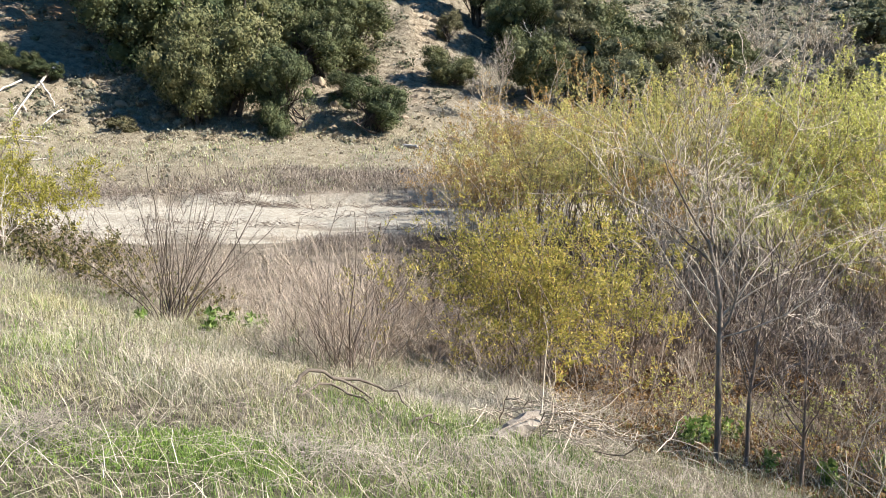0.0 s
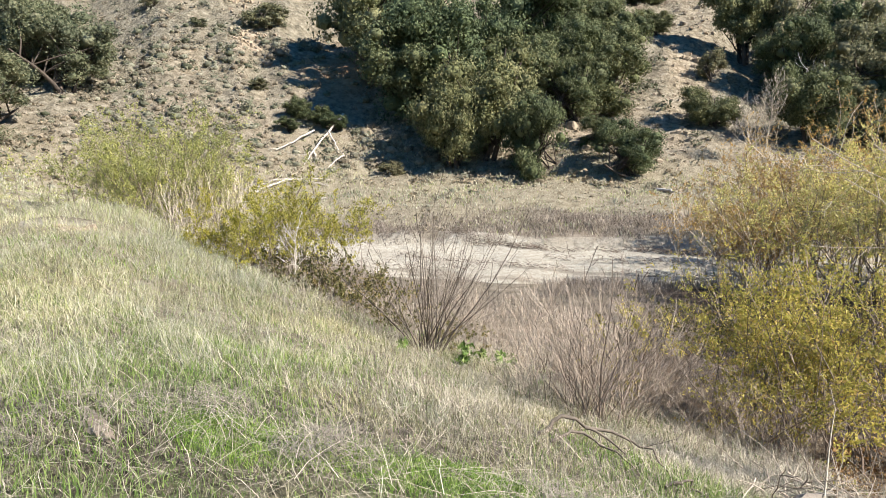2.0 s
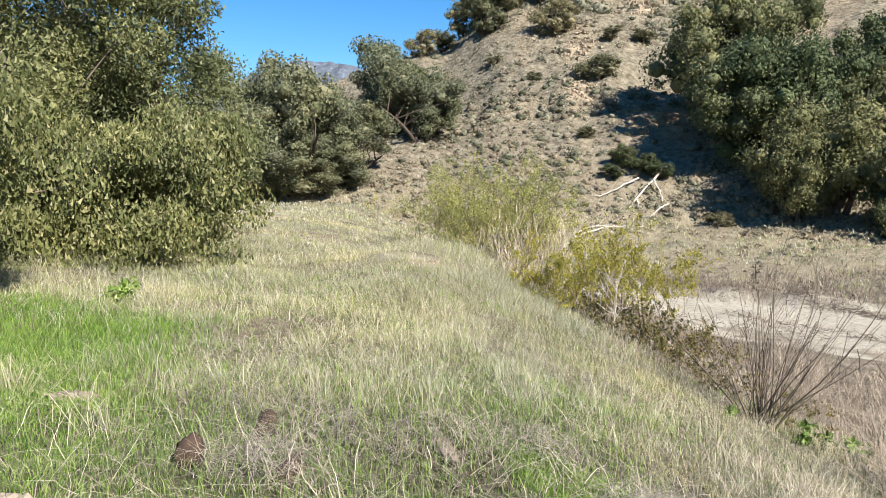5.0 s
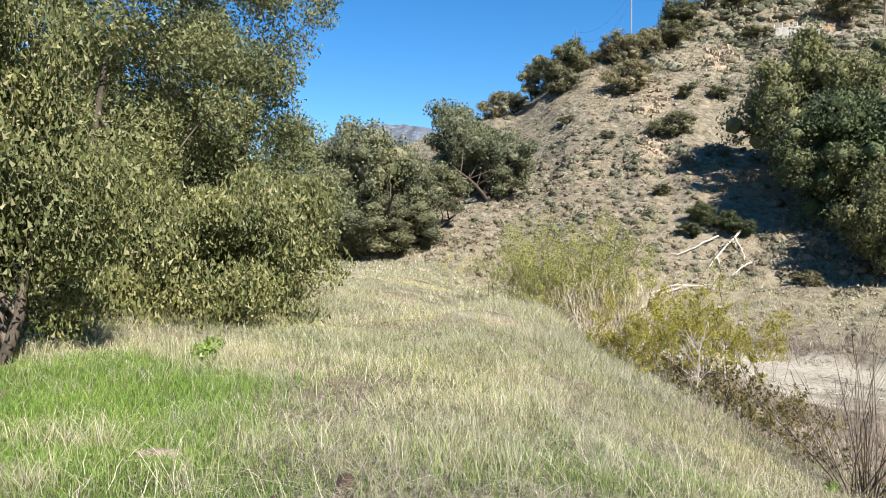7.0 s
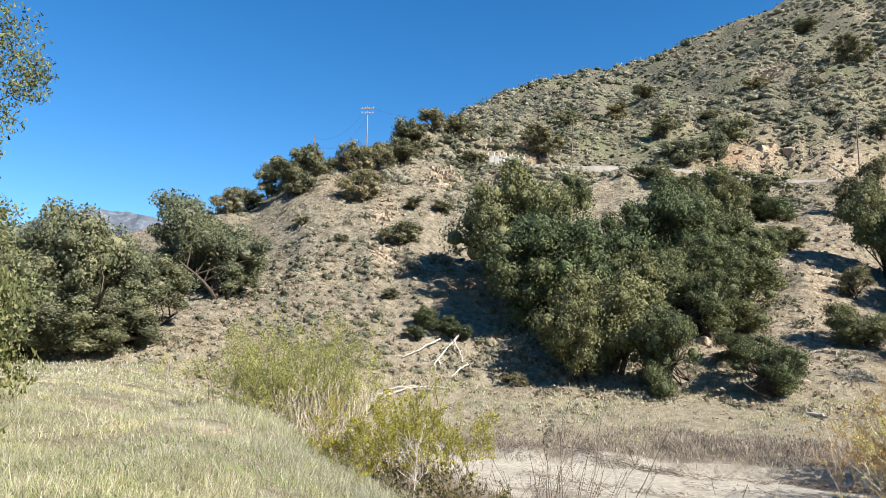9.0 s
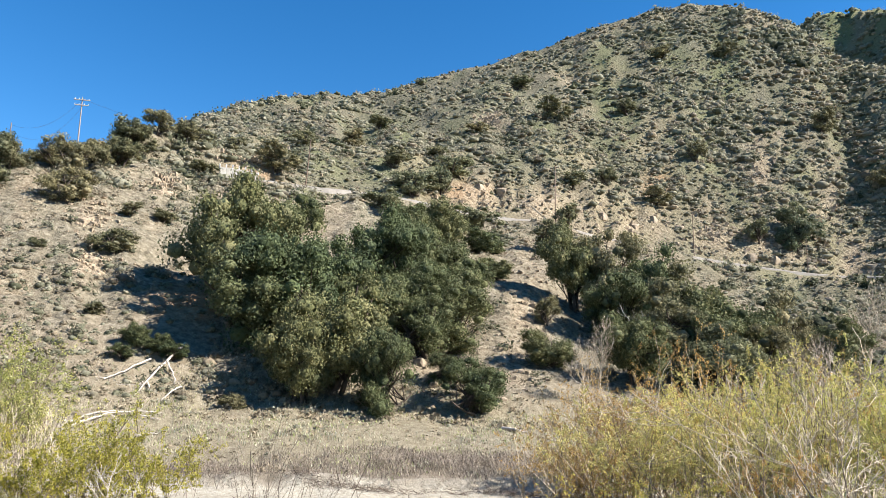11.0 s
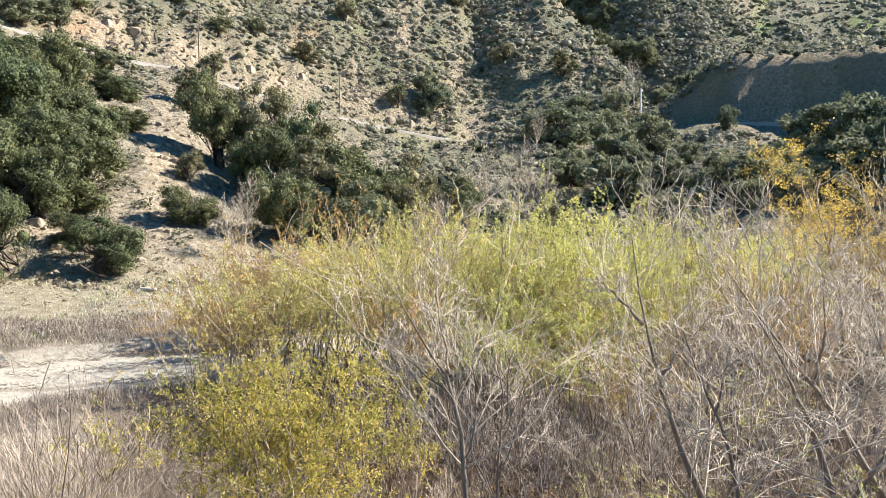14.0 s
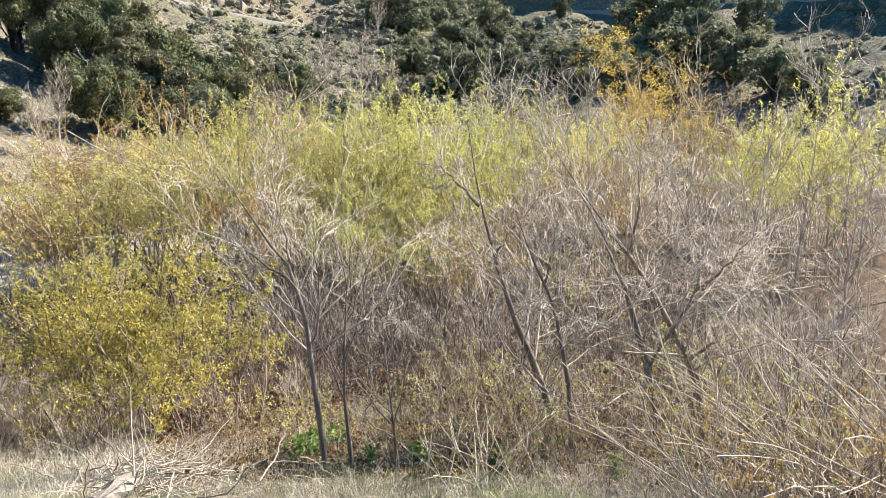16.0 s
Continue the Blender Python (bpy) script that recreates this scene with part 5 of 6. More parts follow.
set_at(make_brush(50, "spreading leafless shrub with a few stout stems", GREYB, BROWN_BARK, 2.3, 12, 0.5, 0.25, 6, 0.011, bold=1.4, name="bare_shrub"), -8.4, 9.8)

# yellow-green bushes along the foot of the bank
YB = "willow bushes along the bank"
yb = [make_willow(s, "yellow-green willow bush below the meadow's edge", YB, SOFT_LIME, 4.0, 36, 20000, 0.066, 0.34, width=2.6) for s in (51, 52)]
patch(yb, [(-43.3, 29, 0.95), (-41.0, 28, 1.05), (-38.8, 27, 0.9), (-44.5, 33, 0.85)], 21)
drop_protos(yb)
set_at(make_willow(53, "golden-green willow bush at the foot of the bank", YB, GOLDEN_WILLOW, 2.4, 48, 30000, 0.06, 0.34, width=2.2), -34.2, 20.6)
set_at(make_brush(54, "grey leafless brush in front of the willow", YB, TWIG, 2.6, 70, 0.4, 1.6, 7, 0.007, 3, bold=1.3), -38.4, 24.0)
set_at(make_bare_tree(55, "white-barked leafless sapling before the willow bush", YB, 2.0, PALE_BARK, 0.02, limbs=12, twigs=4, fine=2, start=0.25, name="white_sapling"), -32.5, 19.0)

# ---- the large trees at the edge of the meadow ----
def make_leafy(seed, label, leaf, boughs, lobes, per, rx, rz, lobe_r, size, low, droop, name="bay_tree", trunk=0.2):
    rng = np.random.default_rng(seed)
    ob = thing(name, label, "tree")
    p, e, c, _, bc = boughed(rng, boughs, lobes, per, rx, rz, low, lobe_r)
    p = p[p[:, 2] > 0.05]
    part("crown", mesh_np("crown", *leaves(rng, p, size, 0.38, np.array([0, 0, -droop]), droop, 3), leaf), ob)
    tp, tr = stems(rng, np.array([[0, 0, -0.3], [0.3, 0.2, -0.3], [-0.3, 0.1, -0.3]]), np.array([[0.05, 0, 1], [0.15, 0.2, 1], [-0.25, 0, 1.0]]), np.full(3, rz * 0.6), np.full(3, trunk), 7, 0.05, 0.05, 0.3)
    part("trunk", mesh_np("trunk", *tubes(tp, tr, 7), DARK_BARK, True), ob)
    n = min(lobes, 40)
    s0 = tp[rng.integers(0, 3, n), rng.integers(1, 6, n)]
    u = np.linspace(0, 1, 6)[None, :, None]
    lp = s0[:, None] * (1 - u) + c[:n, None] * u + rng.normal(size=(n, 6, 3)) * 0.18 * (u * (1 - u) * 4)
    for j in range(n):
        part("branch", mesh_np("branch", *tubes(lp[j:j + 1], np.linspace(0.05, 0.012, 6)[None], 4), DARK_BARK, True), ob)
    return ob


set_at(make_leafy(61, "tall evergreen tree with small grey-green leaves", BAY_LEAF, 24, 220, 560, 4.5, 10.2, (0.5, 1.0), 0.11, -1.2, 0.3, trunk=0.2), -70.3, 21.5)
set_at(make_leafy(64, "tall evergreen tree with small grey-green leaves", BAY_LEAF, 18, 140, 470, 4.2, 10.0, (0.5, 1.05), 0.11, -1.2, 0.3, trunk=0.2), -82.0, 18.5)
set_at(make_leafy(65, "evergreen tree with small grey-green leaves behind the shrubs", BAY_LEAF, 12, 90, 420, 3.6, 6.5, (0.5, 1.05), 0.13, 0.2, 0.3, trunk=0.2), -77.0, 25.0)
set_at(make_leafy(62, "broad olive-green shrub with drooping leaves", LAUREL_LEAF, 16, 140, 700, 3.5, 3.1, (0.32, 0.75), 0.105, -0.5, 0.9, "leafy_shrub", 0.1), -70.5, 17.0)
set_at(make_leafy(63, "olive-green shrub with long drooping leaves", LAUREL_LEAF, 8, 60, 1000, 2.0, 4.6, (0.4, 0.85), 0.085, 0.0, 0.9, "leafy_shrub", 0.1), -84.5, 11.5)

# ---- grass of the bank and the meadow ----
def blades(name, label, mat, count, seed, height, width, r_span, az_span, chance, lean=0.35, droop=0.35, tufts=0, tuft_r=0.12, density=1.3):
    """Grass blades, each of two bent pieces and a tip, thickest where chance() is high."""
    rng = np.random.default_rng(seed)
    m = count * 3 if not tufts else max(1, count * 3 // tufts)
    az = rng.uniform(*az_span, m)
    lo, hi = r_span
    u = rng.uniform(0, 1, m)
    k = 2 - density
    r = (lo**k + u * (hi**k - lo**k)) ** (1 / k)
    x, y = r * np.sin(np.radians(az)), r * np.cos(np.radians(az))
    ok = rng.uniform(0, 1, m) < chance(x, y, r, az)
    x, y, r = x[ok], y[ok], r[ok]
    if tufts:
        x, y, r = np.repeat(x, tufts), np.repeat(y, tufts), np.repeat(r, tufts)
        x, y = x + rng.normal(size=len(x)) * tuft_r * (0.5 + r / 20), y + rng.normal(size=len(x)) * tuft_r * (0.5 + r / 20)
    x, y, r = x[:count], y[:count], r[:count]
    n = len(x)
    base = np.stack([x, y, ground(x, y) - 0.02], -1)
    h = height * rng.uniform(0.45, 1.3, n) * (0.8 + 0.5 * np.clip(fbm(x * 0.5, y * 0.5, 2, seed), -0.8, 0.8))
    a = rng.uniform(0, 2 * math.pi, n)
    lean_v = np.stack([np.cos(a), np.sin(a)], -1) * (lean * rng.uniform(0.2, 1.6, n))[:, None]
    wind = np.array([-0.03, 0.01])
    d1 = np.concatenate([lean_v * 0.6 + wind, np.ones((n, 1))], 1)
    d2 = np.concatenate([lean_v * 1.5 + wind * 2.5, np.ones((n, 1)) * (1 - droop * rng.uniform(0.3, 1.8, n))[:, None]], 1)
    d1, d2 = unit(d1), unit(d2)
    w = (width * rng.uniform(0.6, 1.5, n) * (0.45 + r * 0.16))[:, None]
    b = rng.uniform(0, 2 * math.pi, n)
    s = np.stack([np.cos(b), np.sin(b), 0 * b], -1)
    p1 = base + d1 * h[:, None] * 0.55
    p2 = p1 + d2 * h[:, None] * 0.5
    v = np.stack([base - s * w, base + s * w, p1 - s * w * 0.75, p1 + s * w * 0.75, p2], 1).reshape(-1, 3)
    i = np.arange(n)[:, None] * 5
    f = np.concatenate([i + [[0, 1, 3]], i + [[0, 3, 2]], i + [[2, 3, 4]]], 1).reshape(-1, 3)
    return tagged(new(name, mesh_np(name, v, f, mat)), label, "grass", kind="stuff")


def lush(x, y):
    """Where the grass is green: patches of the meadow near the brow."""
    spots = np.clip(1.5 * np.exp(-(((x + 7.6) / 3.4) ** 2) - ((y - 1.9) / 1.6) ** 2) + 0.7 * np.exp(-(((x + 4.4) / 1.2) ** 2) - ((y - 6.2) / 2.0) ** 2) + 1.9 * np.exp(-(((x + 1.7) / 0.75) ** 2) - ((y - 4.2) / 0.6) ** 2) + 1.4 * np.exp(-(((x + 3.0) / 0.6) ** 2) - ((y - 4.3) / 0.6) ** 2), 0, 1)
    return np.clip(spots + 0.35 * fbm(x * 0.45, y * 0.45, 3, 71), 0, 1)


def open_ground(x, y):
    """Thin grass where dead wood lies."""
    return 1 - 0.85 * np.clip(np.exp(-(((x - 0.8) / 0.8) ** 2) - ((y - 6.6) / 0.8) ** 2) + np.exp(-(((x + 1.0) / 0.7) ** 2) - ((y - 6.6) / 0.6) ** 2) + np.exp(-(((x + 3.9) / 0.9) ** 2) - ((y - 2.2) / 0.6) ** 2) + 0.9 * np.exp(-(((x + 4.3) / 1.1) ** 2) - ((y - 3.1) / 0.6) ** 2), 0, 1)


def worn(x, y):
    """Bare earth on the side of the mound, and the green near meadow, where dry grass stays thin."""
    bare = 1.2 * np.exp(-(((x + 13.5) / 1.3) ** 2) - ((y - 12.0) / 0.8) ** 2)
    green = 0.8 * np.exp(-(((x + 6.8) / 2.6) ** 2) - ((y - 1.8) / 1.1) ** 2) + 0.6 * np.exp(-(((x + 9.3) / 1.8) ** 2) - ((y - 3.1) / 0.9) ** 2)
    return 1 - np.clip(bare + green, 0, 0.9)


def on_bank(x, y):
    out = 0.68 * x + 0.73 * y
    return smooth(11, 6, out)


blades("green_grass", "short bright green grass in patches", GREEN_GRASS, 82000, 201, 0.15, 0.0021, (2.0, 16), (-92, 45), lambda x, y, r, az: on_bank(x, y) * (0.22 + lush(x, y)), 0.5, 0.5, density=1.35)
def rich(x, y):
    """The two thickest green patches near the viewer."""
    return smooth(0.35, 0.75, np.exp(-(((x + 2.85) / 0.62) ** 2) - ((y - 3.9) / 0.45) ** 2) + np.exp(-(((x + 1.6) / 0.7) ** 2) - ((y - 4.35) / 0.5) ** 2) + 0.25 * fbm(x * 2.0, y * 2.0, 2, 86))


blades("green_tufts", "thick vivid green grass in two patches", RICH_GRASS, 11000, 212, 0.2, 0.0019, (3.4, 5.6), (-50, -10), lambda x, y, r, az: rich(x, y), 0.6, 0.6, density=1.0)
blades("meadow_green", "short vivid green grass on the near meadow", RICH_GRASS, 34000, 213, 0.19, 0.0019, (4.0, 12.5), (-95, -48), lambda x, y, r, az: smooth(0.25, 0.9, np.exp(-(((x + 7.4) / 2.8) ** 2) - ((y - 1.7) / 1.2) ** 2) + 0.8 * np.exp(-(((x + 9.3) / 2.0) ** 2) - ((y - 3.1) / 1.0) ** 2) + 0.3 * fbm(x * 0.9, y * 0.9, 2, 88)), 0.6, 0.6, density=1.2)
blades("dry_grass", "tall dry straw-coloured grass on the brow", DRY_GRASS, 86000, 202, 0.26, 0.0011, (2.2, 16), (-92, 60), lambda x, y, r, az: on_bank(x, y) * np.clip(0.8 - 1.0 * lush(x, y) + 0.5 * fbm(x * 0.5, y * 0.5, 3, 73), 0.03, 1) * open_ground(x, y) * worn(x, y) * (1 - 0.8 * rich(x, y)), 0.7, 0.8, 14, 0.06, density=1.3)
blades("thatch", "flattened grey and straw thatch between the tufts", WEED, 60000, 209, 0.18, 0.0012, (2.0, 8.5), (-92, 55), lambda x, y, r, az: on_bank(x, y) * np.clip(1.0 - 0.8 * lush(x, y) + 0.4 * fbm(x * 0.8, y * 0.8, 3, 80), 0.1, 1) * (1 - 0.8 * rich(x, y)), 2.6, 1.0, density=1.4)
blades("meadow_grass", "pale dry grass over the meadow and mound", PALE_GRASS, 84000, 203, 0.34, 0.0016, (6.5, 48), (-82, -20), lambda x, y, r, az: worn(x, y) * smooth(5.5, 2, 0.68 * x + 0.73 * y) * np.clip(0.6 + 0.5 * fbm(x * 0.25, y * 0.25, 3, 74), 0.1, 1), 1.3, 1.2, 18, 0.16, density=1.2)
blades("bank_weeds", "withered grey-brown weeds down the bank", WEED, 26000, 204, 0.32, 0.0012, (6, 24), (-45, 66), lambda x, y, r, az: smooth(1.5, 4.5, 0.68 * x + 0.73 * y) * np.clip(0.6 + 0.6 * fbm(x * 0.4, y * 0.4, 3, 75), 0.05, 1) * (channel(x, y) < -0.5) * open_ground(x, y) * np.where(az > 8, 0.06, 1), 0.6, 0.6, 6, 0.12, density=1.2)
blades("straw_weeds", "straw-coloured weeds among the brush", STRAW, 18000, 205, 0.36, 0.0011, (5, 22), (-40, 66), lambda x, y, r, az: smooth(2.5, 5.5, 0.68 * x + 0.73 * y) * np.clip(0.4 + 0.8 * fbm(x * 0.4, y * 0.4, 3, 76), 0.02, 1) * open_ground(x, y) * np.where(az > 8, 0.35, 1), 0.7, 0.8, 5, 0.12, density=1.2)
blades("tussocks", "thick pale tussocks of dry grass on the meadow", PALE_GRASS, 21000, 211, 0.46, 0.0014, (5.5, 26), (-88, -16), lambda x, y, r, az: worn(x, y) * smooth(6, 3, 0.68 * x + 0.73 * y) * np.clip(0.4 + 0.9 * fbm(x * 0.3, y * 0.3, 3, 84), 0, 1), 1.0, 1.1, 70, 0.13, density=1.25)
blades("mound_tussocks", "rough pale tussocks of dry grass on the mound", PALE_GRASS, 26000, 214, 0.62, 0.0012, (10, 30), (-75, -28), lambda x, y, r, az: worn(x, y) * np.exp(-(((-0.73 * x + 0.68 * y - 19) / 6) ** 2) - ((0.68 * x + 0.73 * y - 1.2) / 2.2) ** 2), 1.0, 1.0, 50, 0.22, density=1.2)
blades("bank_straw", "pale curling dry grass among the brush on the bank", STRAW, 44000, 210, 0.5, 0.0011, (6.0, 13), (-28, 66), lambda x, y, r, az: smooth(2.5, 4.5, 0.68 * x + 0.73 * y) * np.clip(0.35 + 0.8 * fbm(x * 0.7, y * 0.7, 3, 82), 0.02, 1) * np.where(az > 8, 0.22, 1) * open_ground(x, y), 1.1, 1.1, 16, 0.14, density=1.2)
blades("terrace_grass", "short dry grass on the terrace beyond the river", PALE_GRASS, 18000, 206, 0.3, 0.0035, (42, 66), (-62, 14), lambda x, y, r, az: (channel(x, y) < -0.6) * np.clip(0.5 + 0.6 * fbm(x * 0.2, y * 0.2, 3, 77), 0.05, 1), 0.5, 0.5, 7, 0.2, density=1.0)
blades("terrace_brush", "grey-brown brush along the cut bank", DARK_WEED, 44000, 207, 0.6, 0.0014, (38, 52), (-45, 12), lambda x, y, r, az: (channel(x, y) < -0.1) * (channel(x, y) > -7) * (y > 36) * np.clip(0.25 + 1.0 * fbm(x * 0.14, y * 0.3, 3, 78), 0.02, 1), 1.1, 0.7, 9, 0.3, density=1.0)
blades("riverside_brush", "grey-brown brush on the near side of the sand", DARK_WEED, 34000, 208, 0.6, 0.0011, (17, 34), (-38, 12), lambda x, y, r, az: (channel(x, y) < -0.2) * (y < 33) * (0.68 * x + 0.73 * y > 8) * np.clip(0.35 + 0.8 * fbm(x * 0.3, y * 0.3, 3, 79), 0.02, 1), 0.9, 0.7, 12, 0.16, density=1.0)



def litter(name, label, mat, count, seed, r_span, az_span, length, radius, lift=0.06):
    rng = np.random.default_rng(seed)
    az = rng.uniform(*az_span, count)
    r = rng.uniform(*r_span, count)
    x, y = r * np.sin(np.radians(az)), r * np.cos(np.radians(az))
    a = rng.uniform(0, 2 * math.pi, count)
    L = rng.uniform(*length, count)
    u = np.linspace(0, 1, 5)
    px = x[:, None] + np.cos(a)[:, None] * L[:, None] * u + 0.04 * rng.normal(size=(count, 5)) * u
    py = y[:, None] + np.sin(a)[:, None] * L[:, None] * u + 0.04 * rng.normal(size=(count, 5)) * u
    arch = lift * rng.uniform(0.2, 2.5, count)[:, None] * (0.3 + np.sin(u * math.pi * rng.uniform(0.5, 1.0, count)[:, None]))
    p = np.stack([px, py, ground(px, py) + arch], -1)
    rad = np.broadcast_to(radius * rng.uniform(0.6, 1.5, count)[:, None] * np.linspace(1, 0.4, 5), (count, 5))
    return tagged(new(name, mesh_np(name, *tubes(p, rad * 1.3, 2), mat, True)), label, "litter", kind="stuff")


litter("straw_litter", "flattened straw and fallen stalks", STRAW, 2400, 301, (2.6, 10), (-88, 14), (0.2, 0.65), 0.0011, 0.09)
litter("twig_litter", "grey fallen twigs in the grass", TWIG, 1700, 302, (2.4, 11), (-80, 60), (0.2, 0.8), 0.0016, 0.07)

# ---- far mountain, road, poles ----
def far_mountain():
    az = np.linspace(-75, -40, 120)
    t = np.linspace(0, 1, 40)
    A, T = np.meshgrid(az, t, indexing="ij")
    top = np.interp(A, [-75, -66, -63, -59.5, -57, -53.5, -50, -45, -40], [5.0, 6.5, 7.4, 8.9, 9.5, 9.2, 8.2, 6.0, 4.0])
    R = 2500 - 900 * (1 - T) + 60 * fbm(A * 0.5, T * 3, 4, 81)
    Z = R * np.tan(np.radians(top * T**0.8)) + T * (1 - T) * 90 * fbm(A * 0.9, T * 5, 5, 83) + 6 * fbm(A * 3, T * 12, 3, 85)
    X, Y = R * np.sin(np.radians(A)), R * np.cos(np.radians(A))
    i = np.arange(A.size).reshape(A.shape)
    f = np.stack([i[:-1, :-1], i[1:, :-1], i[1:, 1:], i[:-1, 1:]], -1).reshape(-1, 4)
    m, nodes, links, bsdf, outp = shader("hazed_granite")
    tc = nodes.new("ShaderNodeTexCoord")
    n = noise_node(nodes, links, tc.outputs["Object"], 0.03, 8, 0.75)
    # granite tinted blue-grey: the haze of distance is put into the colour
    c = ramp_node(nodes, [(0.42, (0.06, 0.075, 0.095)), (0.56, (0.10, 0.115, 0.135)), (0.68, (0.24, 0.25, 0.27))])
    links.new(n.outputs[0], c.inputs[0])
    links.new(c.outputs[0], bsdf.inputs["Base Color"])
    bsdf.inputs["Roughness"].default_value = 1.0
    tagged(new("far_mountain", mesh_np("far_mountain", np.stack([X, Y, Z], -1).reshape(-1, 3), f, m, True)), "distant granite mountain, its haze put into blue-grey colour", "mountain", kind="structure")


far_mountain()


def plain(name, a, b, scale=6.0, rough=0.8):
    m, nodes, links, bsdf, outp = shader(name)
    tc = nodes.new("ShaderNodeTexCoord")
    n = noise_node(nodes, links, tc.outputs["Object"], scale, 6, 0.7)
    c = ramp_node(nodes, [(0.3, a), (0.7, b)])
    links.new(n.outputs[0], c.inputs[0])
    links.new(c.outputs[0], bsdf.inputs["Base Color"])
    bsdf.inputs["Roughness"].default_value = rough
    bp = nodes.new("ShaderNodeBump")
    bp.inputs["Strength"].default_value, bp.inputs["Distance"].default_value = 0.5, 0.03
    links.new(n.outputs[0], bp.inputs["Height"])
    links.new(bp.outputs[0], bsdf.inputs["Normal"])
    return m


ASPHALT = plain("worn_asphalt", (0.19, 0.168, 0.138), (0.31, 0.275, 0.23), 0.6)
CONCRETE = plain("weathered_concrete", (0.30, 0.28, 0.24), (0.46, 0.43, 0.37), 1.5)
STEEL = plain("galvanised_steel", (0.50, 0.50, 0.50), (0.66, 0.66, 0.66), 3.0, 0.5)
POLE_WOOD = plain("pole_wood", (0.13, 0.085, 0.06), (0.26, 0.18, 0.13), 4.0)
POLE_GREY = plain("grey_pole", (0.22, 0.17, 0.14), (0.38, 0.32, 0.28), 4.0)
PALE_POLE = plain("pale_pole", (0.50, 0.48, 0.45), (0.68, 0.66, 0.62), 4.0)
STONE = plain("pale_stone", (0.34, 0.29, 0.23), (0.66, 0.60, 0.50), 5.0)
TAN_ROCK = plain("tan_rock", (0.16, 0.12, 0.08), (0.42, 0.33, 0.22), 2.0)
WIRE = plain("wire", (0.03, 0.03, 0.03), (0.06, 0.06, 0.06))


def road():
    az = np.linspace(-27, 66, 220)
    rr = ring(az, ROAD_R)
    rows = []
    for dr in (-1.2, 0.0, 0.3, 1.6, 3.2, 4.8, 5.6):
        x, y = (rr + dr) * np.sin(np.radians(az)), (rr + dr) * np.cos(np.radians(az))
        rows.append(np.stack([x, y, ground(x, y)], -1))
    v = np.stack(rows, 1)
    z = v[:, 2:6, 2].mean(1)
    z = np.convolve(np.pad(z, 4, mode="edge"), np.ones(9) / 9, "valid")
    v[..., 2] = z[:, None] + 0.4 + np.array([-3.2, -0.12, 0, 0.05, 0.05, 0, -1.5])
    i = np.arange(v.shape[0] * 7).reshape(-1, 7)
    f = np.stack([i[:-1, :-1], i[1:, :-1], i[1:, 1:], i[:-1, 1:]], -1).reshape(-1, 4)
    tagged(new("road", mesh_np("road", v.reshape(-1, 3), f, ASPHALT, False)), "narrow canyon road cut into the hillside", "road", kind="structure")


road()


def box(bm, cx, cy, cz, sx, sy, sz, turn=0.0):
    bmesh.ops.create_cube(bm, size=1.0, matrix=Matrix.Translation((cx, cy, cz)) @ Matrix.Rotation(turn, 4, "Z") @ Matrix.Diagonal((sx, sy, sz, 1)))


def bm_part(name, bm, mat, parent, label="", bevel=0.0):
    if bevel:
        bmesh.ops.bevel(bm, geom=bm.edges[:], offset=bevel, segments=1, affect="EDGES")
    me = bpy.data.meshes.new(name)
    bm.to_mesh(me)
    bm.free()
    me.materials.append(mat)
    return part(name, me, parent, label)


def pole(label, az, r, base_el, top_el, mat, arms=1, lean=0.0, turn=0.0, width=0.16, bury=2.5):
    """A power pole with its crossarms and insulators. Returns where its wires hang."""
    x, y = r * math.sin(radians(az)), r * math.cos(radians(az))
    g = float(ground(x, y))
    top = EYE + r * math.tan(radians(top_el)) - g
    ob = thing("power_pole", label, "power pole", "poles along the canyon road")
    p = np.linspace([0, 0, -bury], [0, 0, top], 6)[None]
    part("shaft", mesh_np("shaft", *tubes(p, np.linspace(width, width * 0.7, 6)[None], 8), mat, True), ob)
    for k in range(arms):
        z = top - 0.5 - 0.9 * k
        bm = bmesh.new()
        box(bm, 0, -width, z, 2.4 - 0.4 * k, 0.12, 0.14)
        arm = bm_part("crossarm", bm, mat, ob)
        for sx in (-1.0, -0.4, 0.4, 1.0):
            bm = bmesh.new()
            bmesh.ops.create_cone(bm, cap_ends=True, segments=8, radius1=0.06, radius2=0.03, depth=0.22, matrix=Matrix.Translation((sx, -width, z + 0.18)))
            c = bm_part("insulator", bm, PALE_POLE, arm)
    ob.matrix_basis = pose(x, y, g, 0, lean, turn)
    return Vector((x, y, g + top - 0.3))


def wire(a, b, sag):
    u = np.linspace(0, 1, 24)[:, None]
    p = np.array(a) * (1 - u) + np.array(b) * u
    p[:, 2] -= sag * 4 * (u * (1 - u))[:, 0]
    tagged(new("power_line", mesh_np("power_line", *tubes(p[None], np.full((1, 24), 0.014), 4), WIRE, True)), "thin dark overhead cable between poles", "cable", "overhead cables")


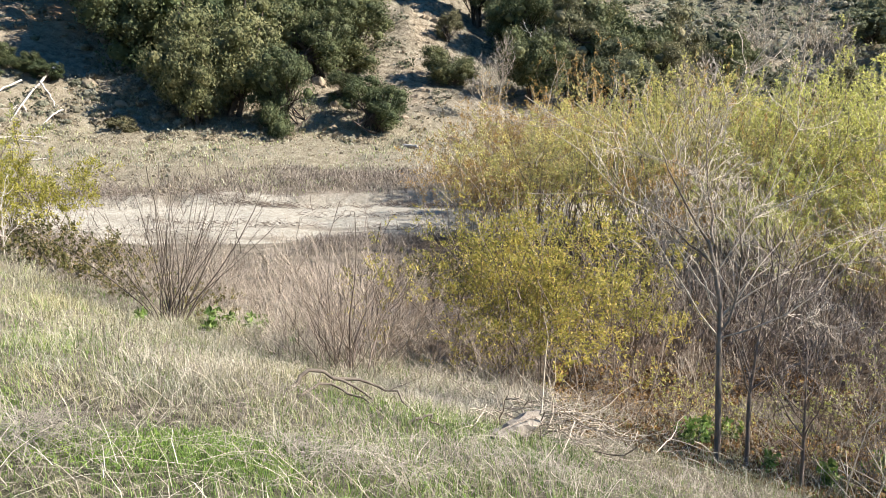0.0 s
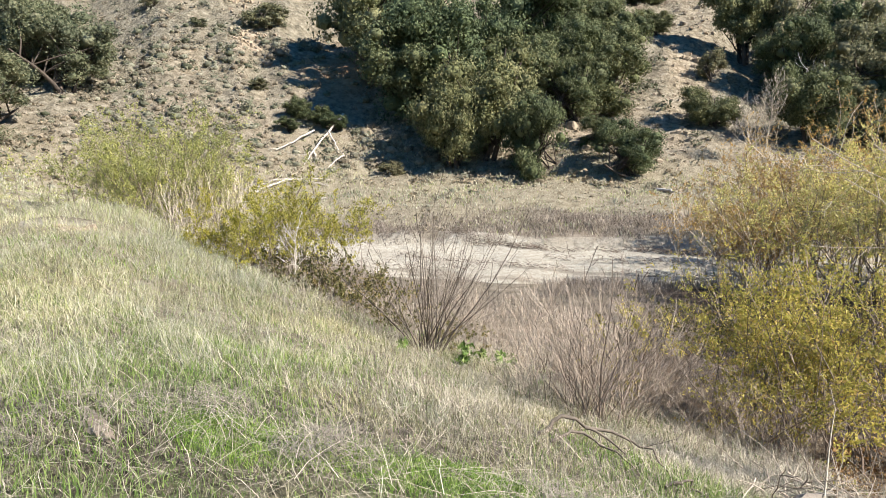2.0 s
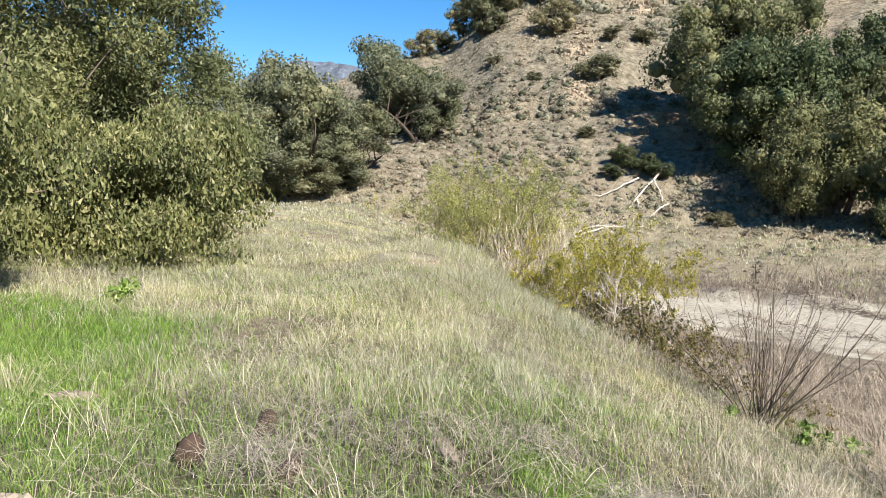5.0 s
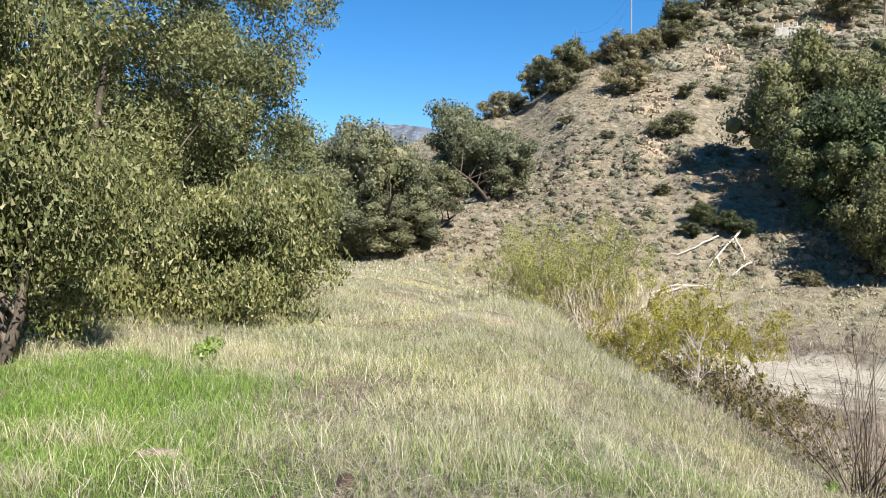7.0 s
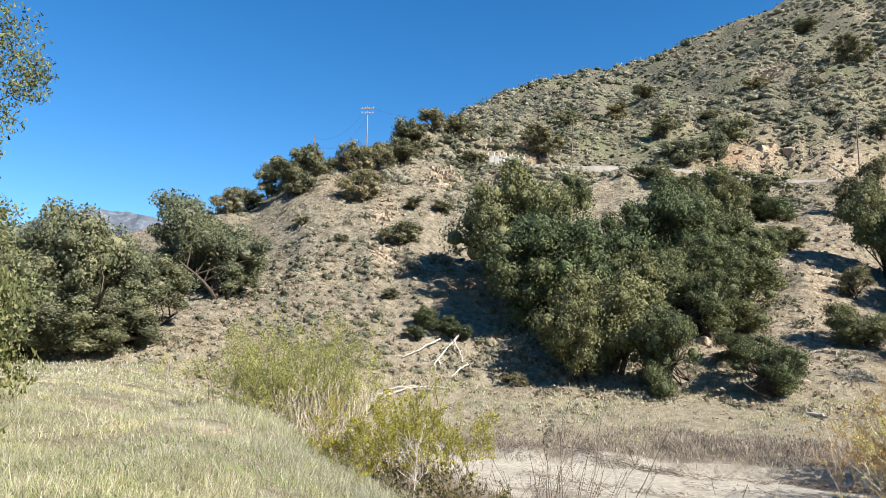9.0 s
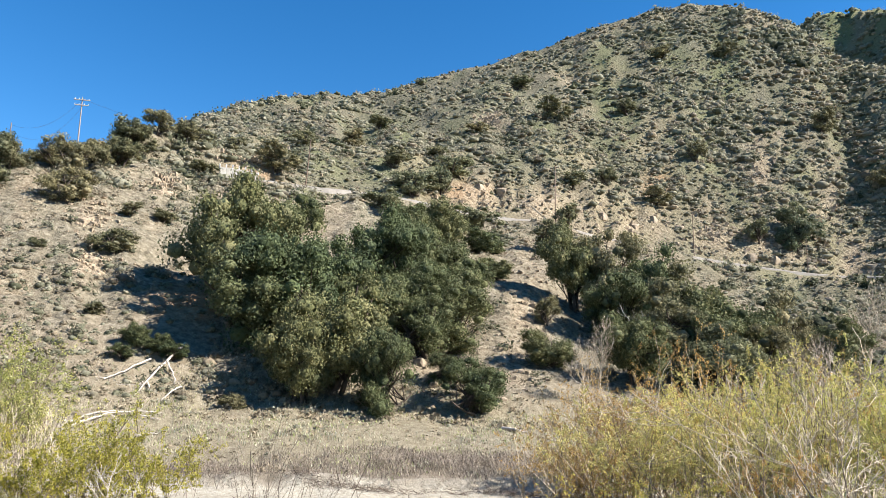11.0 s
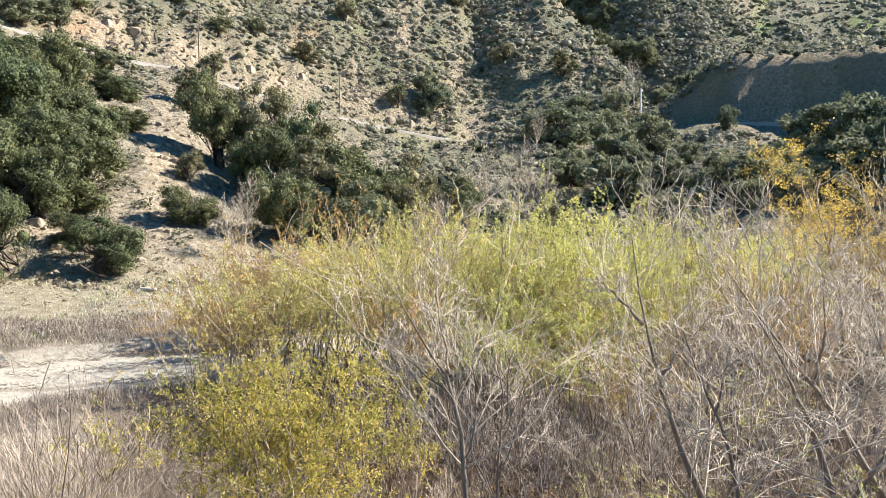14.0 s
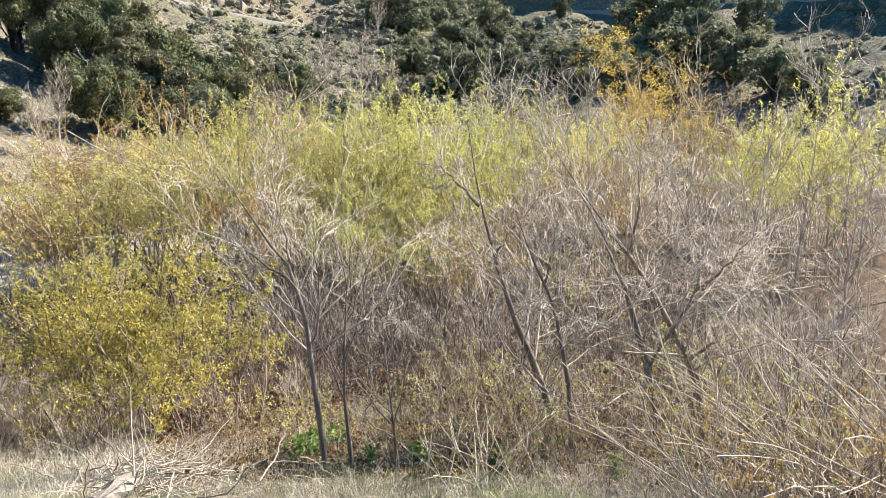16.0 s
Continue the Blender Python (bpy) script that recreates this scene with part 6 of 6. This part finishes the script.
tops = [
    pole("slim power pole on the skyline of the knoll", -41.3, 122, 14.6, 16.3, POLE_WOOD, 0, width=0.10),
    pole("brown power pole with two crossarms on the knoll", -37.0, 123, 14.9, 18.9, POLE_GREY, 2, turn=25, width=0.12),
    pole("dark leaning power pole beside the road cut", -20.0, 137, 14.6, 17.9, POLE_WOOD, 0, lean=4, width=0.14),
    pole("brown power pole before the tan road cut", 0.8, 156, 12.9, 16.2, POLE_WOOD, 1, turn=-30),
    pole("short dark power pole on the slope", 11.5, 176, 10.2, 12.0, POLE_WOOD, 0, width=0.12),
    pole("short dark power pole on the slope", 19.3, 186, 7.8, 9.6, POLE_WOOD, 0, width=0.12),
    pole("pale power pole against the shaded canyon", 35.5, 190, 8.2, 10.4, PALE_POLE, 1, turn=40, width=0.24),
]
for (i, j, sag) in ((0, 1, 2.2), (1, 2, 2.5)):
    wire(tops[i], tops[j], sag)
wire(tops[1] + Vector((0, 0, -1.5)), tops[0] + Vector((0, 0, -1.0)), 3.0)
for dz in (0, 0.7):
    wire(tops[6] + Vector((0, 0, dz - 0.5)), tops[5] + Vector((14, 0, dz + 4.0)), 1.5)


def road_wall():
    """A low pale wall with a steel rail at the bend of the road."""
    ob = thing("guard_wall", "low pale concrete wall with a steel guard rail", "wall")
    a0, a1 = -26.8, -23.8
    pts = []
    for k in range(7):
        az = a0 + (a1 - a0) * k / 6
        r = float(ring(az, ROAD_R)) - 0.6
        x, y = r * math.sin(radians(az)), r * math.cos(radians(az))
        pts.append(Vector((x, y, float(ground(x, y)))))
    for a, b in zip(pts, pts[1:]):
        mid, d = (a + b) / 2, b - a
        bm = bmesh.new()
        box(bm, mid.x, mid.y, mid.z + 0.7, d.length * 0.98, 0.3, 2.2, math.atan2(d.y, d.x))
        bm_part("panel", bm, CONCRETE, ob, bevel=0.04)
    for p in pts:
        bm = bmesh.new()
        box(bm, p.x, p.y, p.z + 2.0, 0.14, 0.14, 0.9)
        bm_part("post", bm, STEEL, ob)


road_wall()

# ---- rocks ----
def make_rock(seed, mat, name, label, group=""):
    rng = np.random.default_rng(seed)
    bm = bmesh.new()
    bmesh.ops.create_icosphere(bm, subdivisions=3, radius=1.0)
    off = Vector(rng.uniform(-50, 50, 3))
    for v in bm.verts:
        n = noise.noise(v.co * 1.1 + off) * 0.45 + noise.noise(v.co * 3.1 + off) * 0.14
        v.co *= 1 + n
        for ax in range(3):
            lim = 0.62 + 0.15 * math.sin(seed + ax * 2)
            v.co[ax] = max(-lim, min(lim, v.co[ax])) * 0.7 + v.co[ax] * 0.3
    me = bpy.data.meshes.new(name)
    bm.to_mesh(me)
    bm.free()
    me.materials.append(mat)
    return tagged(new(name, me), label, "rock", group)


r_proto = [make_rock(s, TAN_ROCK, "boulder", "pale angular rock on the slope", "rocks") for s in (401, 402, 403)]


def rock_at(src, az, r, s, flat=0.7, turn=0.0, sink=0.25):
    x, y, z = place(az, r, 0)
    c = copy_thing(src, Matrix.Identity(4))
    c.matrix_basis = pose(x, y, z - s * sink * flat, 8, -6, turn) @ Matrix.Diagonal((s, s * 0.8, s * flat, 1))


rr_ = np.random.default_rng(405)
for az, r, s in ((-61.9, 25.5, 0.3), (-48.9, 17.5, 0.14), (-48.2, 17.9, 0.2), (-59.8, 34.5, 0.75), (-60.6, 35, 0.4), (-58.9, 36, 0.45), (-47.6, 17.0, 0.22), (-47.0, 17.4, 0.3), (-46.0, 17.8, 0.2), (-48.4, 16.8, 0.16), (-43.5, 17.5, 0.18)):
    rock_at(r_proto[rr_.integers(3)], az, r, s, 0.5, rr_.uniform(0, 360))
for az, r, s in ((-9.6, 67, 0.7), (-8.6, 68, 0.8), (-9.0, 66, 0.6), (-10.2, 70, 0.8), (-7.4, 73, 0.7), (-3.5, 64, 0.5), (-35.3, 86, 0.6), (-35.8, 96, 0.7), (-30.9, 116, 0.8), (-2.0, 58, 0.5), (-3.0, 57.5, 0.4), (-1.5, 59, 0.45)):
    rock_at(r_proto[rr_.integers(3)], az, r, s, 0.8, rr_.uniform(0, 360))
for az, r, s in ((-35.0, 83, 1.0), (-34.7, 84, 0.8), (-35.6, 85, 1.1), (-35.2, 87, 0.9), (-36.0, 95, 1.0), (-35.5, 97, 0.8), (-31.0, 112, 1.1), (-30.5, 114, 1.0), (-31.3, 117, 1.2), (-30.2, 118, 0.9), (-33.9, 92, 0.7), (-26.5, 63, 0.5), (-22.5, 61.5, 0.6), (-13.0, 60, 0.5)):
    rock_at(r_proto[rr_.integers(3)], az, r, s, 0.9, rr_.uniform(0, 360), 0.45)
for az, r, s in ((-5.5, 160, 1.8), (-3.5, 165, 2.0), (0.5, 165, 1.8), (2.5, 170, 2.2), (4.5, 172, 1.8), (7.0, 178, 2.0), (8.5, 182, 1.6), (15.5, 190, 2.0), (17.0, 193, 2.2), (22.0, 200, 2.0), (23.5, 203, 2.2), (-1.5, 168, 1.6), (10.5, 186, 1.8), (19.5, 196, 1.8)):
    rock_at(r_proto[rr_.integers(3)], az, r, s, 1.0, rr_.uniform(0, 360), 0.5)
drop_protos(r_proto)


def rubble(count, seed):
    """Angular stones over the bare scars."""
    rng = np.random.default_rng(seed)
    xs, ys = [], []
    for a0, e0, wa, we in SCARS:
        az = rng.normal(a0, wa * 0.7, count)
        el = rng.normal(e0, we * 0.6, count)
        r = np.linspace(62, 330, 260)
        for a, e in zip(az, el):
            g = ground(r * math.sin(radians(a)), r * math.cos(radians(a)))
            hit = np.argmax(g > EYE + r * math.tan(radians(e)))
            if hit > 0:
                xs.append(r[hit] * math.sin(radians(a)))
                ys.append(r[hit] * math.cos(radians(a)))
    x, y = np.array(xs), np.array(ys)
    n = len(x)
    s = rng.uniform(0.08, 0.28, n) * np.hypot(x, y) / 90
    cube = np.array([(i, j, k) for i in (-1, 1) for j in (-1, 1) for k in (-1, 1)], float)
    v = cube[None] * rng.uniform(0.4, 1.0, (n, 1, 3)) + rng.normal(size=(n, 8, 3)) * 0.28
    v = v * s[:, None, None] + np.stack([x, y, ground(x, y)], -1)[:, None]
    q = np.array([(0, 1, 3, 2), (4, 6, 7, 5), (0, 4, 5, 1), (2, 3, 7, 6), (0, 2, 6, 4), (1, 5, 7, 3)])
    f = (np.arange(n)[:, None, None] * 8 + q[None]).reshape(-1, 4)
    tagged(new("rubble", mesh_np("rubble", v.reshape(-1, 3), f, TAN_ROCK)), "tan broken rock on the bare scars", "rock", kind="stuff")


rubble(150, 411)

# ---- dead wood ----
def limb_curve(points, r0, r1, n=10, jig=0.0, rng=None):
    p = bend_through(points, n)
    if jig:
        p[:, 1:-1] += rng.normal(size=(1, n - 2, 3)) * jig
    return p, np.linspace(r0, r1, n)[None]


def fallen(name, label, ways, mat, category="dead wood", r=0.08, seed=0, twigs=0, jig=0.04):
    """Fallen wood: each way is a limb of its own, given as places on the land and heights above it."""
    rng = np.random.default_rng(seed)
    ob = thing(name, label, category)
    for k, w in enumerate(ways):
        pts = [(x, y, float(ground(x, y)) + h) for x, y, h in w]
        p, rad = limb_curve(pts, r if k == 0 else r * 0.65, r * 0.3, 10, jig, rng)
        soups = [tubes(p, rad, 6)]
        if twigs:
            q, qr = fork(rng, p, rad, twigs, (0.3, 1), (25, 60), (0.2, 0.45), 0.5, 5, 0.15, 0)
            q2, q2r = fork(rng, q, qr, 2, (0.3, 1), (25, 60), (0.3, 0.6), 0.6, 4, 0.15, 0)
            soups += [tubes(q, np.maximum(qr, r * 0.06), 4), tubes(q2, np.maximum(q2r, r * 0.05), 3)]
        part("limb", mesh_np("limb", *join(soups), mat, True), ob)
    return ob


fallen("fallen_tree", "bleached fallen tree with forked white limbs on the slope", [
    [(-33.0, 61.2, 0.5), (-32.9, 57.8, 0.5), (-32.75, 55.0, 0.35), (-32.5, 52.9, 0.15)],
    [(-33.9, 57.2, 0.5), (-34.6, 55.0, 0.4), (-35.3, 53.0, 0.2)],
    [(-32.9, 58.0, 0.5), (-31.6, 57.0, 0.4), (-31.0, 56.3, 0.1)],
    [(-32.75, 55.0, 0.3), (-32.4, 54.7, 0.2), (-32.2, 54.2, 0.05)],
    [(-30.1, 55.9, 0.4), (-30.6, 55.0, 0.35), (-30.8, 54.0, 0.1)]], DEAD_WOOD, r=0.135, seed=421, twigs=4)
fallen("driftwood", "grey driftwood logs and brush on the terrace", [
    [(-32.8, 46.0, 0.25), (-32.3, 48.0, 0.3), (-31.8, 50.1, 0.3)], [(-33.6, 47.0, 0.1), (-33.0, 48.5, 0.2), (-32.0, 50.0, 0.3)],
    [(-31.6, 49.8, 0.4), (-30.5, 50.6, 0.4), (-29.2, 51.5, 0.2)], [(-31.0, 50.2, 0.2), (-30.0, 50.3, 0.3), (-28.8, 50.5, 0.1)]], DEAD_WOOD, r=0.11, seed=422, twigs=2)
fallen("driftwood", "bleached stick lying on the terrace", [[(-28.4, 47.2, 0.1), (-27.9, 47.5, 0.12), (-27.3, 47.9, 0.1)]], DEAD_WOOD, r=0.08, seed=423)
fallen("driftwood", "white log at the foot of the rocky slope", [[(-3.6, 57.6, 0.15), (-2.5, 56.9, 0.25), (-1.6, 56.6, 0.15)], [(-2.8, 57.4, 0.1), (-2.2, 56.4, 0.3)]], DEAD_WOOD, r=0.14, seed=424, twigs=2)
fallen("fallen_branch", "dark arched dead branch in the grass", [
    [(-1.55, 6.7, 0.02), (-1.35, 6.85, 0.26), (-1.05, 7.0, 0.22), (-0.75, 6.9, 0.08)],
    [(-1.15, 6.95, 0.2), (-0.8, 7.1, 0.24), (-0.5, 7.1, 0.2), (-0.32, 6.9, 0.02)],
    [(-1.4, 6.6, 0.02), (-1.25, 6.75, 0.16), (-0.95, 6.8, 0.12), (-0.6, 6.55, 0.02)],
    [(-0.35, 6.2, 0.02), (-0.2, 6.3, 0.14), (0.0, 6.25, 0.03)]], DARK_BARK, r=0.026, seed=425, twigs=2, jig=0.02)


def wood_chunk(name, label, x, y, L, W, H, turn, mat, seed, tilt=6, jag=0.14):
    """A split, splintered piece of log."""
    rng = np.random.default_rng(seed)
    n, k = 14, 10
    u = np.linspace(-0.5, 0.5, n)
    a = np.linspace(0, 2 * math.pi, k, endpoint=False)
    prof = (1 - np.abs(2 * u) ** 3 * 0.55)[:, None]
    yy = np.cos(a)[None] * W * 0.5 * prof * (1 + jag * rng.normal(size=(n, k)))
    zz = np.clip(np.sin(a)[None], -0.4, 1) * H * 0.7 * prof * (1 + jag * rng.normal(size=(n, k)))
    xx = u[:, None] * L + 0.05 * L * rng.normal(size=(n, k)) * (np.abs(u[:, None]) > 0.4)
    v = np.stack([xx + 0 * yy, yy, zz], -1).reshape(-1, 3)
    i = np.arange(n * k).reshape(n, k)
    j = np.roll(i, -1, 1)
    f = np.stack([i[:-1], j[:-1], j[1:], i[1:]], -1).reshape(-1, 4)
    ob = tagged(new(name, mesh_np(name, v, f, mat, jag < 0.1)), label, "dead wood")
    ob.matrix_basis = pose(x, y, float(ground(x, y)) + H * 0.3, 0, tilt, turn)
    return ob


wood_chunk("broken_log", "pale splintered piece of broken log", 0.62, 6.5, 0.75, 0.2, 0.2, 35, LOG_WOOD, 431, -14)
wood_chunk("bark_lump", "rounded brown lump of old bark in the grass", -4.28, 2.0, 0.15, 0.13, 0.2, 75, CHAR_BARK, 432, 25, 0.08)
wood_chunk("bark_slab", "crumbling brown slab of bark", -4.62, 2.72, 0.6, 0.16, 0.08, -35, CHAR_BARK, 433)
wood_chunk("bark_slab", "crumbling brown slab of bark", -3.75, 2.35, 0.45, 0.14, 0.07, -50, CHAR_BARK, 434)
wood_chunk("bark_slab", "pale weathered slab of wood in green grass", -6.3, 1.95, 0.35, 0.14, 0.08, 70, GREY_BARK, 435)
wood_chunk("bark_slab", "crumbling brown slab of bark", -3.65, 3.5, 0.7, 0.12, 0.05, -30, GREY_BARK, 436, -2)
wood_chunk("bark_slab", "small orange-brown chip of bark", -4.2, 1.1, 0.3, 0.14, 0.07, 40, RED_TWIG, 437)


def brush_pile(seed):
    rng = np.random.default_rng(seed)
    ob = thing("brush_pile", "tangled pile of grey dead twigs on the bank", "brush pile")
    for k in range(11):
        n = 18
        x, y = rng.normal(1.2, 0.42, n), rng.normal(6.9, 0.28, n)
        st = np.stack([x, y, ground(x, y) + rng.uniform(0.02, 0.42, n)], -1)
        d = rng.normal(size=(n, 3)) * np.array([1, 0.7, 0.35]) + np.array([0.3, 0, 0.05])
        p, r = stems(rng, st, d, rng.uniform(0.3, 1.0, n), rng.uniform(0.003, 0.008, n), 6, 0.2, -0.03, 0.3)
        p[..., 2] = np.maximum(p[..., 2], ground(p[..., 0], p[..., 1]) + 0.01)
        for j in range(n):
            part("twig", mesh_np("twig", *tubes(p[j:j + 1], r[j:j + 1], 4), (GREY_BARK, TWIG, BRUSH_TWIG)[k % 3], True), ob)


brush_pile(441)


def twig_mat(seed, heaps):
    """Matted grey stalks in low heaps between the green patches."""
    rng = np.random.default_rng(seed)
    soups = []
    for x0, y0, rx, ry, n in heaps:
        x, y = x0 + rng.normal(size=n) * rx * 0.5, y0 + rng.normal(size=n) * ry * 0.5
        h = 0.14 * np.exp(-(((x - x0) / rx) ** 2) - ((y - y0) / ry) ** 2)
        st = np.stack([x, y, ground(x, y) + 0.02 + h * rng.uniform(0.3, 1.3, n)], -1)
        p, r = stems(rng, st, rng.normal(size=(n, 3)) * np.array([1, 1, 0.35]), rng.uniform(0.08, 0.35, n), np.full(n, 0.0015), 5, 0.16, -0.02, 0.4)
        p[..., 2] = np.maximum(p[..., 2], ground(p[..., 0], p[..., 1]) + 0.01)
        soups.append(tubes(p, r * 1.2, 2))
    tagged(new("stalk_mat", mesh_np("stalk_mat", *join(soups), MAT_STALK)), "matted grey dead stalks lying in the grass", "litter", kind="stuff")


twig_mat(443, [(-2.3, 4.0, 0.4, 0.35, 700), (-4.2, 3.0, 1.0, 0.5, 850), (-5.4, 2.8, 0.9, 0.5, 450), (-3.7, 3.6, 0.9, 0.5, 500), (-0.7, 4.5, 0.8, 0.4, 700), (0.4, 5.2, 0.8, 0.6, 700), (-3.9, 2.3, 0.6, 0.4, 700), (-3.3, 4.2, 0.6, 0.4, 600)])


def flood_debris(seed, lines):
    """Dark strands of twigs along the sand: flood debris, and the undercut bank's shade."""
    rng = np.random.default_rng(seed)
    soups = []
    for x0, x1, y0, y1, n in lines:
        u = rng.uniform(0, 1, n)
        x, y = x0 + (x1 - x0) * u + rng.normal(size=n) * 0.2, y0 + (y1 - y0) * u + rng.normal(size=n) * 0.22 + 0.3 * fbm(u * 6, u * 0, 2, seed)
        st = np.stack([x, y, ground(x, y) + rng.uniform(0, 0.25, n)], -1)
        d = rng.normal(size=(n, 3)) * np.array([1, 0.5, 0.25])
        soups.append(tubes(*stems(rng, st, d, rng.uniform(0.15, 0.6, n), np.full(n, 0.014), 4, 0.2), 3))
    tagged(new("flood_debris", mesh_np("flood_debris", *join(soups), BROWN_BARK, True)), "dark strands of twigs on the sand, partly for shade under the cut bank", "debris", kind="stuff")


# strands by the far edge also stand in for shadow under the cut bank
flood_debris(445, [(-14.5, -8.5, 40.3, 39.6, 520), (-3.5, 2.5, 40.6, 38.8, 560), (-20, -13, 39.8, 40.2, 180), (-9, -3, 39.8, 40.4, 200), (-16, -6, 35.5, 34.2, 260), (-8, 6, 36.8, 37.2, 300), (-24, -10, 33.5, 32.8, 220), (-4, 8, 33.6, 34.6, 240)])


def make_weed(seed):
    rng = np.random.default_rng(seed)
    ob = thing("leafy_weed", "small leafy bright green weed on the bank", "weed", "leafy weeds on the bank")
    p, r = stems(rng, np.zeros((9, 3)), np.array([0, 0, 1.0]) + 0.4 * rng.normal(size=(9, 3)), np.full(9, 0.45), np.full(9, 0.006), 5, 0.1)
    for j in range(9):
        part("stem", mesh_np("stem", *tubes(p[j:j + 1], r[j:j + 1], 4), GREEN_GRASS, True), ob)
    part("foliage", mesh_np("foliage", *leaves(rng, along_paths(rng, p, 170, (0.2, 1), 0.04), 0.11, 0.5), GREEN_GRASS), ob)
    return ob


weed = make_weed(451)
set_at(weed, -19.1, 12.6)
for az, r, s in ((-15.4, 13.2, 1.1), (-17.4, 12.9, 0.8), (-69.7, 11.2, 0.9), (-70.5, 11.4, 0.7), (-24, 12, 0.7), (-13, 12.4, 0.7)):
    copy_at(weed, az, r, s, az * 31)
leafy = make_brush(452, "low olive-brown leafy bramble at the foot of the bank", "brambles along the bank", BROWN_BARK, 0.9, 30, 0.7, 0.9, 4, 0.006, leaf=BRAMBLE_LEAF, leaf_n=1200, leaf_size=0.08, name="bramble")
set_at(leafy, -30.0, 18.3)
for az, r, s in ((-28.3, 17.6, 1.0), (-26.5, 16.8, 0.9), (-31.8, 19.5, 1.1), (-24.6, 15.8, 0.7), (-33.5, 22, 1.1), (-20, 15.2, 0.6), (-27.3, 18.5, 0.9), (1, 21, 1.2), (-2, 22, 1.0), (3.5, 20, 1.2)):
    copy_at(leafy, az, r, s, az * 53)


def leaf_litter(seed):
    """Fallen rust-brown leaves under the trees at the foot of the bank."""
    rng = np.random.default_rng(seed)
    az, r = rng.uniform(9, 64, 26000), rng.uniform(8.2, 17, 26000)
    x, y = r * np.sin(np.radians(az)), r * np.cos(np.radians(az))
    ok = fbm(x * 0.6, y * 0.6, 3, 91) > -0.25
    x, y = x[ok], y[ok]
    p = np.stack([x, y, ground(x, y) + rng.uniform(0.01, 0.05, len(x))], -1)
    tagged(new("leaf_litter", mesh_np("leaf_litter", *leaves(rng, p, 0.085, 0.7), RUSTY_LITTER)), "fallen rust-brown leaves under the bare trees", "leaf litter", kind="stuff")


leaf_litter(461)
for az, r, s in ((19.5, 9.6, 0.8), (21, 9.9, 0.9), (25.5, 9.2, 0.7), (30, 9.0, 0.8), (36, 8.6, 0.7), (41, 9.4, 0.9), (46, 8.4, 0.7), (23, 10.5, 0.8), (33, 10.2, 0.9), (51, 9.0, 0.8)):
    copy_at(weed, az, r, s, az * 41)


def arching(label, az, r, seed, n, length, lean, radius):
    """A spray of long thin stems that arch out from one root."""
    rng = np.random.default_rng(seed)
    ob = thing("arching_shrub", label, "shrub", "arching shrubs on the bank")
    d = np.array([lean[0], lean[1], 1.0]) + rng.normal(size=(n, 3)) * np.array([0.45, 0.45, 0.2])
    p0, r0 = stems(rng, rng.normal(size=(n, 3)) * np.array([0.25, 0.25, 0]), d, length * rng.uniform(0.6, 1.1, n), np.full(n, radius) * rng.uniform(0.6, 1.3, n), 8, 0.05, -0.07, 0.25)
    p0[:, 0, 2] = -0.15
    p1, r1 = fork(rng, p0, r0, 4, (0.3, 1), (15, 45), (0.15, 0.4), 0.6, 4, 0.1, 0.0)
    stem_parts(ob, [(p0, r0), (p1, r1)], (5, 3), (0.004, 0.003), TWIG)
    part("foliage", mesh_np("foliage", *leaves(rng, along_paths(rng, p1, 300, (0.2, 1), 0.02), 0.036, 0.45), SOFT_LIME), ob)
    set_at(ob, az, r)


arching("pale arching stems with a few small green leaves", 62, 7.6, 471, 30, 2.6, (-0.5, 0.3), 0.010)
arching("pale arching stems with a few small green leaves", 55, 6.6, 472, 22, 1.9, (-0.4, 0.2), 0.008)
arching("pale arching stems with a few small green leaves", 35, 7.2, 473, 22, 1.3, (0.1, 0.2), 0.007)
arching("pale arching stems with a few small green leaves", 68, 8.5, 474, 30, 3.2, (-0.5, 0.2), 0.011)
